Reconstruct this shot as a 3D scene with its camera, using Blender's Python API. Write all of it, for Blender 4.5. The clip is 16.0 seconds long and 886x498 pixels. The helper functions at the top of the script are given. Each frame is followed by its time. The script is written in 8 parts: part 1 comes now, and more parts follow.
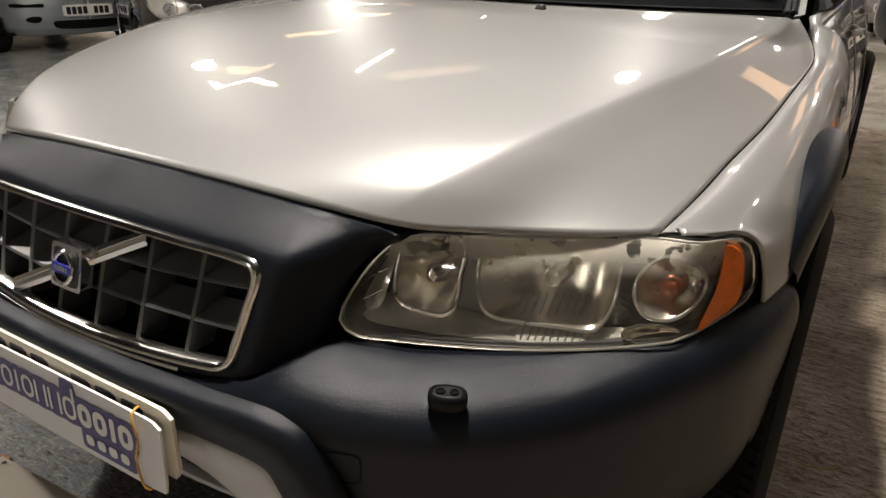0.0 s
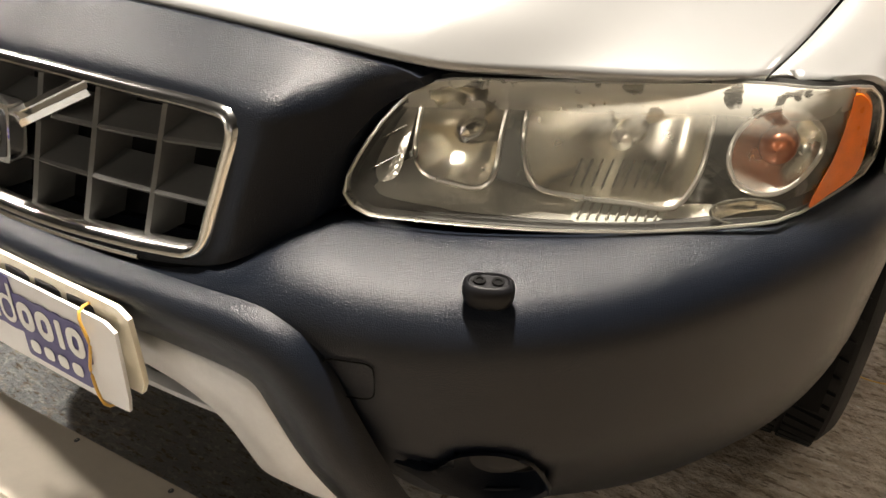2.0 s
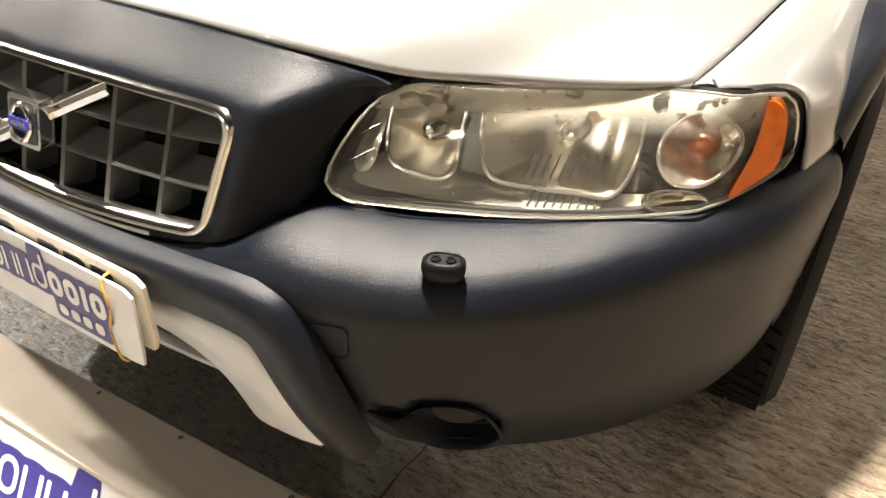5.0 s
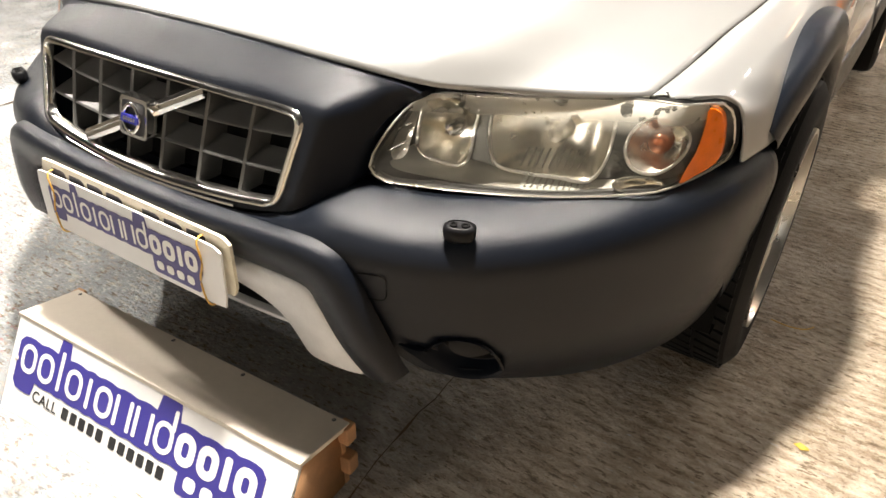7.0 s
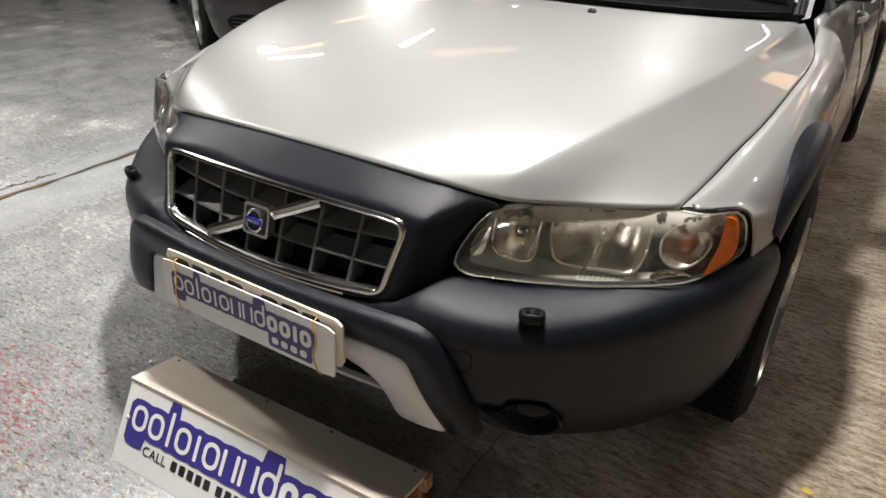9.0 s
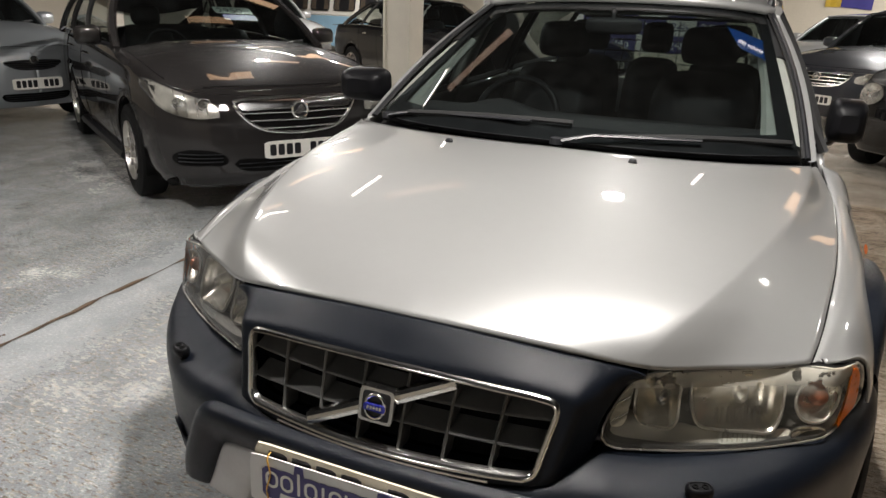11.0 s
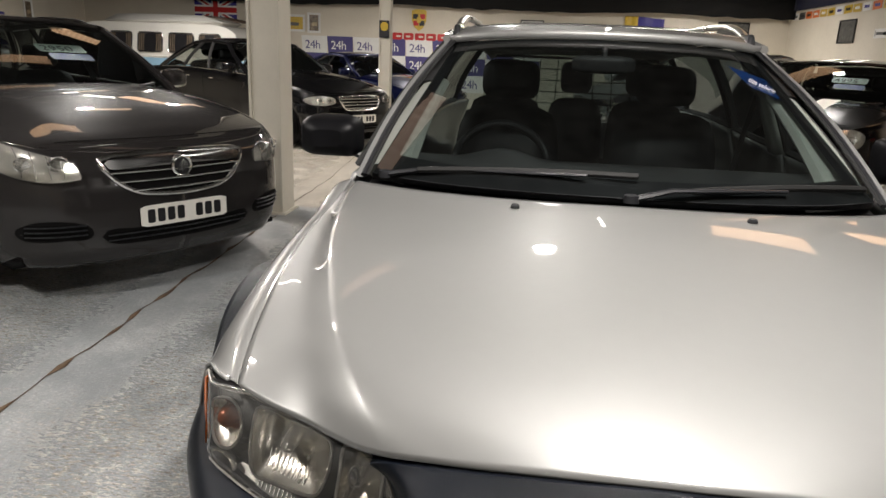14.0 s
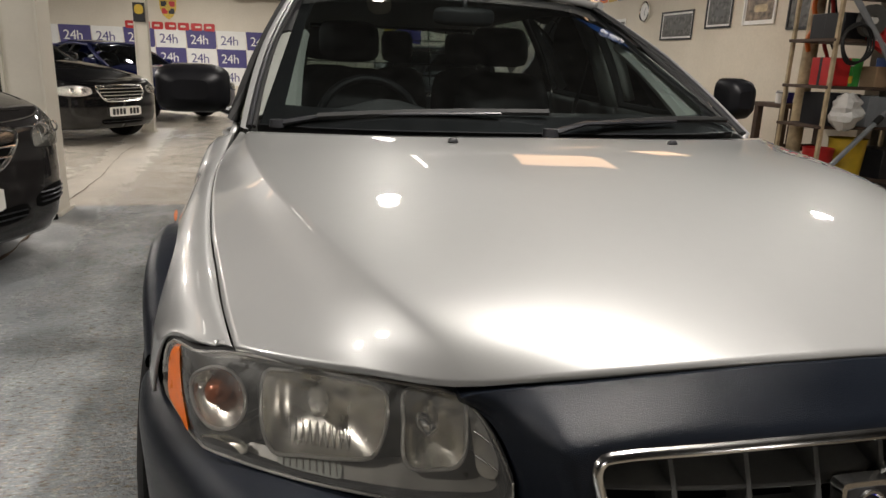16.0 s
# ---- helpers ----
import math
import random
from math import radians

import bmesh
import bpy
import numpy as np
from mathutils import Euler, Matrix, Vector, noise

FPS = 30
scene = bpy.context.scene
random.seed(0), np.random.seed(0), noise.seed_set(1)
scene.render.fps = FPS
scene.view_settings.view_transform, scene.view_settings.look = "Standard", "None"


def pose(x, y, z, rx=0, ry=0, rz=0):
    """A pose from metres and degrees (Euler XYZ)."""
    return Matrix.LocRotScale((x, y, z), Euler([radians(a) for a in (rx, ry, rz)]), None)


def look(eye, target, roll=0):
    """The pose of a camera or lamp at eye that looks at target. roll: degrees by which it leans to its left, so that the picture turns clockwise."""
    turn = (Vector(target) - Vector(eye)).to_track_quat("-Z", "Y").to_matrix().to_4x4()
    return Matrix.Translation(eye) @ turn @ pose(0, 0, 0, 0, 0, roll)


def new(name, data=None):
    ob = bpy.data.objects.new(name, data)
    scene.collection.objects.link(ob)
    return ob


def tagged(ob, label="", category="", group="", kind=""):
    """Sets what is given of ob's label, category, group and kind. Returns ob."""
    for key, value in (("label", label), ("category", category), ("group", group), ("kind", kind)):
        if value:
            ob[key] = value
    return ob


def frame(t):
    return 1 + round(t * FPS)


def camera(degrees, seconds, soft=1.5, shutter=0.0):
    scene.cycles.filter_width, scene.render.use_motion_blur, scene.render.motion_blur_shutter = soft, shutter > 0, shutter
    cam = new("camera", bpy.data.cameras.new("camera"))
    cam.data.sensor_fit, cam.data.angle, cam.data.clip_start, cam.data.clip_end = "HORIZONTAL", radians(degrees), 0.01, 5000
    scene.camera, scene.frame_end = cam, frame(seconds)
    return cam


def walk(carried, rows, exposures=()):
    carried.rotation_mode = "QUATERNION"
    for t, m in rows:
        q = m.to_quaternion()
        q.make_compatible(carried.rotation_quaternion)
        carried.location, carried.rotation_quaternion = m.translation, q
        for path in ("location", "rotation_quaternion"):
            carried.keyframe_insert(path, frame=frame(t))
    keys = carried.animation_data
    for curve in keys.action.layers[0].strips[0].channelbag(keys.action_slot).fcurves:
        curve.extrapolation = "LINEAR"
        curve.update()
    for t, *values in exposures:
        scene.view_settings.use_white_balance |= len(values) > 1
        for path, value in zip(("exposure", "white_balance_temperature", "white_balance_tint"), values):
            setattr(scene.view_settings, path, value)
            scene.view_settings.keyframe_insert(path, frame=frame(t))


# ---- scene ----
cam = camera(65.2, 16.0)
PATH = [
    (0, (0.964, -0.482, 1.118), (0.019, 1.092, 0.324), 0.9),
    (0.5, (0.922, -0.45, 1.072), (0.003, 1.102, 0.209), 1.0),
    (1, (0.889, -0.416, 1.028), (-0.014, 1.116, 0.112), 1.0),
    (1.5, (0.871, -0.382, 0.995), (-0.024, 1.13, 0.039), 1.0),
    (2, (0.845, -0.354, 0.963), (-0.045, 1.135, -0.033), 1.0),
    (2.5, (0.835, -0.335, 0.951), (-0.055, 1.12, -0.093), 0.9),
    (3, (0.841, -0.33, 0.942), (-0.074, 1.113, -0.097), 0.8),
    (5.3, (0.97, -0.436, 1.039), (0.074, 0.997, -0.029), 1.2),
    (5.5, (0.99, -0.458, 1.027), (0.095, 0.978, -0.04), 1.3),
    (6, (1.047, -0.516, 1.028), (0.146, 0.916, -0.039), 1.3),
    (6.5, (1.06, -0.566, 1.081), (0.154, 0.863, 0.016), 1.4),
    (7, (1.065, -0.618, 1.132), (0.143, 0.8, 0.064), 1.4),
    (7.5, (1.02, -0.673, 1.168), (0.097, 0.743, 0.099), 1.5),
    (8, (0.955, -0.741, 1.23), (0.039, 0.683, 0.166), 1.6),
    (8.5, (0.978, -0.799, 1.308), (0.047, 0.653, 0.294), 1.5),
    (9, (1.034, -0.865, 1.329), (0.095, 0.621, 0.374), 1.6),
    (9.5, (0.947, -0.953, 1.371), (0.012, 0.593, 0.513), 1.8),
    (10, (0.811, -1.02, 1.399), (-0.059, 0.608, 0.63), 2.0),
    (10.2, (0.769, -1.02, 1.407), (-0.071, 0.634, 0.658), 2.0),
    (12.3, (0.173, -0.853, 1.421), (-0.37, 0.984, 0.845), 2.0),
    (12.5, (0.123, -0.813, 1.403), (-0.389, 1.034, 0.83), 2.0),
    (13, (-0.009, -0.704, 1.39), (-0.434, 1.168, 0.828), 2.1),
    (13.5, (-0.116, -0.675, 1.401), (-0.457, 1.217, 0.847), 2.1),
    (14, (-0.273, -0.686, 1.368), (-0.491, 1.226, 0.825), 2.3),
    (14.5, (-0.403, -0.686, 1.319), (-0.473, 1.239, 0.783), 2.2),
    (15, (-0.501, -0.6, 1.264), (-0.432, 1.326, 0.729), 2.1),
    (15.5, (-0.585, -0.548, 1.222), (-0.354, 1.368, 0.697), 2.1),
    (16, (-0.691, -0.564, 1.184), (-0.244, 1.314, 0.66), 2.1),
]
walk(cam, [(t, look(eye, target, roll)) for t, eye, target, roll in PATH], [(0, 0.25, 6600, 10), (0.5, 0.48, 6650, 10), (1, 0.88, 6700, 10), (1.5, 1.2, 6750, 10), (2, 1.52, 6850, 10), (3, 1.9, 6950, 10), (5.5, 1.85, 6950, 10), (7, 1.65, 6650, 10), (8, 0.95, 6450, 10), (8.5, 0.65, 6300, 10), (9, 0.5, 6250, 10), (10, 0.3, 6250, 10), (12.5, 0.08, 6300, 10), (16, 0.05, 6400, 10)])

# ---- world and lights ----
world = bpy.data.worlds.new("world")
scene.world = world
world.use_nodes = True
world.node_tree.nodes["Background"].inputs[0].default_value = (0.9, 0.88, 0.86, 1)
world.node_tree.nodes["Background"].inputs[1].default_value = 0.03

CEIL = 3.15
# round LED floods under the roof, mirrored ones and added fill lamps: x, y, watts
# (-3.3, 0.2), the pair at y < -4 and the back hall lamps are fill
FLOODS = [(0.26, 0.45, 108), (-0.15, 3.95, 16), (-3.3, 0.2, 90), (-3.98, 3.03, 25), (3.82, 3.67, 15), (-1.4, -4.6, 22), (2.9, -4.8, 22),
          (-4.9, 6.4, 150), (3.3, 8.6, 50), (-0.68, 7.62, 42), (-5.0, 8.9, 65), (2.4, 12.6, 75), (-7.6, 12.5, 130), (-2.6, 14.6, 120), (3.6, 15.4, 80)]
WARM = (1.0, 0.93, 0.855)
for i, (lx, ly, watts) in enumerate(FLOODS):
    lamp = bpy.data.lights.new("flood_light", "AREA")
    lamp.shape, lamp.size, lamp.energy, lamp.color = "DISK", 0.20, watts, WARM
    new("flood_light", lamp).matrix_world = pose(lx, ly, CEIL - 0.20)


# ---- materials ----
def nodes_of(m):
    m.use_nodes = True
    nt = m.node_tree
    return nt, nt.nodes["Principled BSDF"]


def setp(b, **kw):
    names = dict(base="Base Color", rough="Roughness", metal="Metallic", coat="Coat Weight", coat_rough="Coat Roughness", spec="Specular IOR Level",
                 trans="Transmission Weight", emit="Emission Color", emit_power="Emission Strength", ior="IOR", alpha="Alpha", sheen="Sheen Weight")
    for k, v in kw.items():
        b.inputs[names[k]].default_value = (*v, 1) if isinstance(v, tuple) else v


def noise_node(nt, scale, detail=4.0, rough=0.55, stretch=(1, 1, 1), coords="Object"):
    tc = nt.nodes.new("ShaderNodeTexCoord")
    mp = nt.nodes.new("ShaderNodeMapping")
    mp.inputs["Scale"].default_value = stretch
    nz = nt.nodes.new("ShaderNodeTexNoise")
    nz.inputs["Scale"].default_value, nz.inputs["Detail"].default_value, nz.inputs["Roughness"].default_value = scale, detail, rough
    nt.links.new(tc.outputs[coords], mp.inputs["Vector"])
    nt.links.new(mp.outputs["Vector"], nz.inputs["Vector"])
    return nz.outputs["Fac"]


def ramp(nt, fac, stops):
    r = nt.nodes.new("ShaderNodeValToRGB")
    el = r.color_ramp.elements
    for i, (p, c) in enumerate(stops):
        e = el[i] if i < 2 else el.new(p)
        e.position, e.color = p, (*c, 1) if isinstance(c, tuple) else (c, c, c, 1)
    nt.links.new(fac, r.inputs["Fac"])
    return r.outputs["Color"]


def mixc(nt, fac, a, b, mode="MIX"):
    m = nt.nodes.new("ShaderNodeMix")
    m.data_type, m.blend_type = "RGBA", mode
    for sock, v in ((m.inputs["Factor"], fac), (m.inputs["A"], a), (m.inputs["B"], b)):
        if isinstance(v, tuple):
            sock.default_value = (*v, 1)
        elif isinstance(v, (int, float)):
            sock.default_value = v
        else:
            nt.links.new(v, sock)
    return m.outputs["Result"]


def bump(nt, b, height, strength, distance=0.002):
    bp = nt.nodes.new("ShaderNodeBump")
    bp.inputs["Strength"].default_value, bp.inputs["Distance"].default_value = strength, distance
    nt.links.new(height, bp.inputs["Height"])
    nt.links.new(bp.outputs["Normal"], b.inputs["Normal"])
    return bp


def material(name, base, rough=0.5, vary=0.12, scale=6.0, grain=0.0, grain_scale=400.0, grain_depth=0.0006, rough_vary=0.08, **kw):
    """A surface with colour and gloss that wander at two scales, and a fine relief."""
    m = bpy.data.materials.new(name)
    nt, b = nodes_of(m)
    setp(b, base=base, rough=rough, **kw)
    big, small = noise_node(nt, scale, 5), noise_node(nt, scale * 17, 3)
    if vary:
        dark, light = tuple(c * (1 - vary) for c in base), tuple(min(1, c * (1 + vary)) for c in base)
        c1 = ramp(nt, big, [(0.3, dark), (0.7, light)])
        c2 = ramp(nt, small, [(0.25, 1 - vary * 0.6), (0.75, 1.0)])
        nt.links.new(mixc(nt, 1.0, c1, c2, "MULTIPLY"), b.inputs["Base Color"])
    if rough_vary:
        nt.links.new(ramp(nt, big, [(0.25, max(0.0, rough - rough_vary)), (0.75, min(1, rough + rough_vary))]), b.inputs["Roughness"])
    if grain:
        bump(nt, b, noise_node(nt, grain_scale, 2), grain, grain_depth)
    return m


def paint(name, base, metal=0.0, rough=0.35, flake=0.0, **kw):
    m = material(name, base, rough, vary=0.03, scale=2.0, rough_vary=0.03, metal=metal, coat=1.0, coat_rough=0.02, **kw)
    if flake:
        nt, b = nodes_of(m)
        bump(nt, b, noise_node(nt, 1800, 1), flake, 0.0002)
    return m


def glass(name, tint, haze=0.0, gloss=0.02, haze_tint=(0.8, 0.8, 0.75), ior=1.5):
    """A thin pane: it lets light straight through and mirrors by angle."""
    m = bpy.data.materials.new(name)
    m.use_nodes = True
    nt = m.node_tree
    nt.nodes.clear()
    out = nt.nodes.new("ShaderNodeOutputMaterial")
    tr, gl, mx, fr = (nt.nodes.new("ShaderNode" + k) for k in ("BsdfTransparent", "BsdfGlossy", "MixShader", "Fresnel"))
    tr.inputs[0].default_value = (*tint, 1)
    gl.inputs["Roughness"].default_value = gloss
    fr.inputs["IOR"].default_value = ior
    body = tr.outputs[0]
    if haze:
        df, mh = nt.nodes.new("ShaderNodeBsdfDiffuse"), nt.nodes.new("ShaderNodeMixShader")
        df.inputs[0].default_value = (*haze_tint, 1)
        nt.links.new(ramp(nt, noise_node(nt, 14, 5), [(0.3, haze * 0.5), (0.75, haze * 1.5)]), mh.inputs[0])
        nt.links.new(body, mh.inputs[1])
        nt.links.new(df.outputs[0], mh.inputs[2])
        body = mh.outputs[0]
    nt.links.new(fr.outputs[0], mx.inputs[0])
    nt.links.new(body, mx.inputs[1])
    nt.links.new(gl.outputs[0], mx.inputs[2])
    nt.links.new(mx.outputs[0], out.inputs[0])
    return m


def worn_lens(name, haze, milk, tint=(0.98, 0.965, 0.91), film=(0.86, 0.83, 0.74)):
    """Clear lamp plastic, yellowed, with milky lacquer left along the upper edge and gone in dark blotches."""
    m = glass(name, tint, 0.05, 0.03, film, 1.45)
    nt = m.node_tree
    mh = next(n for n in nt.nodes if n.type == "MIX_SHADER" and n.inputs[2].links and n.inputs[2].links[0].from_node.type == "BSDF_DIFFUSE")
    tc, sep = nt.nodes.new("ShaderNodeTexCoord"), nt.nodes.new("ShaderNodeSeparateXYZ")
    nt.links.new(tc.outputs["Object"], sep.inputs[0])
    top = ramp(nt, sep.outputs["Z"], [(0.715, 0.0), (0.758, 1.0)])
    blot = ramp(nt, noise_node(nt, 34, 3, 0.5), [(0.56, 1.0), (0.61, 0.10)])
    fine = ramp(nt, noise_node(nt, 11, 5), [(0.35, haze * 0.5), (0.75, haze * 1.6)])
    milky = mixc(nt, 1.0, mixc(nt, 1.0, top, blot, "MULTIPLY"), (milk, milk, milk), "MULTIPLY")
    nt.links.new(mixc(nt, 1.0, fine, milky, "ADD"), mh.inputs[0])
    return m


def glow(name, colour, power):
    m = bpy.data.materials.new(name)
    nt, b = nodes_of(m)
    setp(b, base=(0.8, 0.8, 0.8), emit=colour, emit_power=power)
    return m


M_SILVER = paint("silver_metallic_paint", (0.315, 0.315, 0.308), 0.40, 0.41, 0.06)
M_GREY = paint("grey_metallic_paint", (0.021, 0.0192, 0.019), 0.0, 0.4, 0.03, spec=0.02)
M_BLACK = paint("black_paint", (0.0035, 0.0035, 0.004), 0.0, 0.3, spec=0.1)
M_BLUE = paint("blue_paint", (0.003, 0.006, 0.045), 0.2, 0.3, spec=0.15)
M_PALE = paint("pale_silver_blue_paint", (0.42, 0.45, 0.47), 0.7, 0.36, 0.05)
M_SLATE = paint("slate_paint", (0.045, 0.048, 0.056), 0.4, 0.34, spec=0.15)
M_WHITE = paint("white_paint", (0.80, 0.78, 0.72), 0.0, 0.35)
M_SKY = paint("light_blue_paint", (0.32, 0.52, 0.68), 0.0, 0.35)
M_TRIM = material("black_grained_plastic", (0.0048, 0.0068, 0.0113), 0.335, 0.14, 6.0, 1.0, 680, 0.0007, 0.04, spec=0.25)
M_SMOOTH = material("smooth_black_plastic", (0.016, 0.0165, 0.019), 0.38, 0.2, 4.0, 0.12, 700, 0.0003, 0.06)
M_RUBBER = material("black_rubber", (0.014, 0.014, 0.014), 0.7, 0.2, 8.0, 0.3, 300)
M_TYRE = material("tyre_rubber", (0.0095, 0.0095, 0.0095), 0.7, 0.3, 9.0, 0.5, 220, 0.001, spec=0.12)
# near-black: shade inside gaps and openings is put into the colour
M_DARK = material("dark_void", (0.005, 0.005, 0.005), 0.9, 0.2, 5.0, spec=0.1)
M_SLAT = material("grey_plastic_slat", (0.105, 0.105, 0.10), 0.42, 0.2, 9.0, 0.1, 500)
M_CHROME = material("chrome", (0.86, 0.85, 0.82), 0.17, 0.04, 6.0, 0, rough_vary=0.05, metal=1.0)
M_ALLOY = material("silver_alloy", (0.62, 0.60, 0.56), 0.30, 0.08, 8.0, 0, metal=0.9)
M_SKID = material("silver_painted_plastic", (0.58, 0.58, 0.575), 0.42, 0.10, 9.0, 0.08, 300, metal=0.15)
M_DULLCHROME = material("dark_chrome", (0.30, 0.30, 0.30), 0.22, 0.05, 6.0, 0, rough_vary=0.05, metal=1.0)
M_REFLECT = material("lamp_reflector", (0.84, 0.82, 0.76), 0.15, 0.12, 22.0, 0.40, 65, 0.004, 0.06, metal=0.68)
M_BEZEL = material("lamp_bezel", (0.085, 0.082, 0.070), 0.28, 0.3, 12.0, metal=0.3)
M_FOOT = material("dull_lamp_foil", (0.21, 0.20, 0.18), 0.34, 0.15, 25.0, 0.12, 50, 0.004, 0.08, metal=0.4)
M_BOWL = material("mirror_bowl", (0.90, 0.86, 0.77), 0.24, 0.06, 30.0, 0.0, 40, 0.004, 0.05, metal=0.92)
M_BULB = material("amber_bulb", (0.30, 0.085, 0.03), 0.2, 0.2, 40.0, metal=0.3)
M_AMBER = material("amber_lens", (0.80, 0.165, 0.002), 0.30, 0.15, 25.0, 0.3, 160, coat=0.25, coat_rough=0.05, spec=0.15)
# two copies of one worn lens; each side's light level is in the tint
M_LENS = worn_lens("hazed_lamp_lens", 0.030, 0.55, (0.985, 0.962, 0.89), (0.92, 0.88, 0.75))
M_LENS_DIM = worn_lens("dimmed_lamp_lens", 0.095, 0.16, (0.74, 0.74, 0.73), (0.55, 0.55, 0.53))
M_CLEAR = glass("clear_lens", (0.93, 0.93, 0.92), 0.05, 0.03)
M_SCREEN = glass("windscreen_glass", (0.27, 0.32, 0.315), 0.003, 0.01)
M_TINT = glass("side_glass", (0.55, 0.60, 0.58), 0.0, 0.01)
M_POD = material("dull_black_nozzle", (0.005, 0.005, 0.006), 0.42, 0.2, 8.0, 0.2, 700, 0.0003, spec=0.15)
# near-black lens: the shade in the recess is painted into it
M_FOG = material("shaded_fog_lens", (0.012, 0.0125, 0.014), 0.40, 0.3, 20.0, spec=0.12)
M_CAB = material("dark_cabin_plastic", (0.018, 0.018, 0.019), 0.6, 0.2, 7.0, 0.3, 400)
M_LEATHER = material("black_leather", (0.0070, 0.0074, 0.0082), 0.5, 0.25, 9.0, 0.4, 180, 0.001, spec=0.15)
M_PALETRIM = material("pale_grey_trim", (0.30, 0.31, 0.28), 0.7, 0.08, 6.0, 0.2, 500)
M_PLATE = material("plate_white", (0.78, 0.76, 0.70), 0.4, 0.05, 6.0)
M_PLATEY = material("plate_edge_cream", (0.76, 0.70, 0.55), 0.4, 0.05, 6.0)
M_INK = material("plate_black_ink", (0.012, 0.012, 0.014), 0.4, 0.1, 9.0)
M_NAVY = material("print_navy", (0.035, 0.028, 0.24), 0.45, 0.08, 9.0)
M_NAVYD = material("print_dusk_navy", (0.07, 0.06, 0.20), 0.45, 0.08, 9.0)
M_PRINTW = material("print_white", (0.82, 0.81, 0.78), 0.5, 0.04, 9.0)
M_BOARD = material("white_sign_board", (0.78, 0.775, 0.76), 0.42, 0.05, 4.0, 0.05, 300)
M_BEIGE = material("beige_painted_top", (0.68, 0.61, 0.51), 0.48, 0.08, 5.0, 0.08, 300)
M_WOOD = material("pale_softwood", (0.46, 0.25, 0.12), 0.6, 0.25, 14.0, 0.3, 90, 0.001)
M_OLDWOOD = material("dark_worn_wood", (0.085, 0.055, 0.038), 0.7, 0.4, 10.0, 0.4, 60, 0.002)
M_BAND = material("yellow_rubber_band", (0.72, 0.42, 0.08), 0.5, 0.1, 20.0)
M_BADGE = material("badge_blue", (0.03, 0.035, 0.33), 0.25, 0.05, 30.0, coat=1.0)
M_NET = material("black_netting", (0.006, 0.006, 0.006), 0.95, 0.5, 3.0, 0.5, 30, 0.01)
M_STEELP = material("cream_painted_steel", (0.66, 0.62, 0.53), 0.5, 0.06, 2.5, 0.15, 120, 0.0008)
M_RUST = material("rusty_painted_steel", (0.50, 0.40, 0.25), 0.7, 0.45, 7.0, 0.5, 60, 0.002)
M_RED = material("red_plastic", (0.50, 0.02, 0.02), 0.4, 0.15, 8.0)
M_GREEN = material("green_plastic", (0.05, 0.36, 0.06), 0.45, 0.15, 8.0)
M_YELLOW = material("yellow_plastic", (0.62, 0.42, 0.03), 0.45, 0.15, 8.0)
M_ORANGE = material("orange_plastic", (0.70, 0.16, 0.02), 0.45, 0.15, 8.0)
M_CARD = material("brown_cardboard", (0.36, 0.24, 0.14), 0.85, 0.15, 6.0)
M_BAG = material("thin_white_plastic", (0.68, 0.68, 0.66), 0.35, 0.12, 9.0, 0.6, 25, 0.01)
M_GREYP = material("grey_plastic_tub", (0.28, 0.30, 0.32), 0.5, 0.15, 6.0)
M_GOLD = material("print_gold", (0.62, 0.42, 0.05), 0.45, 0.15, 20.0)
M_PHOTO = material("print_photo_grey", (0.12, 0.12, 0.11), 0.35, 0.9, 14.0)
M_PHOTOC = material("print_photo_colour", (0.24, 0.18, 0.12), 0.35, 0.9, 11.0)
# the tinted glass's dimming of a white card is put into this colour
M_PRICE = material("glass_dimmed_card", (0.34, 0.40, 0.36), 0.5, 0.06, 9.0)
M_STICK = material("sticker_blue", (0.010, 0.06, 0.26), 0.35, 0.1, 9.0)
M_CURTAIN = material("brown_curtain_cloth", (0.10, 0.075, 0.05), 0.9, 0.3, 12.0)
M_GLOWW = glow("lit_white_diffuser", (1.0, 0.93, 0.82), 16.0)
M_GLOWF = glow("lit_flood_diffuser", (1.0, 0.92, 0.80), 18.0)


def wall_material():
    m = bpy.data.materials.new("cream_painted_blockwork")
    nt, b = nodes_of(m)
    setp(b, rough=0.75)
    big, fine = noise_node(nt, 0.7, 6), noise_node(nt, 30, 4)
    c = ramp(nt, big, [(0.3, (0.66, 0.60, 0.49)), (0.7, (0.76, 0.70, 0.59))])
    nt.links.new(mixc(nt, 1.0, c, ramp(nt, fine, [(0.3, 0.93), (0.7, 1.0)]), "MULTIPLY"), b.inputs["Base Color"])
    bump(nt, b, fine, 0.3, 0.004)
    return m


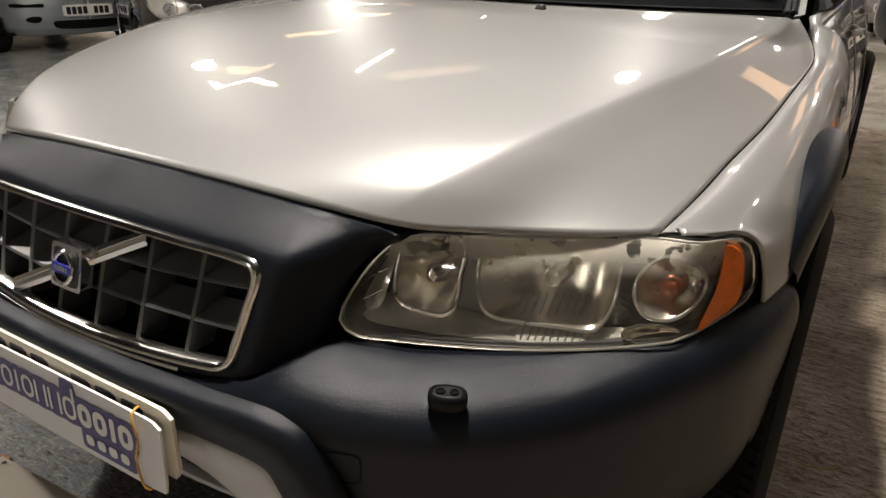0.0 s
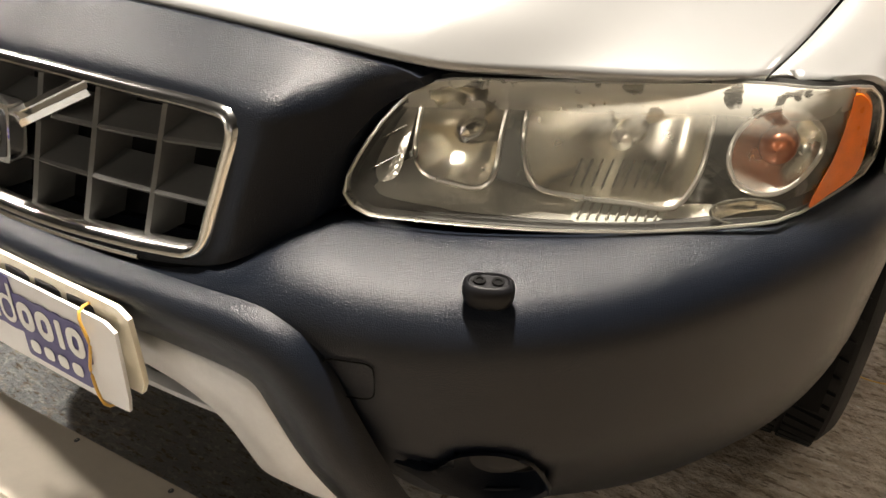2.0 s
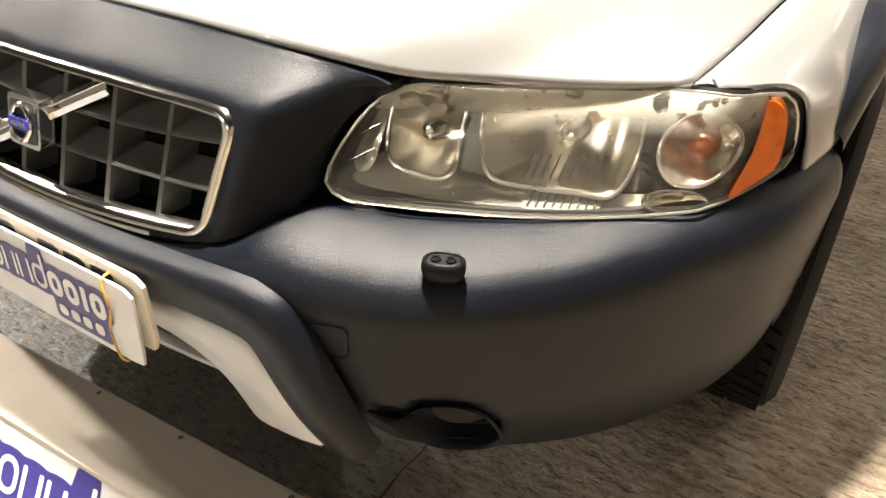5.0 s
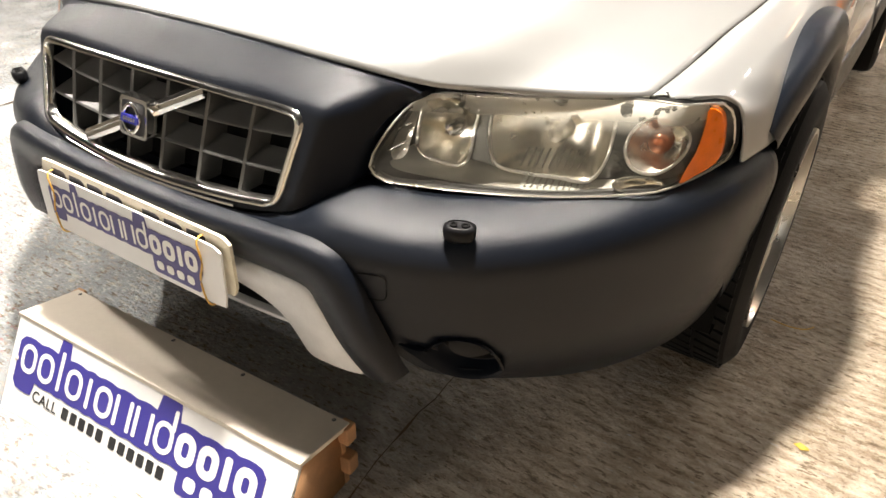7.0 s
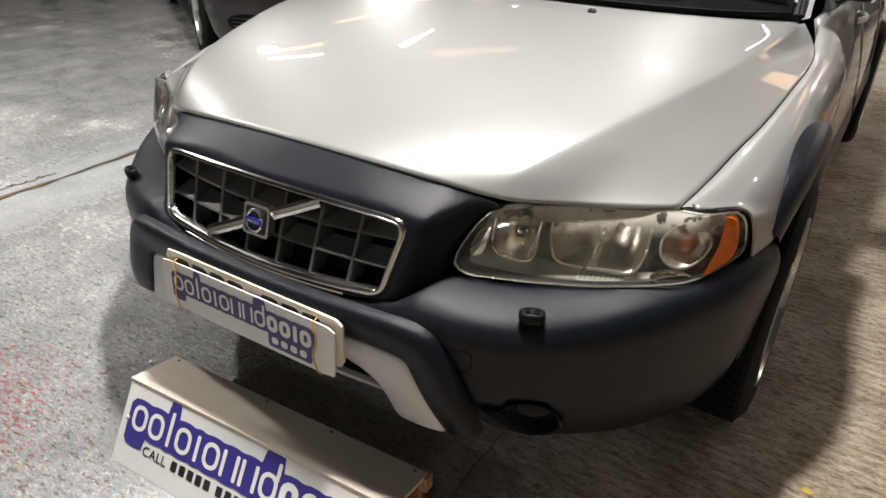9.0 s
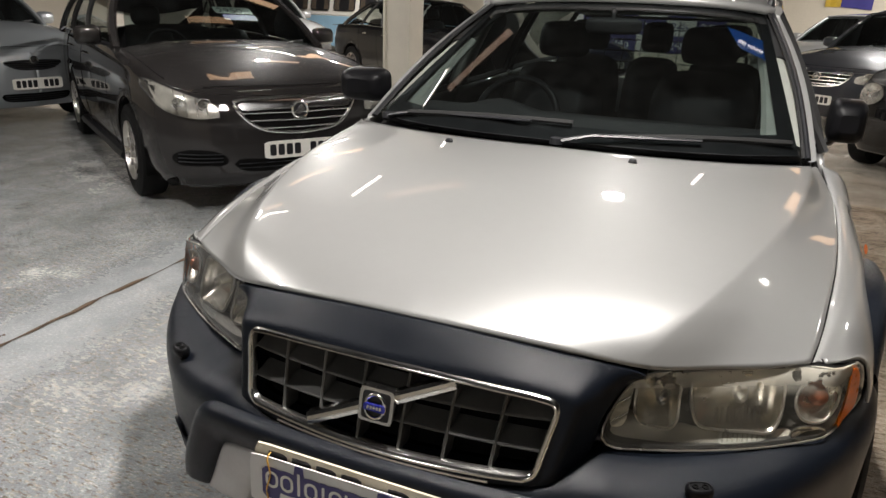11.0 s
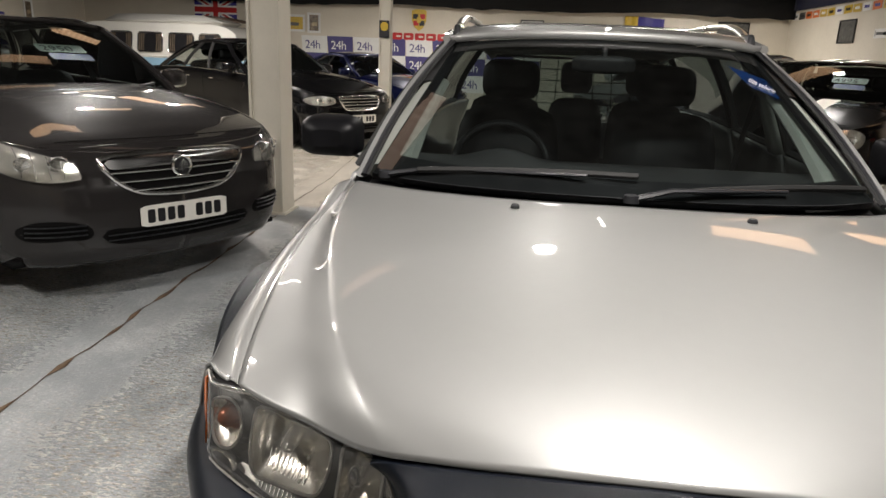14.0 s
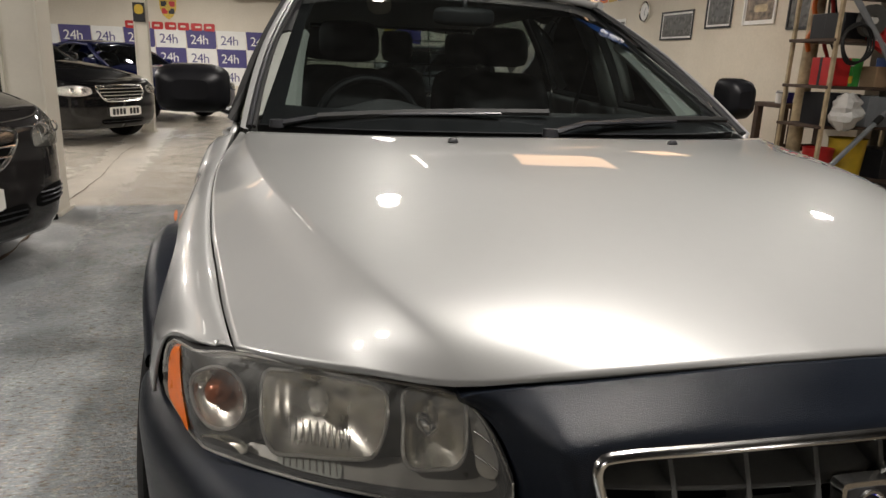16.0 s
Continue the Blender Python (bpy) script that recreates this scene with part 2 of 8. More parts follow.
def floor_material():
    """Tamped concrete under worn blue-grey paint, with brushed ribs, stains, red paint flecks and pale flecks that
    carry glints.
    """
    m = bpy.data.materials.new("worn_painted_concrete")
    nt, b = nodes_of(m)
    tc = nt.nodes.new("ShaderNodeTexCoord")
    sep = nt.nodes.new("ShaderNodeSeparateXYZ")
    nt.links.new(tc.outputs["Object"], sep.inputs[0])

    def calc(op, a, c=None, clamp=False):
        n = nt.nodes.new("ShaderNodeMath")
        n.operation, n.use_clamp = op, clamp
        for i, v in enumerate((a, c)):
            if v is None:
                continue
            if isinstance(v, (int, float)):
                n.inputs[i].default_value = v
            else:
                nt.links.new(v, n.inputs[i])
        return n.outputs[0]

    def band(v, lo, hi):
        return calc("MULTIPLY", calc("SUBTRACT", v, lo), 1.0 / (hi - lo), True)

    ribs = noise_node(nt, 1.0, 6, 0.72, (12, 40, 1))
    wave = nt.nodes.new("ShaderNodeTexWave")
    wave.bands_direction = "Y"
    for key, val in (("Scale", 9.0), ("Distortion", 9.0), ("Detail", 5.0), ("Detail Scale", 2.6), ("Detail Roughness", 0.75)):
        wave.inputs[key].default_value = val
    nt.links.new(tc.outputs["Object"], wave.inputs["Vector"])
    brush = wave.outputs["Fac"]
    ribs2 = noise_node(nt, 1.0, 4, 0.6, (60, 130, 1))
    pits = noise_node(nt, 60, 5, 0.7)
    grit = noise_node(nt, 210, 3, 0.6)
    big = noise_node(nt, 0.55, 6, 0.6)
    mid = noise_node(nt, 3.2, 6, 0.65)
    chips = noise_node(nt, 1.0, 6, 0.72, (26, 52, 1))
    concrete = ramp(nt, calc("ADD", calc("MULTIPLY", calc("ADD", calc("MULTIPLY", ribs, 0.87), calc("MULTIPLY", brush, 0.13)), 0.6), calc("MULTIPLY", mid, 0.4)), [(0.36, (0.27, 0.20, 0.13)), (0.60, (0.70, 0.59, 0.46))])
    left = calc("SUBTRACT", 1.0, band(sep.outputs["X"], 0.1, 0.7))
    # smooth filled strip along the cracked joint, and smooth patches of thicker paint
    off = calc("ABSOLUTE", calc("ADD", calc("ADD", sep.outputs["X"], 2.04), calc("MULTIPLY", sep.outputs["Y"], 0.048)))
    strip = calc("SUBTRACT", 1.0, band(calc("ADD", off, calc("MULTIPLY", calc("SUBTRACT", mid, 0.5), 0.9)), 0.12, 0.42))
    smooth = calc("MULTIPLY", calc("MAXIMUM", strip, calc("MULTIPLY", band(big, 0.50, 0.66), 0.6)), left)
    uneven = calc("SUBTRACT", 1.0, calc("MULTIPLY", smooth, 0.82))
    far_ = band(sep.outputs["Y"], 5.15, 5.30)
    bare = calc("MULTIPLY", calc("ADD", calc("MULTIPLY", calc("SUBTRACT", 1.0, left), 0.40), 0.60), calc("SUBTRACT", 1.0, calc("MULTIPLY", far_, 0.8)))
    painted = ramp(nt, mid, [(0.3, (0.285, 0.305, 0.318)), (0.7, (0.41, 0.43, 0.44))])
    wear = calc("SUBTRACT", calc("ADD", calc("MULTIPLY", chips, 0.75), calc("MULTIPLY", big, 0.5)), calc("MULTIPLY", smooth, 0.08))
    keep = calc("MULTIPLY", calc("MULTIPLY", calc("SUBTRACT", 1.0, band(wear, 0.64, 0.80)), left), calc("SUBTRACT", 1.0, far_))
    col = mixc(nt, keep, concrete, painted)
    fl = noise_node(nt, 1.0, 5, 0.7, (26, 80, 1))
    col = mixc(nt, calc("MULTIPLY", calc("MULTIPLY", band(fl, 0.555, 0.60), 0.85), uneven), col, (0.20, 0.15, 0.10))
    # pale flecks: worn paint, with the glossy floor's glints put into the colour
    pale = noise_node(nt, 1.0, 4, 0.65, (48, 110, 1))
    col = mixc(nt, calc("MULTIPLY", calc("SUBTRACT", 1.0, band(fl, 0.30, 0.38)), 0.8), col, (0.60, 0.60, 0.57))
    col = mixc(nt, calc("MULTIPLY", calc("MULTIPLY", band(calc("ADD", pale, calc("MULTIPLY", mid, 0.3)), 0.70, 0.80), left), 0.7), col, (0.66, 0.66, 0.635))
    col = mixc(nt, far_, col, ramp(nt, mid, [(0.3, (0.50, 0.455, 0.385)), (0.7, (0.60, 0.55, 0.47))]))
    # red paint left over in the ribs, before the sign
    rx, ry = calc("SUBTRACT", sep.outputs["X"], -0.86), calc("SUBTRACT", sep.outputs["Y"], -0.36)
    d = calc("SQRT", calc("ADD", calc("MULTIPLY", rx, rx), calc("MULTIPLY", calc("MULTIPLY", ry, ry), 1.4)))
    zone = calc("SUBTRACT", 1.0, band(d, 0.20, 0.75))
    fleck = noise_node(nt, 1.0, 5, 0.7, (34, 75, 1))
    red = calc("MULTIPLY", band(calc("ADD", fleck, calc("MULTIPLY", zone, 0.14)), 0.66, 0.70), zone)
    col = mixc(nt, calc("MULTIPLY", red, 0.8), col, (0.42, 0.10, 0.07))
    stain = ramp(nt, noise_node(nt, 1.6, 7, 0.7), [(0.38, 0.84), (0.60, 1.0)])
    col = mixc(nt, 1.0, col, stain, "MULTIPLY")
    col = mixc(nt, 1.0, col, ramp(nt, pits, [(0.30, 0.62), (0.44, 1.0)]), "MULTIPLY")
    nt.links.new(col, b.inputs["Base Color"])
    setp(b, spec=0.9)
    gloss = ramp(nt, calc("ADD", calc("MULTIPLY", chips, 0.6), calc("MULTIPLY", mid, 0.4)), [(0.38, 0.09), (0.64, 0.24)])
    nt.links.new(calc("ADD", gloss, calc("MULTIPLY", smooth, 0.22)), b.inputs["Roughness"])
    h = calc("ADD", calc("ADD", calc("MULTIPLY", calc("ADD", calc("MULTIPLY", ribs, 0.65), calc("MULTIPLY", brush, 0.22)), bare), calc("MULTIPLY", ribs2, 0.5)), calc("ADD", calc("MULTIPLY", pits, 1.1), calc("MULTIPLY", grit, 0.16)))
    lumps = nt.nodes.new("ShaderNodeTexVoronoi")
    lumps.inputs["Scale"].default_value = 75.0
    nt.links.new(tc.outputs["Object"], lumps.inputs["Vector"])
    h = calc("ADD", h, calc("SUBTRACT", calc("MULTIPLY", lumps.outputs["Distance"], 0.5), calc("MULTIPLY", band(fl, 0.56, 0.66), 0.25)))
    bump(nt, b, calc("MULTIPLY", h, uneven), 1.0, 0.0095)
    return m


M_WALL, M_FLOOR = wall_material(), floor_material()
M_CRACK = material("dirt_in_joint", (0.13, 0.085, 0.05), 0.9, 0.5, 12.0, 0.8, 40, 0.004)
M_SOFFIT = material("dark_navy_board", (0.010, 0.014, 0.045), 0.8, 0.2, 3.0)
M_PLANK = glow("lit_warm_rooflight", (1.0, 0.58, 0.30), 1.9)
M_DIMPLANK = glow("dim_warm_rooflight", (1.0, 0.62, 0.42), 0.75)


# ---- mesh helpers ----
def pchip(xs, ys):
    """A smooth curve through the points that does not overshoot."""
    xs, ys = np.array(xs, float), np.array(ys, float)
    h, d = np.diff(xs), np.diff(ys) / np.diff(xs)
    m = np.zeros(len(xs))
    m[0], m[-1] = d[0], d[-1]
    for i in range(1, len(xs) - 1):
        m[i] = 0 if d[i - 1] * d[i] <= 0 else 2 * d[i - 1] * d[i] / (d[i - 1] + d[i])

    def f(x):
        x = min(max(x, xs[0]), xs[-1])
        i = min(int(np.searchsorted(xs, x, "right")) - 1, len(xs) - 2)
        s = (x - xs[i]) / h[i]
        return float((1 + 2 * s) * (1 - s) ** 2 * ys[i] + s * (1 - s) ** 2 * h[i] * m[i] + s * s * (3 - 2 * s) * ys[i + 1] + s * s * (s - 1) * h[i] * m[i + 1])

    return f


def smooth_path(pts, n, closed=False):
    """n points spaced evenly along a smooth curve through pts."""
    p = np.array(pts, float)
    k = len(p)
    idx = range(k if closed else k - 1)
    dense = []
    for i in idx:
        a, b, c, d = (p[(i + j) % k] if closed else p[min(max(i + j, 0), k - 1)] for j in (-1, 0, 1, 2))
        l0, l1, l2 = (max(np.linalg.norm(q), 1e-6) ** 0.5 for q in (b - a, c - b, d - c))
        m1 = (c - b) + l1 * ((b - a) / l0 - (c - a) / (l0 + l1)) if np.any(b != a) else c - b
        m2 = (c - b) + l1 * ((d - c) / l2 - (d - b) / (l1 + l2)) if np.any(d != c) else c - b
        for s in np.linspace(0, 1, 16, endpoint=False):
            dense.append((2 * s**3 - 3 * s**2 + 1) * b + (s**3 - 2 * s**2 + s) * m1 + (-2 * s**3 + 3 * s**2) * c + (s**3 - s**2) * m2)
    dense.append(p[0] if closed else p[-1])
    dense = np.array(dense)
    at = np.r_[0, np.cumsum(np.linalg.norm(np.diff(dense, axis=0), axis=1))]
    want = np.linspace(0, at[-1], n + 1 if closed else n)[:n]
    return np.stack([np.interp(want, at, dense[:, j]) for j in range(p.shape[1])], 1)


def mesh_of(name, verts, faces, material_, smooth=35, solid=0.0, flip=False, bevel=0.0, out=None):
    """One mesh object. out: the way its faces look, for open sheets."""
    me = bpy.data.meshes.new(name)
    if out is not None:
        w = np.array([tuple(map(float, v)) for v in verts])
        total = np.zeros(3)
        for f in faces:
            q = w[list(f)]
            for i in range(1, len(q) - 1):
                total += np.cross(q[i] - q[0], q[i + 1] - q[0])
        flip = float(total @ np.array(out, float)) < 0
    me.from_pydata([tuple(map(float, v)) for v in verts], [], [tuple(reversed(f)) if flip else tuple(f) for f in faces])
    me.materials.append(material_)
    for p in me.polygons:
        p.use_smooth = True
    me.set_sharp_from_angle(angle=radians(smooth))
    me.update()
    ob = new(name, me)
    if solid:
        md = ob.modifiers.new("thickness", "SOLIDIFY")
        md.thickness, md.offset = abs(solid), -1 if solid > 0 else 1
    if bevel:
        md = ob.modifiers.new("edge", "BEVEL")
        md.width, md.segments, md.limit_method, md.angle_limit = bevel, 2, "ANGLE", radians(40)
    return ob


def part(ob, parent, label=""):
    ob.parent = parent
    return tagged(ob, label=label)


def thing(name, label, category, group="", kind="", at=(0, 0, 0)):
    e = new(name)
    e.location = at
    e.empty_display_size = 0.1
    return tagged(e, label, category, group, kind)


def grid(nu, nv, close_u=False):
    fs = []
    for i in range(nu if close_u else nu - 1):
        for j in range(nv - 1):
            a, b = i * nv, ((i + 1) % nu) * nv
            fs.append((a + j, b + j, b + j + 1, a + j + 1))
    return fs


def sheet(name, f, us, vs, mat, **kw):
    return mesh_of(name, [f(u, v) for u in us for v in vs], grid(len(us), len(vs)), mat, **kw)


def disc_panel(name, outline, f, mat, n=56, rings=6, sx=1, centre=None, off=0.0, rim=0.0, lift=0.0, **kw):
    """A face seen from the front: a closed outline in x, z, laid on the surface y = f(x, z). rim: depth of the turned-back edge."""
    o = smooth_path(outline, n, True)
    c = np.array(centre) if centre else o.mean(0)
    v = [(sx * c[0], f(*c) + off - lift, c[1])]
    for r in range(1, rings + 1):
        k = r / rings
        for q in o:
            x, z = c + (q - c) * k
            v.append((sx * x, f(x, z) + off - lift * (1 - k**3), z))
    fs = [(0, 1 + (i + 1) % n, 1 + i) for i in range(n)]
    for r in range(rings - 1):
        a, b = 1 + r * n, 1 + (r + 1) * n
        fs += [(a + i, a + (i + 1) % n, b + (i + 1) % n, b + i) for i in range(n)]
    if rim:
        b = 1 + (rings - 1) * n
        a = len(v)
        v += [(x, y + rim, z) for x, y, z in v[b : b + n]]
        fs += [(b + i, b + (i + 1) % n, a + (i + 1) % n, a + i) for i in range(n)]
    return mesh_of(name, v, fs, mat, out=(0, -1, 0), **kw)


def ring_panel(name, outer, inner, f, mat, n=96, rings=8, off=0.0, lip=0.0, sx=1, shape=None, skirt=0.0, **kw):
    """The face between two closed outlines in x, z on the surface y = f(x, z), with a lip turned back round the hole."""
    a, b = smooth_path(outer, n, True), smooth_path(inner, n, True)
    v = []
    for r in range(rings + 1):
        k = r / rings
        for p, q in zip(a, b):
            x, z = p + (q - p) * k
            v.append((sx * x, f(x, z) + off + (shape(k) if shape else 0), z))
    fs = [(r * n + i, r * n + (i + 1) % n, (r + 1) * n + (i + 1) % n, (r + 1) * n + i) for r in range(rings) for i in range(n)]
    if skirt:
        s = len(v)
        v += [(x, y + skirt, z) for x, y, z in v[:n]]
        fs += [(s + i, s + (i + 1) % n, (i + 1) % n, i) for i in range(n)]
    if lip:
        s = len(v)
        v += [(x, y + lip, z) for x, y, z in v[rings * n : (rings + 1) * n]]
        fs += [(rings * n + i, rings * n + (i + 1) % n, s + (i + 1) % n, s + i) for i in range(n)]
    return mesh_of(name, v, fs, mat, out=(0, -1, 0), **kw)


def tube(name, pts, r, mat, sides=8, closed=False, flat=1.0, caps=True, up=(0, 0, 1), **kw):
    """A round or flattened bar along a path. r: one radius or one for each point."""
    p = [Vector(q) for q in pts]
    n = len(p)
    v, fs = [], []
    for i, q in enumerate(p):
        t = (p[(i + 1) % n] - p[i - 1]) if closed else (p[min(i + 1, n - 1)] - p[max(i - 1, 0)])
        t.normalize()
        side = t.cross(Vector(up))
        side = side.normalized() if side.length > 1e-4 else t.orthogonal().normalized()
        over = side.cross(t)
        rr = r[i] if isinstance(r, (list, tuple)) else r
        for k in range(sides):
            a = 2 * math.pi * k / sides
            v.append(q + side * (math.cos(a) * rr) + over * (math.sin(a) * rr * flat))
    for i in range(n if closed else n - 1):
        a, b = i * sides, ((i + 1) % n) * sides
        fs += [(a + k, a + (k + 1) % sides, b + (k + 1) % sides, b + k) for k in range(sides)]
    if caps and not closed:
        fs += [tuple(range(sides))[::-1], tuple((n - 1) * sides + k for k in range(sides))]
    return mesh_of(name, v, fs, mat, flip=True, **kw)


def lathe(name, prof, mat, n=40, axis="x", centre=(0, 0, 0), flip=False, floor=None, **kw):
    """A body of turning: prof holds (along the axis, radius)."""
    v = []
    for a, r in prof:
        for k in range(n):
            t = 2 * math.pi * k / n
            c, s = r * math.cos(t), r * math.sin(t)
            q = {"x": (a, c, s), "y": (c, a, s), "z": (c, s, a)}[axis]
            q = tuple(q[i] + centre[i] for i in range(3))
            v.append(q if floor is None else (q[0], q[1], max(q[2], floor)))
    fs = [(i * n + k, i * n + (k + 1) % n, (i + 1) * n + (k + 1) % n, (i + 1) * n + k) for i in range(len(prof) - 1) for k in range(n)]
    return mesh_of(name, v, fs, mat, flip=(axis == "y") != flip, **kw)


def block(name, size, mat, m=None, bevel=0.004, taper=1.0, **kw):
    """A box with worn edges, standing on its base; taper narrows its top."""
    x, y, z = (s / 2 for s in size)
    v = [(sx * x * k, sy * y * k, zz) for zz, k in ((0, 1), (2 * z, taper)) for sx, sy in ((-1, -1), (1, -1), (1, 1), (-1, 1))]
    f = [(3, 2, 1, 0), (4, 5, 6, 7), (0, 1, 5, 4), (1, 2, 6, 5), (2, 3, 7, 6), (3, 0, 4, 7)]
    ob = mesh_of(name, v, f, mat, bevel=bevel, **kw)
    if m is not None:
        ob.matrix_world = m
    return ob


def flat_shape(name, pts, m, mat, depth=0.002):
    """A thin cut shape: pts in its own x, z plane, m places it; it is depth thick towards its own -y."""
    n = len(pts)
    v = [(x, 0, z) for x, z in pts] + [(x, -depth, z) for x, z in pts]
    f = [tuple(range(n)), tuple(range(2 * n - 1, n - 1, -1))] + [(i, n + i, n + (i + 1) % n, (i + 1) % n) for i in range(n)]
    ob = mesh_of(name, v, f, mat, smooth=30)
    ob.matrix_world = m
    return ob


def rounded(w, h, r, n=5, x0=0.0, z0=0.0):
    """Corner points of a rounded rectangle about x0, z0."""
    out = []
    for cx, cz, a0 in ((w / 2 - r, h / 2 - r, 0), (r - w / 2, h / 2 - r, 90), (r - w / 2, r - h / 2, 180), (w / 2 - r, r - h / 2, 270)):
        for k in range(n):
            a = radians(a0 + 90 * k / (n - 1))
            out.append((x0 + cx + r * math.cos(a), z0 + cz + r * math.sin(a)))
    return out


def words(name, body, size, m, mat, depth=0.001, spread=1.0):
    """Lettering as a mesh, standing in its own x, z plane with its left foot at the origin."""
    cu = bpy.data.curves.new(name, "FONT")
    cu.body, cu.size, cu.extrude, cu.resolution_u = body, size, depth, 3
    cu.space_character = spread
    tmp = bpy.data.objects.new(name, cu)
    scene.collection.objects.link(tmp)
    me = bpy.data.meshes.new_from_object(tmp.evaluated_get(bpy.context.evaluated_depsgraph_get()))
    bpy.data.objects.remove(tmp)
    me.materials.clear()
    me.materials.append(mat)
    me.transform(Matrix.Rotation(radians(90), 4, "X"))
    ob = new(name, me)
    ob.matrix_world = m
    return ob


# ---- the room ----
X0, X1, Y0, Y1 = -12.3, 5.75, -7.0, 17.6
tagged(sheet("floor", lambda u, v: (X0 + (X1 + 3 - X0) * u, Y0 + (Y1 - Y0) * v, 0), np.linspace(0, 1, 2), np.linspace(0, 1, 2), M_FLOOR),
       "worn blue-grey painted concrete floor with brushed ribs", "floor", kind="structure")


def wall(name, x0, y0, x1, y1, label, z0=0.0, z1=CEIL + 0.1, mat=M_WALL, thick=0.2):
    d = Vector((x1 - x0, y1 - y0, 0))
    n = Vector((d.y, -d.x, 0)).normalized() * thick
    a, b = Vector((x0, y0, 0)), Vector((x1, y1, 0))
    v = [p + Vector((0, 0, z)) for z in (z0, z1) for p in (a, b, b + n, a + n)]
    f = [(3, 2, 1, 0), (4, 5, 6, 7), (0, 1, 5, 4), (1, 2, 6, 5), (2, 3, 7, 6), (3, 0, 4, 7)]
    return tagged(mesh_of(name, v, f, mat), label, "wall", kind="structure")


wall("wall_back", X1 + 3, Y1, X0, Y1, "cream painted back wall with banners and pictures")
wall("wall_left", X0, Y1, X0, Y0, "cream painted side wall with a blue banner")
wall("wall_front", X0, Y0, X1 + 3, Y0, "cream painted wall behind the cars")
wall("wall_right", X1, 6.2, X1, Y1, "cream painted side wall hung with framed pictures", thick=0.2)
wall("wall_side", X1 + 3, Y0, X1 + 3, Y1, "cream painted outer wall beside the store")
tagged(block("ceiling", (X1 + 3.2 - X0, Y1 - Y0 + 0.2, 0.1), M_NET, pose((X0 + X1 + 3) / 2, (Y0 + Y1) / 2, CEIL), bevel=0), "dark boarded ceiling", "ceiling", kind="structure")


def soffit(name, x0, y0, x1, y1, z0, mat, label, seed):
    """A hanging valance whose lower edge sags."""
    rnd = random.Random(seed)
    n = 60
    v = []
    for i in range(n):
        k = i / (n - 1)
        sag = 0.10 * abs(math.sin(k * 9 + seed)) * rnd.uniform(0.4, 1.0) if mat is M_NET else 0
        for z in (z0 - sag, CEIL):
            v.append((x0 + (x1 - x0) * k + rnd.uniform(-1, 1) * 0.01, y0 + (y1 - y0) * k + 0.04 * math.sin(k * 60), z))
    return tagged(mesh_of(name, v, grid(n, 2), mat, solid=0.02), label, "valance", kind="structure")


soffit("trim_back", X0, Y1 - 0.35, X1, Y1 - 0.35, 2.50, M_NET, "black netting hanging under the roof", 2)
soffit("trim_right", X1 - 0.06, 6.2, X1 - 0.06, Y1 - 0.4, 2.62, M_SOFFIT, "dark navy board above the pictures", 3)


def joint(x_of, y0, y1, w, seed, label, mat=M_CRACK, z=0.003, shaky=0.008):
    rnd = random.Random(seed)
    v, n = [], 120
    off = 0.0
    for i in range(n):
        y = y0 + (y1 - y0) * i / (n - 1)
        off = off * 0.85 + rnd.uniform(-1, 1) * shaky
        h = w * (0.18 + 1.9 * rnd.random() ** 3) * (1 if y < 4.2 else 0.3)
        v += [(x_of(y) + off - h, y, z), (x_of(y) + off + h * 0.8, y, z)]
    return tagged(mesh_of("floor_joint", v, grid(n, 2), mat, solid=0.002), label, "floor joint", kind="structure")


joint(lambda y: -2.09 - 0.048 * y, -3.0, 9.0, 0.0105, 5, "dirt-filled cracked joint in the concrete floor", shaky=0.013)
joint(lambda y: -2.33 + 0.18 * y, 0.10, 0.75, 0.006, 9, "short dirt-filled crack branching from the joint", shaky=0.012)
joint(lambda y: 0.44 - 0.02 * y, -2.5, 4.0, 0.0022, 6, "narrow dark joint between floor slabs")


def column(x, y, w, flange, label):
    c = thing("steel_column", label, "column", "roof columns", at=(x, y, 0))
    part(block("web", (w * 0.9, w * 0.9, CEIL), M_STEELP, bevel=0.004), c)
    for s in (1, -1):
        part(block("flange", (0.022, w * 1.12, CEIL), M_STEELP, pose(s * w * 0.47, 0, 0), bevel=0.003), c)
    part(block("base_plate", (w * 1.25, w * 1.3, 0.02), M_STEELP, bevel=0.003), c, "grimy base plate")
    return c


column(-2.41, 4.98, 0.26, True, "cream painted square steel roof column")
c2 = column(-2.62, 10.65, 0.17, True, "thin cream steel column with a yellow sign")
sgn = thing("safety_sign", "small black and yellow safety sign on a column", "sign", at=(-2.62, 10.53, 1.70))
part(flat_shape("sign_plate", [(-0.08, -0.13), (0.08, -0.13), (0.08, 0.13), (-0.08, 0.13)], pose(0, 0, 0), M_INK, 0.004), sgn)
part(flat_shape("sign_panel", rounded(0.12, 0.13, 0.05, x0=0, z0=0.04), pose(0, -0.005, 0), M_YELLOW, 0.003), sgn, "yellow sign face")


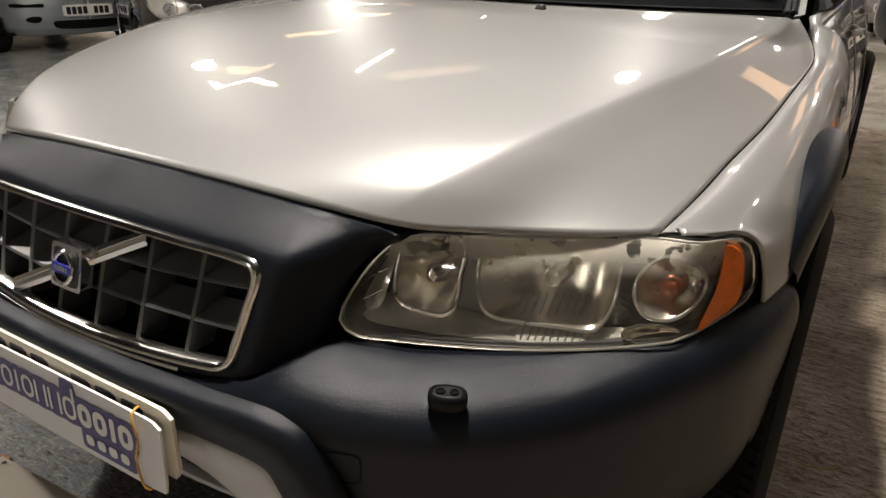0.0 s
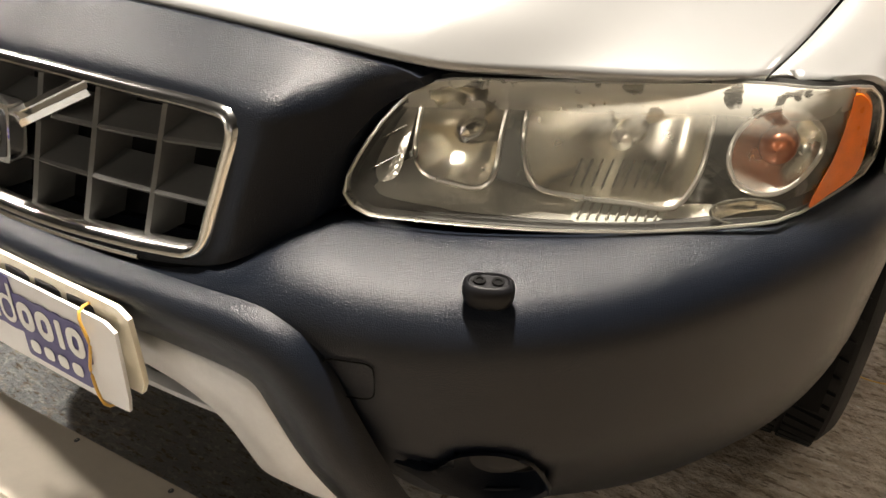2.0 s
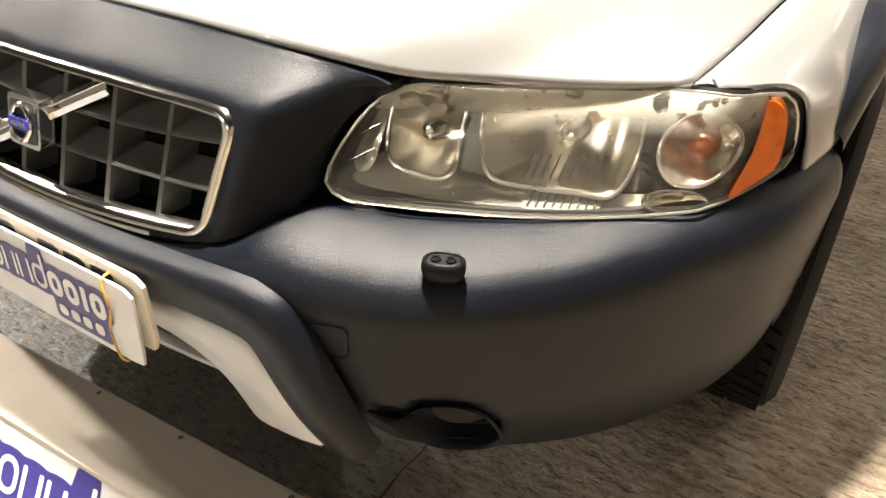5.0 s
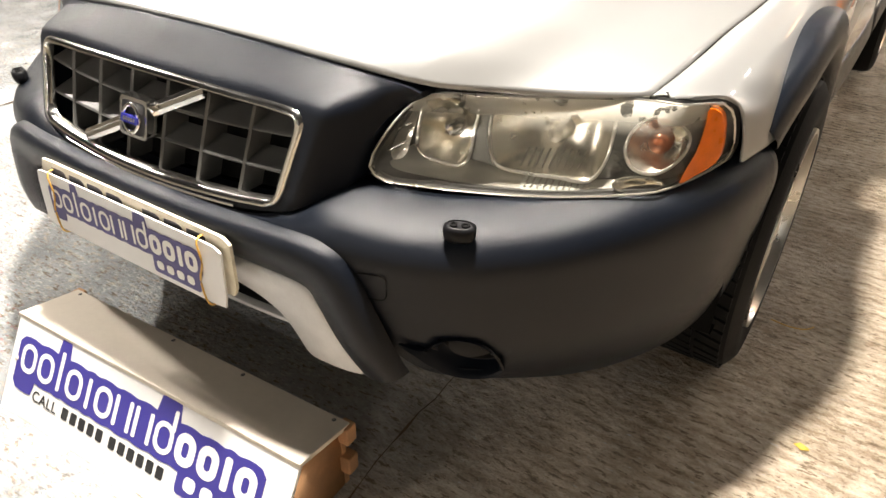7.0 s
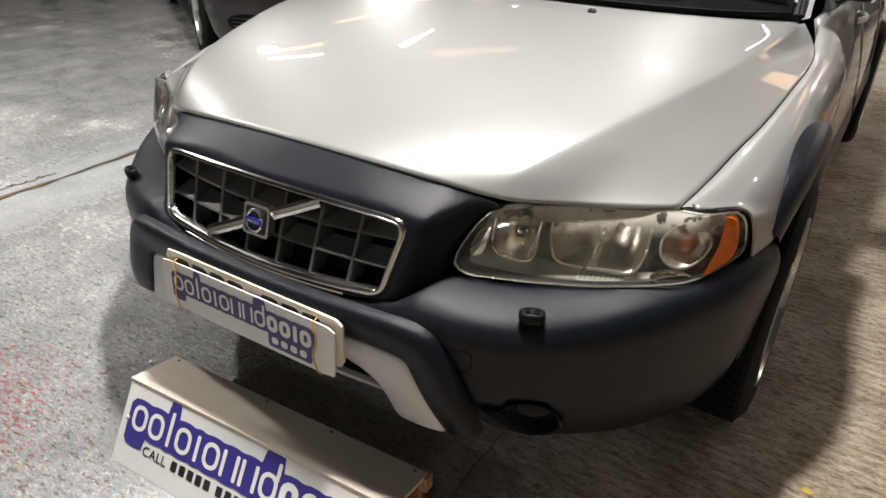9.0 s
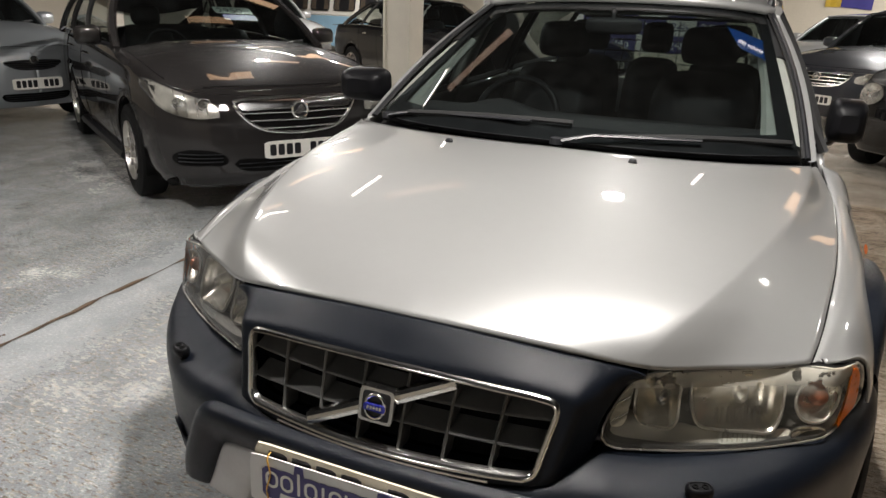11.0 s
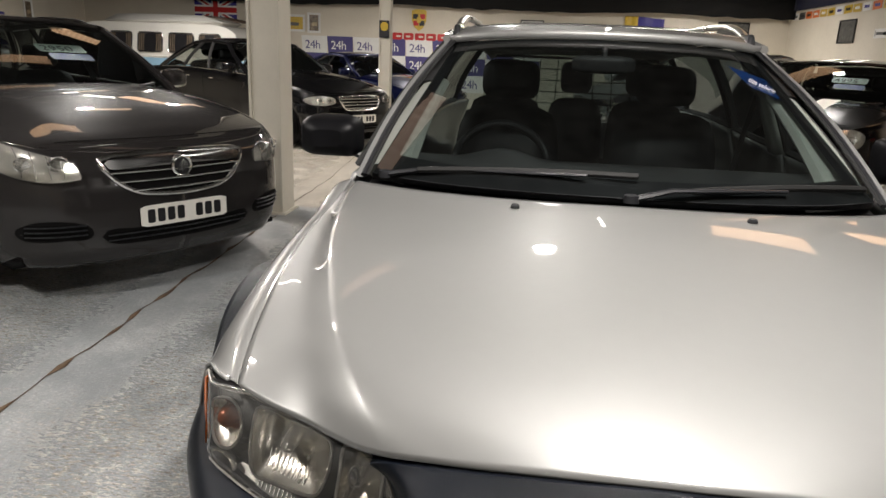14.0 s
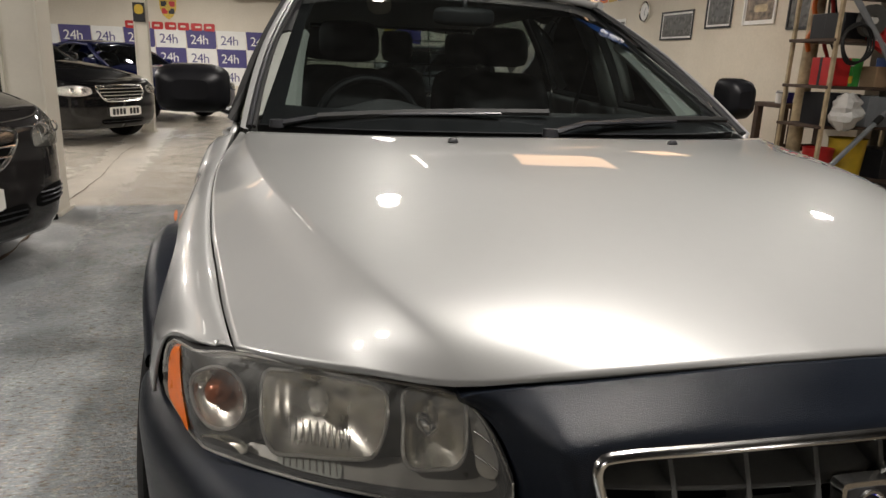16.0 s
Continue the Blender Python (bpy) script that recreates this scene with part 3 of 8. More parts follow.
# ---- lamps of the room, some added as fill ----
for lx, ly, _ in FLOODS:
    fl = thing("ceiling_flood", "round white dome lamp, lit, of a set with added fill lamps", "lamp", "ceiling floods", at=(lx, ly, CEIL))
    small = 0.5 if lx == 3.82 else 1.0
    part(lathe("housing", [(0, 0.02), (0, 0.12), (-0.05, 0.12), (-0.115, 0.10)], M_STEELP, 28, "z"), fl)
    part(lathe("diffuser", [(-0.108, 0.088 * small), (-0.135, 0.082 * small), (-0.160, 0.064 * small), (-0.176, 0.036 * small), (-0.181, 0.001)], M_GLOWF, 28, "z"), fl, "glowing round diffuser")


def tube_lamp(x, y, turn, length=1.2):
    t = thing("tube_lamp", "slim white fluorescent tube lamp, lit", "lamp", "tube lamps", at=(x, y, CEIL))
    t.rotation_euler = (0, 0, radians(turn))
    part(block("batten", (length + 0.06, 0.055, 0.05), M_STEELP, pose(0, 0, -0.052), bevel=0.004), t)
    part(lathe("tube", [(-length / 2, 0.001), (-length / 2, 0.016), (length / 2, 0.016), (length / 2, 0.001)], M_GLOWW, 12, "x", (0, 0, -0.075)), t, "glowing glass tube")


for q in ((0.51, 6.5, 88, 2.1), (-2.58, 3.74, 96, 0.7), (-3.42, 2.84, 12, 0.65), (-3.2, 7.4, 108, 1.5), (4.6, 3.0, 80), (1.6, 9.6, 0), (-6.6, 8.8, 0), (3.6, 10.4, 60)):
    tube_lamp(*q)


def rooflight(x, y, turn, w, d, n=9, mat=M_PLANK):
    """A translucent corrugated roof panel, lit warm."""
    r = thing("roof_light", "corrugated translucent roof panel glowing warm orange, one of them added", "roof light", "roof lights", at=(x, y, CEIL - 0.012))
    r.rotation_euler = (0, 0, radians(turn))
    k = n * 8
    part(sheet("panel", lambda u, v: (w * (u - 0.5), d * (v - 0.5), 0.010 * math.sin(u * n * 2 * math.pi)), np.linspace(0, 1, k), (0, 1), mat, solid=0.003), r)
    for s in (1, -1):
        part(block("batten", (w, 0.04, 0.03), M_OLDWOOD, pose(0, s * d / 2, -0.03), bevel=0.003), r)


# the panel at (-4.05, 4.75) is added for the grey car's screen to mirror
for q in ((2.2, 5.92, -12, 1.05, 1.15), (-1.85, 3.60, 40, 0.80, 0.30, 9, M_DIMPLANK), (-3.70, 3.24, 30, 0.44, 0.26), (-4.6, 6.5, 30, 0.6, 0.5), (-4.05, 4.75, 57, 0.70, 0.30), (2.7, 9.0, 20, 1.4, 0.8), (-5.4, 9.4, 10, 1.5, 0.7), (4.4, 7.6, 30, 1.0, 0.6)):
    rooflight(*q)


# ---- the silver estate car with black cladding ----
car = thing("estate_car", "silver metallic estate car with black plastic cladding and bumper", "car")


def lamp_y(x, z):
    x = abs(x)
    k = min(max((x - 0.74) / 0.14, 0), 1)
    return 0.159 + 0.56 * (x - 0.415) + 0.45 * (z - 0.641) * (1 - 0.85 * k * k * (3 - 2 * k)) + 1.2 * max(0, x - 0.80) * min(1, max(0, x - 0.80) / 0.05)


def nose_y(x, z):
    x = abs(x)
    def soft(t):
        return t * t / 0.02 / 2 if 0 < t < 0.02 else max(0, t - 0.010)
    return 0.022 + 0.33 * (z - 0.59) + 0.2 * x * x + soft(z - 0.752) * 0.9 + soft(x - (0.346 + 0.2 * (z - 0.64))) * 1.62


# bonnet
EDGE = smooth_path([(0, 0.145, 0.824), (0.2, 0.157, 0.816), (0.36, 0.186, 0.797), (0.487, 0.228, 0.777), (0.60, 0.302, 0.771), (0.70, 0.364, 0.771), (0.767, 0.414, 0.772)], 61)
REAR = smooth_path([(0, 1.13, 1.003), (0.3, 1.15, 1.000), (0.55, 1.215, 0.996), (0.70, 1.29, 0.992), (0.795, 1.375, 0.985)], 61)
SHUT = smooth_path([(0.767, 0.414, 0.772), (0.787, 0.51, 0.793), (0.806, 0.64, 0.822), (0.827, 0.80, 0.847), (0.843, 1.02, 0.879), (0.850, 1.21, 0.898), (0.847, 1.31, 0.911), (0.831, 1.365, 0.937), (0.795, 1.375, 0.985)], 61)


def at_row(rows, k):
    k = min(max(k, 0), 1) * (len(rows) - 1)
    i = min(int(k), len(rows) - 2)
    return rows[i] + (rows[i + 1] - rows[i]) * (k - i)


def sstep(t):
    t = min(max(t, 0), 1)
    return t * t * (3 - 2 * t)


CREASE = smooth_path([(0.452, 0.206, 0.797), (0.492, 0.258, 0.829), (0.536, 0.330, 0.859), (0.573, 0.407, 0.878), (0.608, 0.490, 0.894), (0.654, 0.625, 0.914), (0.715, 0.840, 0.940), (0.755, 1.06, 0.959), (0.776, 1.22, 0.970), (0.784, 1.345, 0.981)], 81)
UC = 0.60


def by_x(rows, x):
    return np.array([float(np.interp(x, rows[:, 0], rows[:, i])) for i in range(3)])


def bonnet_at(u, v):
    """u runs from the middle over the shoulder crease (UC) to the shut line, v from the nose to the screen."""
    s, a = (1 if u >= 0 else -1), abs(u)
    vc = v**1.25
    c = np.array([float(np.interp(0.206 + 1.139 * vc, CREASE[:, 1], CREASE[:, i])) for i in range(3)])
    c0, c1 = CREASE[0], CREASE[-1]
    if a <= UC:
        a /= UC
        f, r = by_x(EDGE, a * c0[0]), by_x(REAR, a * c1[0])
        mid = np.array((0.0, 0.145 + 0.985 * v, 0.824 + 0.179 * (1 - (1 - v) ** 1.65)))
        h = a**1.8
        p = f * (1 - v) + r * v + (1 - h) * (mid - (EDGE[0] * (1 - v) + REAR[0] * v)) + h * (c - (c0 * (1 - v) + c1 * v))
        e = a**2.3
        z = mid[2] * (1 - e) + c[2] * e
        z += (f[2] - (0.824 * (1 - e) + c0[2] * e)) * math.exp(-v / 0.05) + (r[2] - (1.003 * (1 - e) + c1[2] * e)) * math.exp(-(1 - v) / 0.05)
    else:
        b = (a - UC) / (1 - UC)
        f, r, sh = by_x(EDGE, c0[0] + (0.767 - c0[0]) * b), by_x(REAR, c1[0] + (0.795 - c1[0]) * b), at_row(SHUT, v)
        p = f * (1 - v) + r * v + (1 - b) * (c - (c0 * (1 - v) + c1 * v)) + b * (sh - (EDGE[-1] * (1 - v) + REAR[-1] * v))
        w = sstep((v - 0.2) / 0.75)
        k, q = 0.80 - 0.36 * w, 2.2
        g = k * (1 - b) + (1 - k) * (1 - b) ** q
        z = sh[2] + (c[2] - sh[2]) * g
        z += (f[2] - (0.772 + (c0[2] - 0.772) * g)) * math.exp(-v / 0.05)
    return (s * p[0], p[1], z)


half_us = list(np.linspace(0, UC - 0.09, 28)) + list(np.linspace(UC - 0.075, UC - 0.030, 4)) + [UC - 0.007, UC + 0.007] + list(np.linspace(UC + 0.030, UC + 0.1, 6)) + list(np.linspace(UC + 0.12, 0.998, 16))
us = [-q for q in half_us[:0:-1]] + half_us
bonnet = part(sheet("bonnet", bonnet_at, us, np.linspace(0.002, 0.997, 70), M_SILVER, solid=0.012, flip=False, smooth=70), car, "silver metallic bonnet with raised shoulder lines")
for s in (1, -1):
    x, y, z = 0.291, 1.053, bonnet_at(0.291 / 0.775 * UC, 0.925)[2]
    noz = part(block("washer_jet", (0.026, 0.020, 0.013), M_SMOOTH, pose(s * x, y, z - 0.002, -8), 0.004, 0.7), bonnet, "small black screen washer jet")

# black nose panel with the grille opening
OUTER = [(0, 0.819), (0.2, 0.811), (0.36, 0.792), (0.470, 0.770), (0.478, 0.762), (0.437, 0.735), (0.417, 0.702), (0.405, 0.666), (0.404, 0.645), (0.396, 0.622), (0.365, 0.602), (0.335, 0.592), (0.25, 0.578), (0.1, 0.571), (0, 0.569)]
HOLE = [(0, 0.751), (0.1, 0.7505), (0.2, 0.748), (0.305, 0.7435), (0.332, 0.738), (0.341, 0.722), (0.333, 0.68), (0.325, 0.640), (0.319, 0.612), (0.305, 0.5985), (0.26, 0.592), (0.18, 0.587), (0.09, 0.583), (0, 0.582)]


def both(half):
    return half + [(-x, z) for x, z in half[-2:0:-1]]


def nose_top(x, z):
    """The nose surface, drawn back so that it meets the bonnet's front edge."""
    a = min(abs(x), 0.487)
    ey, ez = float(np.interp(a, EDGE[:, 0], EDGE[:, 1])), float(np.interp(a, EDGE[:, 0], EDGE[:, 2]))
    return nose_y(x, z) + (ey - 0.004 - nose_y(a, ez - 0.004)) * sstep((z - ez + 0.055) / 0.05)


part(ring_panel("nose_panel", both(OUTER), both(HOLE), nose_top, M_TRIM, 160, 14, lip=0.05, skirt=0.06), car, "black grained plastic panel round the grille")
# near-black backing carries the shade behind the nose and grille
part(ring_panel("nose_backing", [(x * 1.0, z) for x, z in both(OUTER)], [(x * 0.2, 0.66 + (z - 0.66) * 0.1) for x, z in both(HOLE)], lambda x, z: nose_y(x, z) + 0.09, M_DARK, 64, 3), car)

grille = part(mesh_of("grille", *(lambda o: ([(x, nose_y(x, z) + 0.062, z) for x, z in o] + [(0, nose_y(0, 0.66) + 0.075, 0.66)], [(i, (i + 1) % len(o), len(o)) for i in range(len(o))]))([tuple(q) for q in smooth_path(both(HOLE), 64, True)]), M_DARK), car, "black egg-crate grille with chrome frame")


def frame_ring(name, outline, w, proud, mat, parent, label, f=nose_y, n=140, sx=1, base=0.004):
    """A bright rounded moulding that follows an outline."""
    o = smooth_path(outline, n, True)
    v, prof = [], [(-0.1, base), (0.0, -proud * 0.55), (0.25, -proud), (0.7, -proud), (1.0, -proud * 0.4), (1.1, base + 0.008)]
    for i in range(n):
        t = o[(i + 1) % n] - o[i - 1]
        t /= np.linalg.norm(t)
        nrm = np.array([t[1], -t[0]])
        c = o.mean(0)
        if nrm @ (c - o[i]) < 0:
            nrm = -nrm
        for k, d in prof:
            x, z = o[i] + nrm * (w * k)
            v.append((sx * x, f(x, z) + d, z))
    return part(mesh_of(name, v, grid(n, len(prof), True), mat, smooth=50, flip=sx < 0), parent, label)


frame_ring("chrome_frame", both([(x + 0.004 if x > 0 else 0, z + (0.004 if z > 0.7 else -0.004)) for x, z in HOLE]), 0.0125, 0.007, M_CHROME, grille, "chrome grille frame")
part(tube("lower_moulding", [(x, nose_y(x, z) - 0.002, z) for x, z in smooth_path([(-0.235, 0.5785), (-0.16, 0.5752), (0, 0.5725), (0.16, 0.5752), (0.235, 0.5785)], 40)], 0.0032, M_CHROME), grille, "thin chrome strip under the grille")


def hole_z(x):
    o = smooth_path(HOLE, 200)
    top = [q for q in o if q[1] > 0.69]
    low = [q for q in o if q[1] < 0.66]
    return min(low, key=lambda q: abs(q[0] - abs(x)))[1], min(top, key=lambda q: abs(q[0] - abs(x)))[1]


for x in (-0.2455, -0.147, -0.050, 0.047, 0.145, 0.2435):
    z0, z1 = hole_z(x)
    v = []
    for z in np.linspace(z0, z1, 6):
        for dx, dy in ((-0.0035, 0.010), (0, 0.006), (0.0035, 0.010), (0.0025, 0.060), (-0.0025, 0.060)):
            v.append((x * (0.94 + 0.06 * (z - 0.58) / 0.16) + dx, nose_y(x, z) + dy, z))
    part(mesh_of("upright_slat", v, grid(6, 5) + [(5 * i, 5 * i + 5, 5 * i + 9, 5 * i + 4) for i in range(5)], M_SLAT), grille)
for zc in (0.697, 0.645):
    xs = np.linspace(-0.333, 0.333, 40)
    lim = 0.337 - (0.75 - zc) * 0.17
    v = []
    for x in xs * lim / 0.333:
        zz = zc - 0.004 + 0.010 * (x / 0.33) ** 2 * (1 if zc > 0.67 else 0.4)
        for dy, dz in ((0.012, 0.003), (0.009, 0.000), (0.012, -0.004), (0.058, 0.012), (0.058, 0.018)):
            v.append((x, nose_y(x, zz) + dy, zz + dz))
    part(mesh_of("cross_slat", v, [(b, a, d, c) for a, b, c, d in grid(40, 5)] + [(5 * i + 4, 5 * i + 9, 5 * i + 5, 5 * i) for i in range(39)], M_SLAT, smooth=25), grille)

# slanting bar and badge
a, b = np.array((-0.160, 0.603)), np.array((0.146, 0.742))
v = []
for k in np.linspace(0, 1, 12):
    c = a + (b - a) * k
    t = (b - a) / np.linalg.norm(b - a)
    nn = np.array([-t[1], t[0]])
    for w, d in ((-0.0125, 0.012), (-0.0115, -0.004), (-0.004, -0.008), (-0.003, -0.0055), (0.004, -0.0055), (0.005, -0.008), (0.0115, -0.004), (0.0125, 0.012)):
        x, z = c + nn * w
        v.append((x, nose_y(x, z) + d, z))
part(mesh_of("slanting_bar", v, [f[::-1] for f in grid(12, 8)], M_CHROME, smooth=30), grille, "chrome diagonal bar")
badge = part(disc_panel("badge", rounded(0.074, 0.066, 0.006, x0=-0.003, z0=0.6735), lambda x, z: 0.043 + 0.25 * (z - 0.67), M_CHROME, 40, 2, off=-0.012, rim=0.02), grille, "square chrome badge")
bx, bz = -0.003, 0.6735
by = lambda z: 0.043 + 0.25 * (z - 0.67) - 0.0125
part(disc_panel("badge_field", rounded(0.060, 0.054, 0.005, x0=bx, z0=bz), lambda x, z: by(z) - 0.0005, M_SMOOTH, 32, 2, rim=0.001), badge)
part(tube("badge_ring", [(bx + 0.021 * math.cos(t), by(bz + 0.023 * math.sin(t)) - 0.003, bz + 0.023 * math.sin(t)) for t in np.linspace(0, 2 * math.pi, 36)[:-1]], 0.0038, M_CHROME, 8, True), badge, "chrome ring")
part(disc_panel("badge_bar", rounded(0.046, 0.0135, 0.001, x0=bx, z0=bz), lambda x, z: by(z) - 0.008, M_BADGE, 24, 1, rim=0.006), badge, "blue bar with plain marks")
for k in range(5):
    part(disc_panel("badge_mark", rounded(0.0045, 0.0065, 0.001, x0=bx - 0.0135 + 0.00675 * k, z0=bz), lambda x, z: by(z) - 0.0085, M_CHROME, 16, 1, rim=0.001), badge)

# headlamps
LAMP = [(0.470, 0.758), (0.444, 0.737), (0.424, 0.702), (0.4115, 0.664), (0.4125, 0.645), (0.432, 0.628), (0.486, 0.621), (0.565, 0.616), (0.643, 0.6145), (0.708, 0.617), (0.772, 0.6235), (0.823, 0.630), (0.850, 0.634), (0.873, 0.646), (0.884, 0.658), (0.884, 0.700), (0.874, 0.741), (0.861, 0.757), (0.820, 0.766), (0.768, 0.766), (0.661, 0.763), (0.554, 0.762)]


def inset(outline, d):
    o = smooth_path(outline, 120, True)
    c = o.mean(0)
    out = []
    for i in range(len(o)):
        t = o[(i + 1) % len(o)] - o[i - 1]
        nrm = np.array([t[1], -t[0]]) / np.linalg.norm(t)
        if nrm @ (c - o[i]) < 0:
            nrm = -nrm
        out.append(tuple(o[i] + nrm * d))
    return out[::2]


HIGH = [(0.461, 0.750), (0.459, 0.721), (0.463, 0.680), (0.474, 0.663), (0.50, 0.654), (0.530, 0.650), (0.539, 0.660), (0.538, 0.70), (0.533, 0.744), (0.50, 0.750)]
LOW = [(0.561, 0.740), (0.557, 0.715), (0.563, 0.685), (0.580, 0.654), (0.62, 0.644), (0.67, 0.639), (0.714, 0.636), (0.727, 0.660), (0.729, 0.70), (0.722, 0.738), (0.70, 0.744), (0.63, 0.746)]
AMBER = [(0.848, 0.754), (0.856, 0.750), (0.865, 0.737), (0.872, 0.700), (0.872, 0.662), (0.862, 0.650), (0.838, 0.6385), (0.837, 0.645), (0.846, 0.69), (0.848, 0.735)]


def bowl(name, outline, depth, sx, parent, label, mat=M_BOWL, rimw=0.0058, off=0.022, n=48):
    """A lamp's hollow reflector behind the lens, with a bright rim."""
    o = smooth_path(outline, n, True)
    c = o.mean(0)
    v = []
    ks = (1.0, 0.97, 0.92, 0.85, 0.76, 0.65, 0.52, 0.38, 0.24, 0.12)
    for k in ks:
        for q in o:
            x, z = c + (q - c) * k
            v.append((sx * x, lamp_y(*(c + (q - c))) * k + lamp_y(*c) * (1 - k) + off + depth * (1 - k**3.2), z))
    fs = [(r * n + i, r * n + (i + 1) % n, (r + 1) * n + (i + 1) % n, (r + 1) * n + i) for r in range(len(ks) - 1) for i in range(n)]
    fs.append(tuple((len(ks) - 1) * n + i for i in range(n)))
    ob = part(mesh_of(name, v, fs, mat, flip=sx > 0, smooth=50), parent, label)
    part(tube("bowl_rim", [(sx * x, lamp_y(x, z) + off - 0.001, z) for x, z in o], rimw * 0.5, M_ALLOY if rimw > 0.003 else M_BEZEL, 6, True), ob)
    return ob


for sx in (1, -1):
    hl = part(ring_panel("headlamp", inset(LAMP, -0.002), inset(LAMP, 0.006), lamp_y, M_RUBBER, 110, 2, off=0.012, lip=0.05, sx=sx), car, "large headlamp with hazed lens and amber side" if sx > 0 else "large headlamp with hazed lens toned dimmer and amber side")
    part(disc_panel("lamp_bezel", inset(LAMP, 0.004), lambda x, z: lamp_y(x, z) + 0.078 - 0.028 * sstep((x - 0.735) / 0.02), M_BEZEL, 90, 8, sx), hl, "dark inner lamp bezel")
    # foot strip, each lamp's light put into its foil, and the inner facet
    foot = [(0.422, 0.642), (0.50, 0.6265), (0.60, 0.6205), (0.70, 0.6215), (0.76, 0.626), (0.745, 0.636), (0.72, 0.633), (0.65, 0.6375), (0.57, 0.6435), (0.55, 0.648), (0.50, 0.650), (0.465, 0.657), (0.448, 0.668)]
    part(disc_panel("foot_reflector", foot, lambda x, z: lamp_y(x, z) + 0.020 + (z - 0.62) * 0.9, M_FOOT if sx < 0 else M_REFLECT, 70, 3, sx, (0.62, 0.633)), hl, "lower reflector strip, foil toned for its lamp's light")
    part(disc_panel("top_reflector", [(0.475, 0.757), (0.56, 0.759), (0.68, 0.760), (0.80, 0.762), (0.84, 0.758), (0.80, 0.753), (0.68, 0.750), (0.56, 0.7515), (0.50, 0.7545)], lambda x, z: lamp_y(x, z) + 0.016, M_REFLECT, 60, 2, sx, (0.65, 0.7555)), hl, "bright upper reflector strip")
    part(disc_panel("inner_facet", [(0.468, 0.752), (0.447, 0.733), (0.428, 0.70), (0.418, 0.664), (0.424, 0.648), (0.445, 0.655), (0.451, 0.69), (0.455, 0.73)], lambda x, z: lamp_y(x, z) + 0.018 + (0.47 - x) * 0.5, M_REFLECT, 40, 3, sx), hl)
    for zf in (0.672, 0.70):
        part(tube("facet_edge", [(sx * 0.424, lamp_y(0.424, zf) + 0.02, zf - 0.006), (sx * 0.452, lamp_y(0.45, zf) + 0.02, zf + 0.012)], 0.0011, M_CHROME, 6), hl)
    hi = bowl("high_beam", HIGH, 0.050, sx, hl, "high beam reflector")
    part(lathe("bulb_cap", [(0.06, 0.020), (0.040, 0.019), (0.020, 0.014), (0.010, 0.009), (0.006, 0.001)], M_CHROME, 18, "y", (sx * 0.506, lamp_y(0.506, 0.705), 0.705)), hi)
    part(lathe("bulb", [(0.10, 0.008), (0.03, 0.008), (0.022, 0.001)], M_CLEAR, 12, "y", (sx * 0.500, lamp_y(0.5, 0.70), 0.70)), hi)
    lo = bowl("low_beam", LOW, 0.045, sx, hl, "low beam reflector")
    part(lathe("bulb_shield", [(0.07, 0.016), (0.040, 0.016), (0.024, 0.012), (0.018, 0.001)], M_REFLECT, 18, "y", (sx * 0.648, lamp_y(0.648, 0.700), 0.700)), lo)
    for k in range(9):
        x = 0.610 + 0.010 * k
        part(tube("flute", [(sx * x, lamp_y(x, 0.65) + 0.034, 0.650), (sx * x, lamp_y(x, 0.672) + 0.052, 0.672)], 0.0011, M_FOOT, 5), lo)
    patch = part(disc_panel("ribbed_reflector", [(0.622, 0.6225), (0.705, 0.6235), (0.708, 0.6345), (0.624, 0.6385)], lambda x, z: lamp_y(x, z) + 0.016 + (z - 0.62) * 0.9, M_PALETRIM, 28, 2, sx), hl, "pale ribbed reflector patch")
    for k in range(9):
        x = 0.628 + 0.009 * k
        part(tube("rib", [(sx * x, lamp_y(x, z) + 0.0145 + (z - 0.62) * 0.9, z) for z in (0.6235, 0.6365 - 0.0004 * k)], 0.0014, M_FOOT, 5), patch)
    cx, cz = 0.792, 0.697
    ind = bowl("indicator", [(cx + 0.041 * math.cos(t), cz + 0.043 * math.sin(t)) for t in np.linspace(0, 2 * math.pi, 25)[:-1]], 0.030, sx, hl, "round indicator with amber bulb", off=0.016)
    part(lathe("indicator_bulb", [(0.050, 0.020), (0.034, 0.020), (0.024, 0.017), (0.018, 0.010), (0.016, 0.001)], M_BULB, 20, "y", (sx * cx, lamp_y(cx, cz), cz)), ind, "dull amber bulb")
    small = bowl("side_lamp", [(0.783 + 0.034 * math.cos(t), 0.6375 + 0.013 * math.sin(t)) for t in np.linspace(0, 2 * math.pi, 21)[:-1]], 0.02, sx, hl, "small oval side lamp", rimw=0.002, off=0.012)
    part(disc_panel("amber_reflector", AMBER, lamp_y, M_AMBER, 60, 4, sx, (0.868, 0.695), off=-0.0125, rim=0.017), hl, "amber side reflector")
    part(disc_panel("lens", inset(LAMP, 0.0025), lamp_y, M_LENS if sx > 0 else M_LENS_DIM, 110, 10, sx, off=-0.002, lift=0.008, rim=0.02), hl, "hazed yellowed plastic lens" if sx > 0 else "hazed plastic lens, toned grey for its dimmer light").visible_shadow = False
    part(tube("lens_bead", [(sx * x, lamp_y(x, z) + 0.001, z) for x, z in inset(LAMP, 0.002)], 0.0022, M_ALLOY, 6, True), hl)

# bumper skin, swept round the plan
PLAN = smooth_path([(0, 0.0), (0.2, 0.004), (0.4, 0.030), (0.52, 0.068), (0.62, 0.124), (0.72, 0.210), (0.80, 0.300), (0.862, 0.392), (0.912, 0.485), (0.938, 0.575), (0.950, 0.655)], 61)
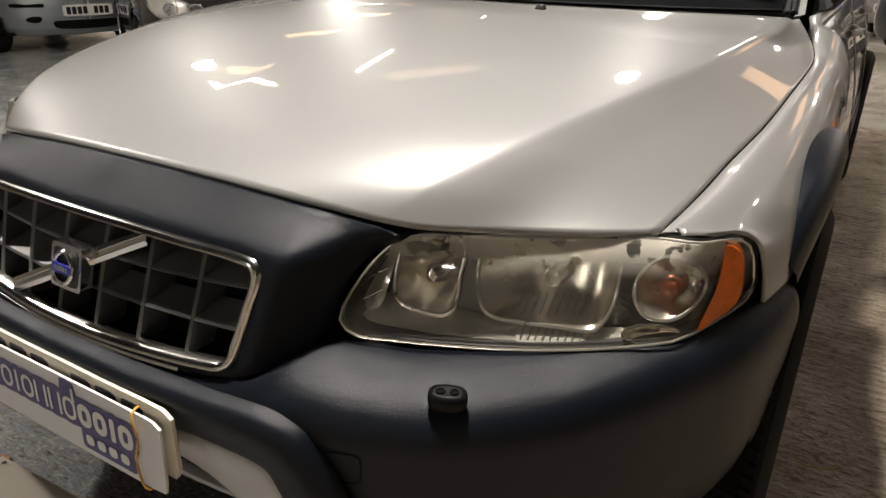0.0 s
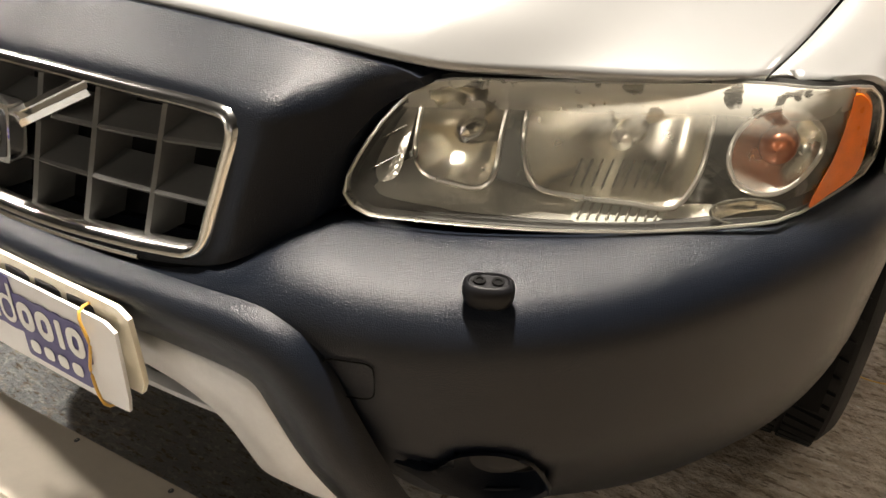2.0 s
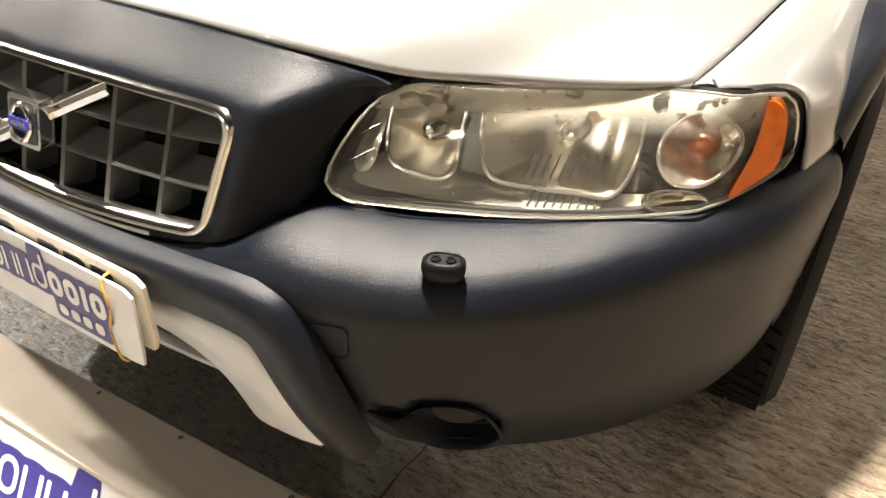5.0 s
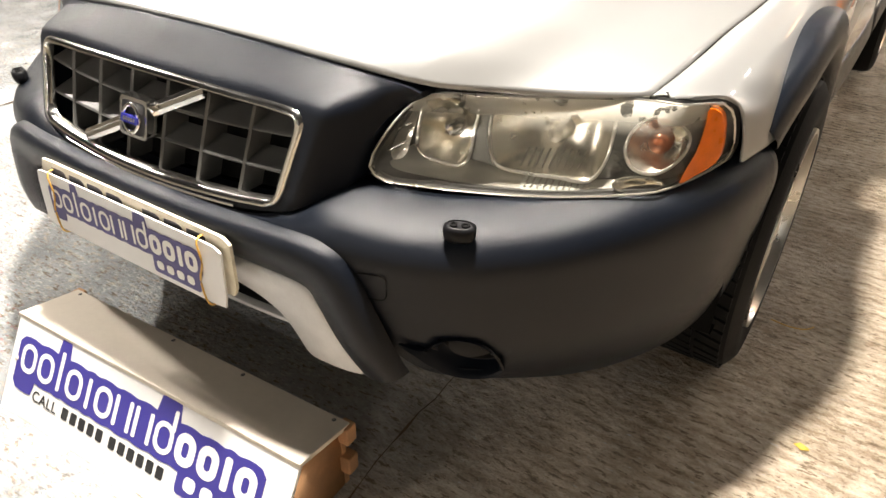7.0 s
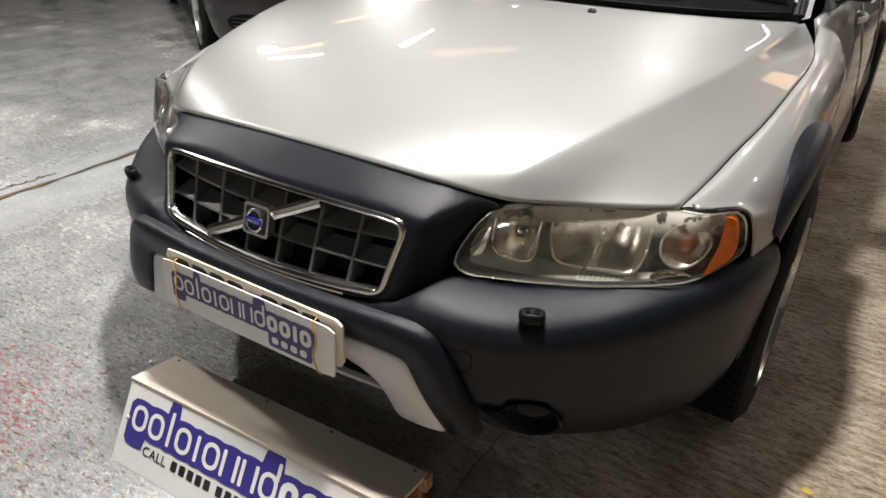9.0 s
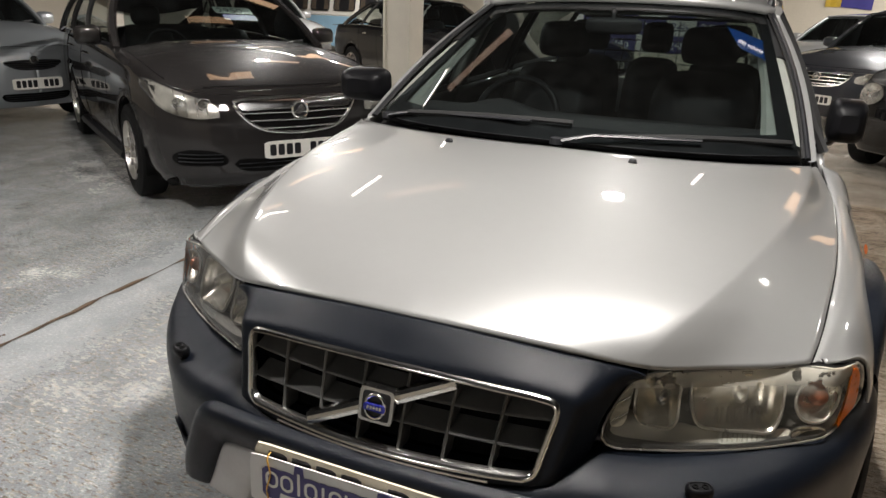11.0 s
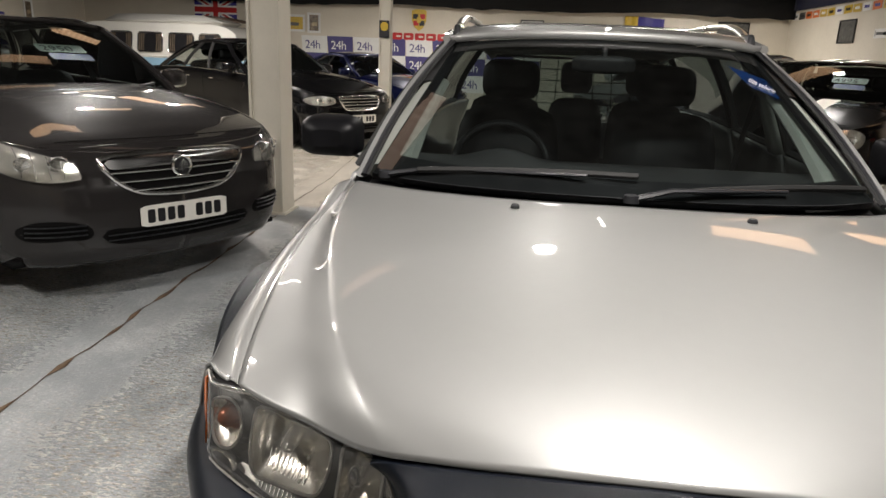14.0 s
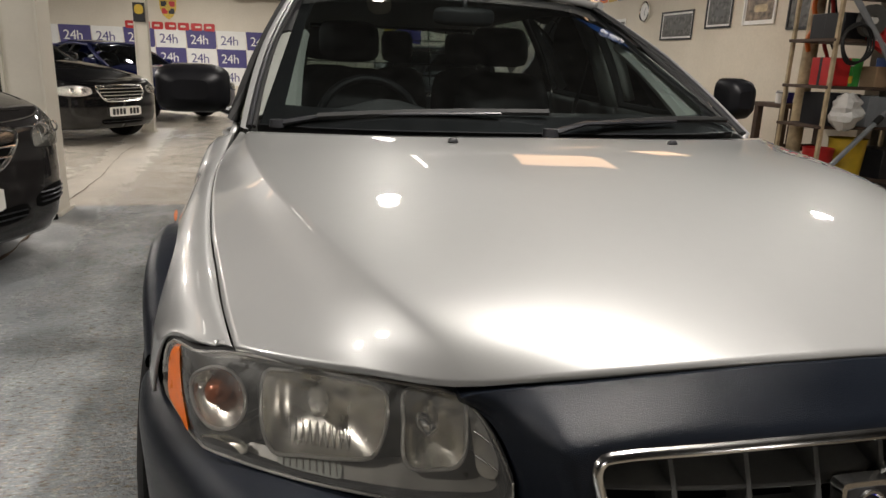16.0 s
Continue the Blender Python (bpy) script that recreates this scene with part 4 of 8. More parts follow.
F_TOPZ = pchip([0, 0.25, 0.335, 0.365, 0.40, 0.43, 0.5, 0.6, 0.7, 0.8, 0.87, 0.905, 0.957], [0.566, 0.574, 0.589, 0.599, 0.619, 0.622, 0.614, 0.609, 0.610, 0.622, 0.634, 0.641, 0.650])
F_TOPI = pchip([0, 0.25, 0.335, 0.365, 0.40, 0.43, 0.5, 0.6, 0.7, 0.8, 0.87, 0.905, 0.957], [0.014, 0.018, 0.030, 0.052, 0.095, 0.118, 0.120, 0.115, 0.100, 0.078, 0.058, 0.050, 0.040])
F_BOT = pchip([0, 0.40, 0.47, 0.53, 0.58, 0.7, 0.8, 0.86, 0.912, 0.943, 0.957], [0.50, 0.50, 0.44, 0.355, 0.315, 0.283, 0.256, 0.246, 0.275, 0.345, 0.44])
PROF = [(1.45, 0.16), (1.12, 0.02), (1.0, 0.0), (0.78, 0.06), (0.55, 0.14), (0.34, 0.25), (0.18, 0.40), (0.08, 0.58), (0.02, 0.78), (0.0, 1.0)]


def bumper_rows(s):
    """Points of the skin from top to foot at one place along the half plan."""
    i = min(int(s * 60), 59)
    p = at_row(PLAN, s)
    t = PLAN[i + 1] - PLAN[i]
    t /= np.linalg.norm(t)
    n = np.array([-t[1], t[0]])
    x = p[0]
    zt, it, zb = F_TOPZ(x), F_TOPI(x), F_BOT(x)
    drop = 0.074 if x > 0.36 else 0.074 - 0.058 * (1 - x / 0.36)
    rows = []
    for k, d in PROF:
        q = p + n * (it * k)
        rows.append((q[0], q[1], zt - drop * d))
    z1 = zt - drop
    for k in np.linspace(0, 1, 17)[1:]:
        z = z1 + (zb - z1) * k
        tuck = 0.05 * max(0, 0.42 - z) / 0.17 * max(0, 0.42 - z) / 0.17 + 0.012 * k
        if x < 0.45:
            tuck *= 0.3
        q = p + n * min(tuck, 0.085)
        rows.append((q[0], q[1], z))
    q = p + n * 0.10
    rows.append((q[0], q[1], zb - 0.004))
    return rows


ss = np.linspace(-1, 1, 141)
v = []
for s in ss:
    v += [((1 if s >= 0 else -1) * x, y, z) for x, y, z in bumper_rows(abs(s))]
nr = len(bumper_rows(0.5))
FOG = [(0.532, 0.396), (0.566, 0.386), (0.590, 0.407), (0.622, 0.411), (0.652, 0.395), (0.668, 0.362), (0.672, 0.330), (0.655, 0.316), (0.612, 0.320), (0.580, 0.345), (0.556, 0.372)]


def in_fog(x, z, grow=0.92):
    """Whether a place seen from ahead lies in a fog lamp's opening."""
    c = np.array((0.622, 0.362))
    p = c + (np.array((abs(x), z)) - c) / grow
    hit = False
    for (x0, z0), (x1, z1) in zip(FOG, FOG[1:] + FOG[:1]):
        if (z0 > p[1]) != (z1 > p[1]) and p[0] < x0 + (x1 - x0) * (p[1] - z0) / (z1 - z0):
            hit = not hit
    return hit


skin_faces = [f[::-1] for f in grid(len(ss), nr) if not in_fog(sum(v[q][0] for q in f) / 4, sum(v[q][2] for q in f) / 4)]
bumper = part(mesh_of("front_bumper", v, skin_faces, M_TRIM, smooth=50, solid=0.004), car, "black grained plastic front bumper")


def skin_y(x, z):
    """The front face of the bumper seen from ahead."""
    return float(np.interp(abs(x), PLAN[:, 0], PLAN[:, 1])) + 0.05 * (max(0, 0.42 - z) / 0.17) ** 2


# washers of the headlamps: squat pods with a flat oval top and two jets
for sx in (1, -1):
    rows = [(-0.030, 0.55, 0.50), (-0.027, 0.78, 0.76), (-0.020, 0.96, 0.95), (-0.011, 1.0, 1.0), (-0.004, 0.96, 0.94), (-0.0005, 0.84, 0.78), (0.0, 0.76, 0.66), (-0.0015, 0.72, 0.60), (-0.0018, 0.02, 0.02)]
    pod, n = [], 32
    for h, kx, ky in rows:
        for q in range(n):
            a = 2 * math.pi * q / n
            c, d = math.cos(a), math.sin(a)
            pod.append((0.0255 * kx * math.copysign(abs(c) ** 0.75, c), 0.0165 * ky * math.copysign(abs(d) ** 0.75, d), h))
    w = part(mesh_of("lamp_washer", pod, [(r * n + q, r * n + (q + 1) % n, (r + 1) * n + (q + 1) % n, (r + 1) * n + q) for r in range(len(rows) - 1) for q in range(n)], M_POD, smooth=40), bumper, "black headlamp washer nozzle")
    w.matrix_basis = pose(sx * 0.600, 0.141, 0.6135, 7, 0, sx * 24)
    for k in (-1, 1):
        part(lathe("jet", [(-0.0012, 0.0062), (0.0006, 0.0060), (0.0004, 0.0036), (-0.0010, 0.0030), (-0.0010, 0.0005)], M_DARK, 16, "z", (k * 0.0088, 0.0, 0)), w)
    # cover of the towing eye, a fine groove in the skin
    cover = [(x, skin_y(x, z) - 0.0008, z) for x, z in rounded(0.050, 0.046, 0.010, 4, 0.492, 0.505)]
    if sx > 0:
        part(tube("towing_cover", cover, 0.0009, M_DARK, 5, True), bumper, "fine outline of the towing eye cover")

# centre moulding, which runs over the plate and down to the fog lamps
OUTL = smooth_path([(-0.545, 0.335), (-0.522, 0.40), (-0.495, 0.465), (-0.470, 0.520), (-0.445, 0.552), (-0.405, 0.569), (-0.3, 0.574), (0, 0.571), (0.3, 0.574), (0.405, 0.569), (0.445, 0.552), (0.470, 0.520), (0.495, 0.465), (0.522, 0.40), (0.545, 0.335)], 121)
INNL = smooth_path([(-0.470, 0.310), (-0.440, 0.370), (-0.418, 0.415), (-0.402, 0.447), (-0.388, 0.472), (-0.370, 0.480), (-0.27, 0.489), (0, 0.490), (0.27, 0.489), (0.370, 0.480), (0.388, 0.472), (0.402, 0.447), (0.418, 0.415), (0.440, 0.370), (0.470, 0.310)], 121)
v = []
for p, q in zip(OUTL, INNL):
    for k, d in ((-0.02, 0.012), (0.0, -0.004), (0.06, -0.014), (0.2, -0.021), (0.45, -0.019), (0.7, -0.010), (0.9, -0.002), (1.0, 0.006), (1.04, 0.03)):
        x, z = p + (q - p) * k
        v.append((x, skin_y(x, z) * 0.8 + d, z))
part(mesh_of("centre_moulding", v, grid(121, 9), M_TRIM, smooth=60), bumper, "raised black grained moulding over the number plate")

# silver skid plate with its dark mouth
SKO = smooth_path([(-0.472, 0.312), (-0.442, 0.370), (-0.404, 0.447), (-0.390, 0.470), (-0.372, 0.478), (-0.27, 0.488), (0, 0.489), (0.27, 0.488), (0.372, 0.478), (0.390, 0.470), (0.404, 0.447), (0.442, 0.370), (0.472, 0.312)], 101)
SKI = smooth_path([(-0.395, 0.300), (-0.352, 0.306), (-0.335, 0.335), (-0.318, 0.365), (-0.29, 0.392), (-0.23, 0.418), (0, 0.430), (0.23, 0.418), (0.29, 0.392), (0.318, 0.365), (0.335, 0.335), (0.352, 0.306), (0.395, 0.300)], 101)
v = []
for p, q in zip(SKO, SKI):
    for k, d in ((0.0, 0.012), (0.03, 0.004), (0.1, 0.001), (0.5, 0.004), (0.92, 0.010), (0.98, 0.016), (1.0, 0.05)):
        x, z = p + (q - p) * k
        v.append((x, 0.004 + skin_y(x, max(z, 0.42)) * 0.75 + 0.10 * max(0, 0.45 - z) + d, z))
skid = part(mesh_of("skid_plate", v, grid(101, 7), M_SKID, smooth=50), bumper, "scuffed silver plastic skid plate")
part(tube("lower_blade", [(x, 0.075 + 0.25 * x * x, 0.322 - 0.06 * x * x) for x in np.linspace(-0.34, 0.34, 30)], 0.012, M_SKID, 8, False, 0.45), bumper, "thin silver lower edge")
# near-black sheet in place of the mouth's shaded depth
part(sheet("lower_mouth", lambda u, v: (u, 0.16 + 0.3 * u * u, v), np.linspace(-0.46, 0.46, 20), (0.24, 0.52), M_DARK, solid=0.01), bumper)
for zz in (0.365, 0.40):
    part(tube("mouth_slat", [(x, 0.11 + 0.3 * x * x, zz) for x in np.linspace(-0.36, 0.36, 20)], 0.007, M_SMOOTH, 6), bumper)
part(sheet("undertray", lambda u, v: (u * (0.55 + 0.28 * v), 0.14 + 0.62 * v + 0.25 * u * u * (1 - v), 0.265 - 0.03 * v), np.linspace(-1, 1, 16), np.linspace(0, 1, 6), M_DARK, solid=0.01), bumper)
for sx in (1, -1):
    hood = [(x, z) for x, z in FOG]
    deep = [(0.618 + (x - 0.618) * 0.62, 0.372 + (z - 0.372) * 0.62) for x, z in FOG]
    fog = part(ring_panel("fog_recess", hood, deep, lambda x, z: skin_y(x, z), M_TRIM, 60, 5, off=-0.001, sx=sx, shape=lambda k: 0.045 * sstep(k * 1.1), skirt=0.006, flip=False), bumper, "dark fog lamp recess")
    # near-black back, the recess's shade put into its colour
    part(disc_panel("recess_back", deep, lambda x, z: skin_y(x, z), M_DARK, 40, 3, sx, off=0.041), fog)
    part(disc_panel("fog_lamp", [(0.622 + 0.034 * math.cos(t), 0.380 + 0.026 * math.sin(t)) for t in np.linspace(0, 2 * math.pi, 17)[:-1]], lambda x, z: skin_y(x, 0.38) + 0.15 * (z - 0.38), M_FOG, 32, 4, sx, off=0.034, lift=0.006, rim=0.02), fog, "fog lamp lens, darkened for the shade of its recess")

# number plate with blanked marks, and the show plate tied over it with rubber bands
npl = part(disc_panel("number_plate", rounded(0.53, 0.112, 0.010, x0=0.008, z0=0.4945), lambda x, z: -0.026 + 0.02 * x * x, M_PLATEY, 60, 3, rim=0.006), car, "cream number plate with plain dark bars")
for k in range(7):
    x = -0.200 + 0.058 * k + (0.045 if k > 3 else 0)
    part(disc_panel("plate_bar", rounded(0.046, 0.074, 0.004, x0=x, z0=0.503), lambda x, z: -0.0268 + 0.02 * x * x, M_INK, 20, 1, rim=0.0008), npl)
spl = part(disc_panel("show_plate", rounded(0.524, 0.114, 0.008), lambda x, z: 0.0, M_BOARD, 60, 3, rim=0.004), car, "white show plate with navy lettering shapes, tied by bands")
spl.matrix_basis = pose(0.0, -0.038, 0.4745, -3, -0.6, 0)


def flat_ring(name, outer, inner, m, mat, depth):
    """A thin flat ring between two outlines of as many points each."""
    n = len(outer)
    v = [(x, 0, z) for x, z in outer] + [(x, 0, z) for x, z in inner] + [(x, -depth, z) for x, z in outer] + [(x, -depth, z) for x, z in inner]
    f = []
    for i in range(n):
        k = (i + 1) % n
        f += [(i, k, n + k, n + i), (2 * n + k, 2 * n + i, 3 * n + i, 3 * n + k), (i, 2 * n + i, 2 * n + k, k), (n + k, 3 * n + k, 3 * n + i, n + i)]
    ob = mesh_of(name, v, f, mat, smooth=30)
    ob.matrix_world = m
    return ob


def lettering_shapes(parent, m, length, height, back, front, count=13, bold_from=9):
    """A navy bubble strip with plain white rings and bars in place of a name."""
    kinds = "OOIOIOHHOOOIO"
    widths = [0.62 if k == "I" else 1.06 for k in kinds]
    step = length / sum(widths)
    tall, deep = (2, 8), (0,)
    z0, z1 = -0.44 * height, 0.34 * height
    top, low, cells, at = [], [], [], -length / 2
    for i, wd in enumerate(widths):
        x = at + wd * step / 2
        cells.append((x, wd * step))
        at += wd * step
        for e in (-0.45, -0.15, 0.15, 0.45):
            top.append((x + e * wd * step, (0.53 + (0.40 if i in tall else 0) - 0.12 * abs(e)) * height))
            low.append((x + e * wd * step, (-0.62 - (0.36 if i in deep else 0) + 0.10 * abs(e)) * height))
    k = height * 0.16
    top = [(top[0][0] - k, top[0][1] - k)] + top + [(top[-1][0] + k, top[-1][1] - k)]
    low = [(low[0][0] - k, low[0][1] + k)] + low + [(low[-1][0] + k, low[-1][1] + k)]
    part(flat_shape("print_strip", low + top[::-1], m, back, 0.0006), parent)
    up = m @ pose(0, -0.0012, 0)
    for i, (kind, (x, wd)) in enumerate(zip(kinds, cells)):
        line = height * (0.21 if i >= bold_from else 0.125)
        w, h, zc = wd * 0.86, z1 - z0, (z0 + z1) / 2
        if kind == "O":
            part(flat_ring("print_ring", rounded(w, h, w * 0.46, 7, x, zc), rounded(w - 2 * line, h - 2 * line, (w - 2 * line) * 0.46, 7, x, zc), up, front, 0.0003), parent)
            if i in tall:
                part(flat_shape("print_bar", rounded(line, 0.52 * height, line * 0.3, 3, x + w / 2 - line / 2, z1 + 0.10 * height), up, front, 0.0003), parent)
        else:
            hi = 0.26 * height if i in tall else 0
            for e in (0,) if kind == "I" else (-1, 1):
                part(flat_shape("print_bar", rounded(line, h + hi, line * 0.3, 3, x + e * (w - line) / 2, zc + hi / 2), up, front, 0.0003), parent)


lettering_shapes(spl, pose(-0.010, -0.0007, 0.012), 0.430, 0.050, M_NAVYD, M_PRINTW)
part(flat_shape("print_strip", rounded(0.125, 0.040, 0.006, 3, 0.14, -0.028), pose(0, -0.0008, 0), M_NAVYD, 0.0006), spl)
for k in range(4):
    part(flat_shape("print_stem", rounded(0.019, 0.017, 0.006, 4, 0.098 + 0.027 * k, -0.030), pose(0, -0.0022, 0), M_PRINTW, 0.0003), spl)
for x in (-0.215, 0.212):
    band = [(x, -0.0036, 0.060), (x + 0.006, -0.004, 0.02), (x - 0.004, -0.004, -0.02), (x + 0.012, -0.0036, -0.060), (x + 0.012, 0.012, -0.062), (x + 0.004, 0.016, 0), (x, 0.012, 0.064)]
    part(tube("rubber_band", smooth_path(band, 40, True), 0.0018, M_BAND, 6, True), spl, "yellow rubber band")

# front wings
WF = smooth_path([(0.769, 0.417, 0.771), (0.82, 0.459, 0.7685), (0.860, 0.510, 0.7625), (0.882, 0.527, 0.745), (0.897, 0.532, 0.70), (0.904, 0.530, 0.652)], 41)
AX, AZ, AR = 0.945, 0.343, 0.405
SIDE = pchip([0.4, 0.5, 0.65, 0.95, 1.3, 1.5], [0.885, 0.905, 0.930, 0.945, 0.940, 0.932])


def arch_z(y, r=AR):
    return AZ + math.sqrt(max(0, r * r - (y - AX) ** 2)) if abs(y - AX) < r else 0.30


def wing_at(u, v):
    f = at_row(WF, u)
    y = f[1] + (1.475 - f[1]) * v
    k = (y - 0.417) / (1.365 - 0.417)
    sh = at_row(SHUT, 0.02 + 0.87 * k) if y < 1.35 else np.array((0.836 - (y - 1.35) * 0.12, y, 0.930 + (y - 1.35) * 0.32))
    if y < 1.35:
        j = int(np.argmin(np.abs(SHUT[:54, 1] - y)))
        j = min(max(j, 0), 59)
        a, b = (SHUT[j], SHUT[j + 1]) if SHUT[j, 1] <= y else (SHUT[max(j - 1, 0)], SHUT[max(j, 1)])
        w = (y - a[1]) / max(b[1] - a[1], 1e-6)
        sh = a + (b - a) * min(max(w, 0), 1)
    x0, z0 = sh[0] + 0.0025, sh[2]
    zb = max(arch_z(y), 0.655 if y < AX else 0.30) if y < AX + 0.31 else arch_z(y)
    xs = SIDE(y)
    t = u
    zt = z0 - (z0 - zb) * t
    c = min(1, (z0 - zt) / 0.20)
    x = x0 + (xs - x0) * math.sqrt(max(0, 1 - (1 - c) ** 2.1)) if c < 1 else xs
    if zt < 0.5:
        x -= 0.03 * (0.5 - zt) / 0.25
    e = sstep(1 - v / 0.16)
    return np.array((x, y, zt)) * (1 - e) + f * e


for sx in (1, -1):
    wing = part(sheet("front_wing", lambda u, v: (sx * wing_at(u, v)[0], *wing_at(u, v)[1:]), np.linspace(0, 1, 40), np.linspace(0, 1, 56), M_SILVER, solid=0.006, flip=sx < 0, smooth=60), car, "silver metallic front wing")
    # arch cladding
    v = []
    for a in np.linspace(46, 188, 60):
        t = radians(a)
        front = 0.0
        for r, d in ((AR - 0.012, -0.055), (AR - 0.010, 0.002), (AR + 0.004, 0.015), (AR + 0.030, 0.016), (AR + 0.056, 0.010), (AR + 0.070, 0.000), (AR + 0.075, -0.014), (AR + 0.076, -0.070)):
            y, z = AX - r * math.cos(t), AZ + r * math.sin(t)
            low = 0.02 * max(0, 0.42 - z) / 0.3 + 0.012 * sstep((0.80 - y) / 0.2)
            v.append((sx * (SIDE(min(max(y, 0.4), 1.5)) + d - low), y, max(z, 0.27)))
    part(mesh_of("arch_cladding", v, grid(60, 8), M_TRIM, smooth=60, flip=sx > 0), wing, "black grained wheel arch cladding")
    part(lathe("wheel_well", [(sx * 0.60, 0.05), (sx * 0.60, AR - 0.012), (sx * 0.925, AR - 0.010)], M_DARK, 40, "x", (0, AX, AZ), floor=0.27), wing)
    part(disc_panel("side_repeater", [(1.18 + 0.03 * math.cos(t), 0.80 + 0.012 * math.sin(t)) for t in np.linspace(0, 2 * math.pi, 17)[:-1]], lambda x, z: 0, M_AMBER, 20, 2), wing, "amber side repeater").matrix_basis = pose(sx * 0.945, 0, 0, 0, 0, 90 if sx > 0 else -90) @ (pose(0, 0, 0) if sx > 0 else pose(-2.36, 0, 0))

# wheels


def wheel(parent, x, y, z, r, width, sx, spokes, mat=M_ALLOY, rim_r=0.62, turn=0.0, n=48, tread=True, label="five-spoke silver alloy wheel with black tyre"):
    """A wheel whose outer face looks along sx * x."""
    w = new("wheel")
    w.parent = parent
    w.matrix_basis = pose(x, y, z, 0, 0, turn)
    tagged(w, label)
    h = width / 2
    rr = r * rim_r
    prof = [(-h * 0.8, rr), (-h, rr + 0.02), (-h, r * 0.90), (-h * 0.86, r * 0.975), (-h * 0.6, r), (h * 0.6, r), (h * 0.86, r * 0.975), (h, r * 0.90), (h * 1.02, (r + rr) / 2), (h * 0.96, rr + 0.012), (h * 0.86, rr)]
    tyre = part(lathe("tyre", [(sx * a, q) for a, q in prof], M_TYRE, n, "x", smooth=40, flip=sx < 0), w, "black tyre")
    if tread:
        vv, ff = [], []
        for k in range(64):
            for row in (-0.44, 0.0, 0.44):
                t0 = 2 * math.pi * (k + (0.5 if row == 0 else 0)) / 64
                b = len(vv)
                for aa, rad in ((0, r - 0.002), (0, r + 0.005)):
                    for da, dx in ((-0.034, -0.19), (0.034, -0.19), (0.034, 0.19), (-0.034, 0.19)):
                        t = t0 + da + dx * 0.12
                        vv.append(((row + dx) * h * 1.25, rad * math.cos(t), rad * math.sin(t)))
                ff += [(b + 4, b + 5, b + 6, b + 7), (b, b + 1, b + 5, b + 4), (b + 1, b + 2, b + 6, b + 5), (b + 2, b + 3, b + 7, b + 6), (b + 3, b, b + 4, b + 7)]
        part(mesh_of("tread", vv, ff, M_TYRE), tyre)
    rim = part(lathe("rim", [(sx * a, q) for a, q in ((h * 0.84, rr + 0.006), (h * 1.02, rr + 0.005), (h * 1.02, rr - 0.006), (h * 0.80, rr - 0.014), (-h * 0.5, rr - 0.03))], mat, n, "x", flip=sx < 0), w, "bright alloy rim")
    part(lathe("brake_disc", [(sx * a, q) for a, q in ((h * 0.1, 0.02), (h * 0.1, rr * 0.72), (-h * 0.1, rr * 0.72))], M_SLAT, 32, "x"), w)
    for k in range(spokes):
        t = 2 * math.pi * (k + 0.25) / spokes
        pr, pt = np.array((math.cos(t), math.sin(t))), np.array((-math.sin(t), math.cos(t)))
        vv = []
        for rad, wd, ax in ((0.04, 0.036, 0.80), (rr * 0.45, 0.030, 0.86), (rr * 0.75, 0.028, 0.84), (rr - 0.008, 0.040, 0.76)):
            for s2, d in ((-1, -0.03), (-0.8, 0), (0.8, 0), (1, -0.03)):
                q = pr * rad + pt * (wd * s2 * spokes ** -0.35 * 1.55)
                vv.append((sx * (h * ax + d), q[0], q[1]))
        part(mesh_of("spoke", vv, [f if sx > 0 else f[::-1] for f in grid(4, 4)], mat, smooth=40, solid=0.004), rim)
    part(lathe("hub_cap", [(sx * a, q) for a, q in ((h * 0.70, 0.045), (h * 0.88, 0.040), (h * 0.92, 0.028), (h * 0.93, 0.001))], mat, 24, "x", flip=sx < 0), rim)
    return w


for sx in (1, -1):
    wheel(car, sx * 0.856, AX, AZ, 0.340, 0.220, sx, 5, rim_r=0.675)
    wheel(car, sx * 0.856, AX + 2.763, AZ, 0.340, 0.220, sx, 5, rim_r=0.675, tread=False)

# scuttle, windscreen, pillars and roof
SB = smooth_path([(-0.765, 1.455, 0.998), (-0.55, 1.33, 1.000), (-0.3, 1.265, 1.002), (0, 1.245, 1.003), (0.3, 1.265, 1.002), (0.55, 1.33, 1.000), (0.765, 1.455, 0.998)], 49)
ST = smooth_path([(-0.605, 2.30, 1.408), (-0.4, 2.235, 1.430), (0, 2.205, 1.440), (0.4, 2.235, 1.430), (0.605, 2.30, 1.408)], 49)


def screen_at(u, v):
    b, t = at_row(SB, u), at_row(ST, u)
    p = b + (t - b) * v
    return p + np.array((0, -0.005, 0.006)) * math.sin(math.pi * v) * (1 - 0.4 * abs(2 * u - 1) ** 2)


sc = part(sheet("windscreen", lambda u, v: screen_at(u, v), np.linspace(0.012, 0.988, 49), np.linspace(0.0, 1, 20), M_SCREEN, smooth=60, out=(0, -1, 1)), car, "clear windscreen with a blue sticker in one corner")
sc.visible_shadow = False
part(sheet("screen_band", lambda u, v: screen_at(u, 0.965 + 0.035 * v) + np.array((0, 0.004, -0.002)), np.linspace(0.012, 0.988, 49), (0, 0.5, 1), M_INK), sc, "black printed top edge")
part(sheet("screen_foot", lambda u, v: screen_at(u, 0.085 * v * (1 + 0.5 * (2 * u - 1) ** 2)) + np.array((0, 0.004, -0.003)), np.linspace(0.012, 0.988, 49), (0, 0.5, 1), M_INK), sc, "black printed lower edge")
for e, d in ((0.012, 1), (0.988, -1)):
    part(sheet("screen_side", lambda u, v: screen_at(e + d * (0.040 - 0.012 * v) * u, v) + np.array((0, 0.004, -0.002)), (0, 1), np.linspace(0, 1, 12), M_INK), sc, "black printed side edge")
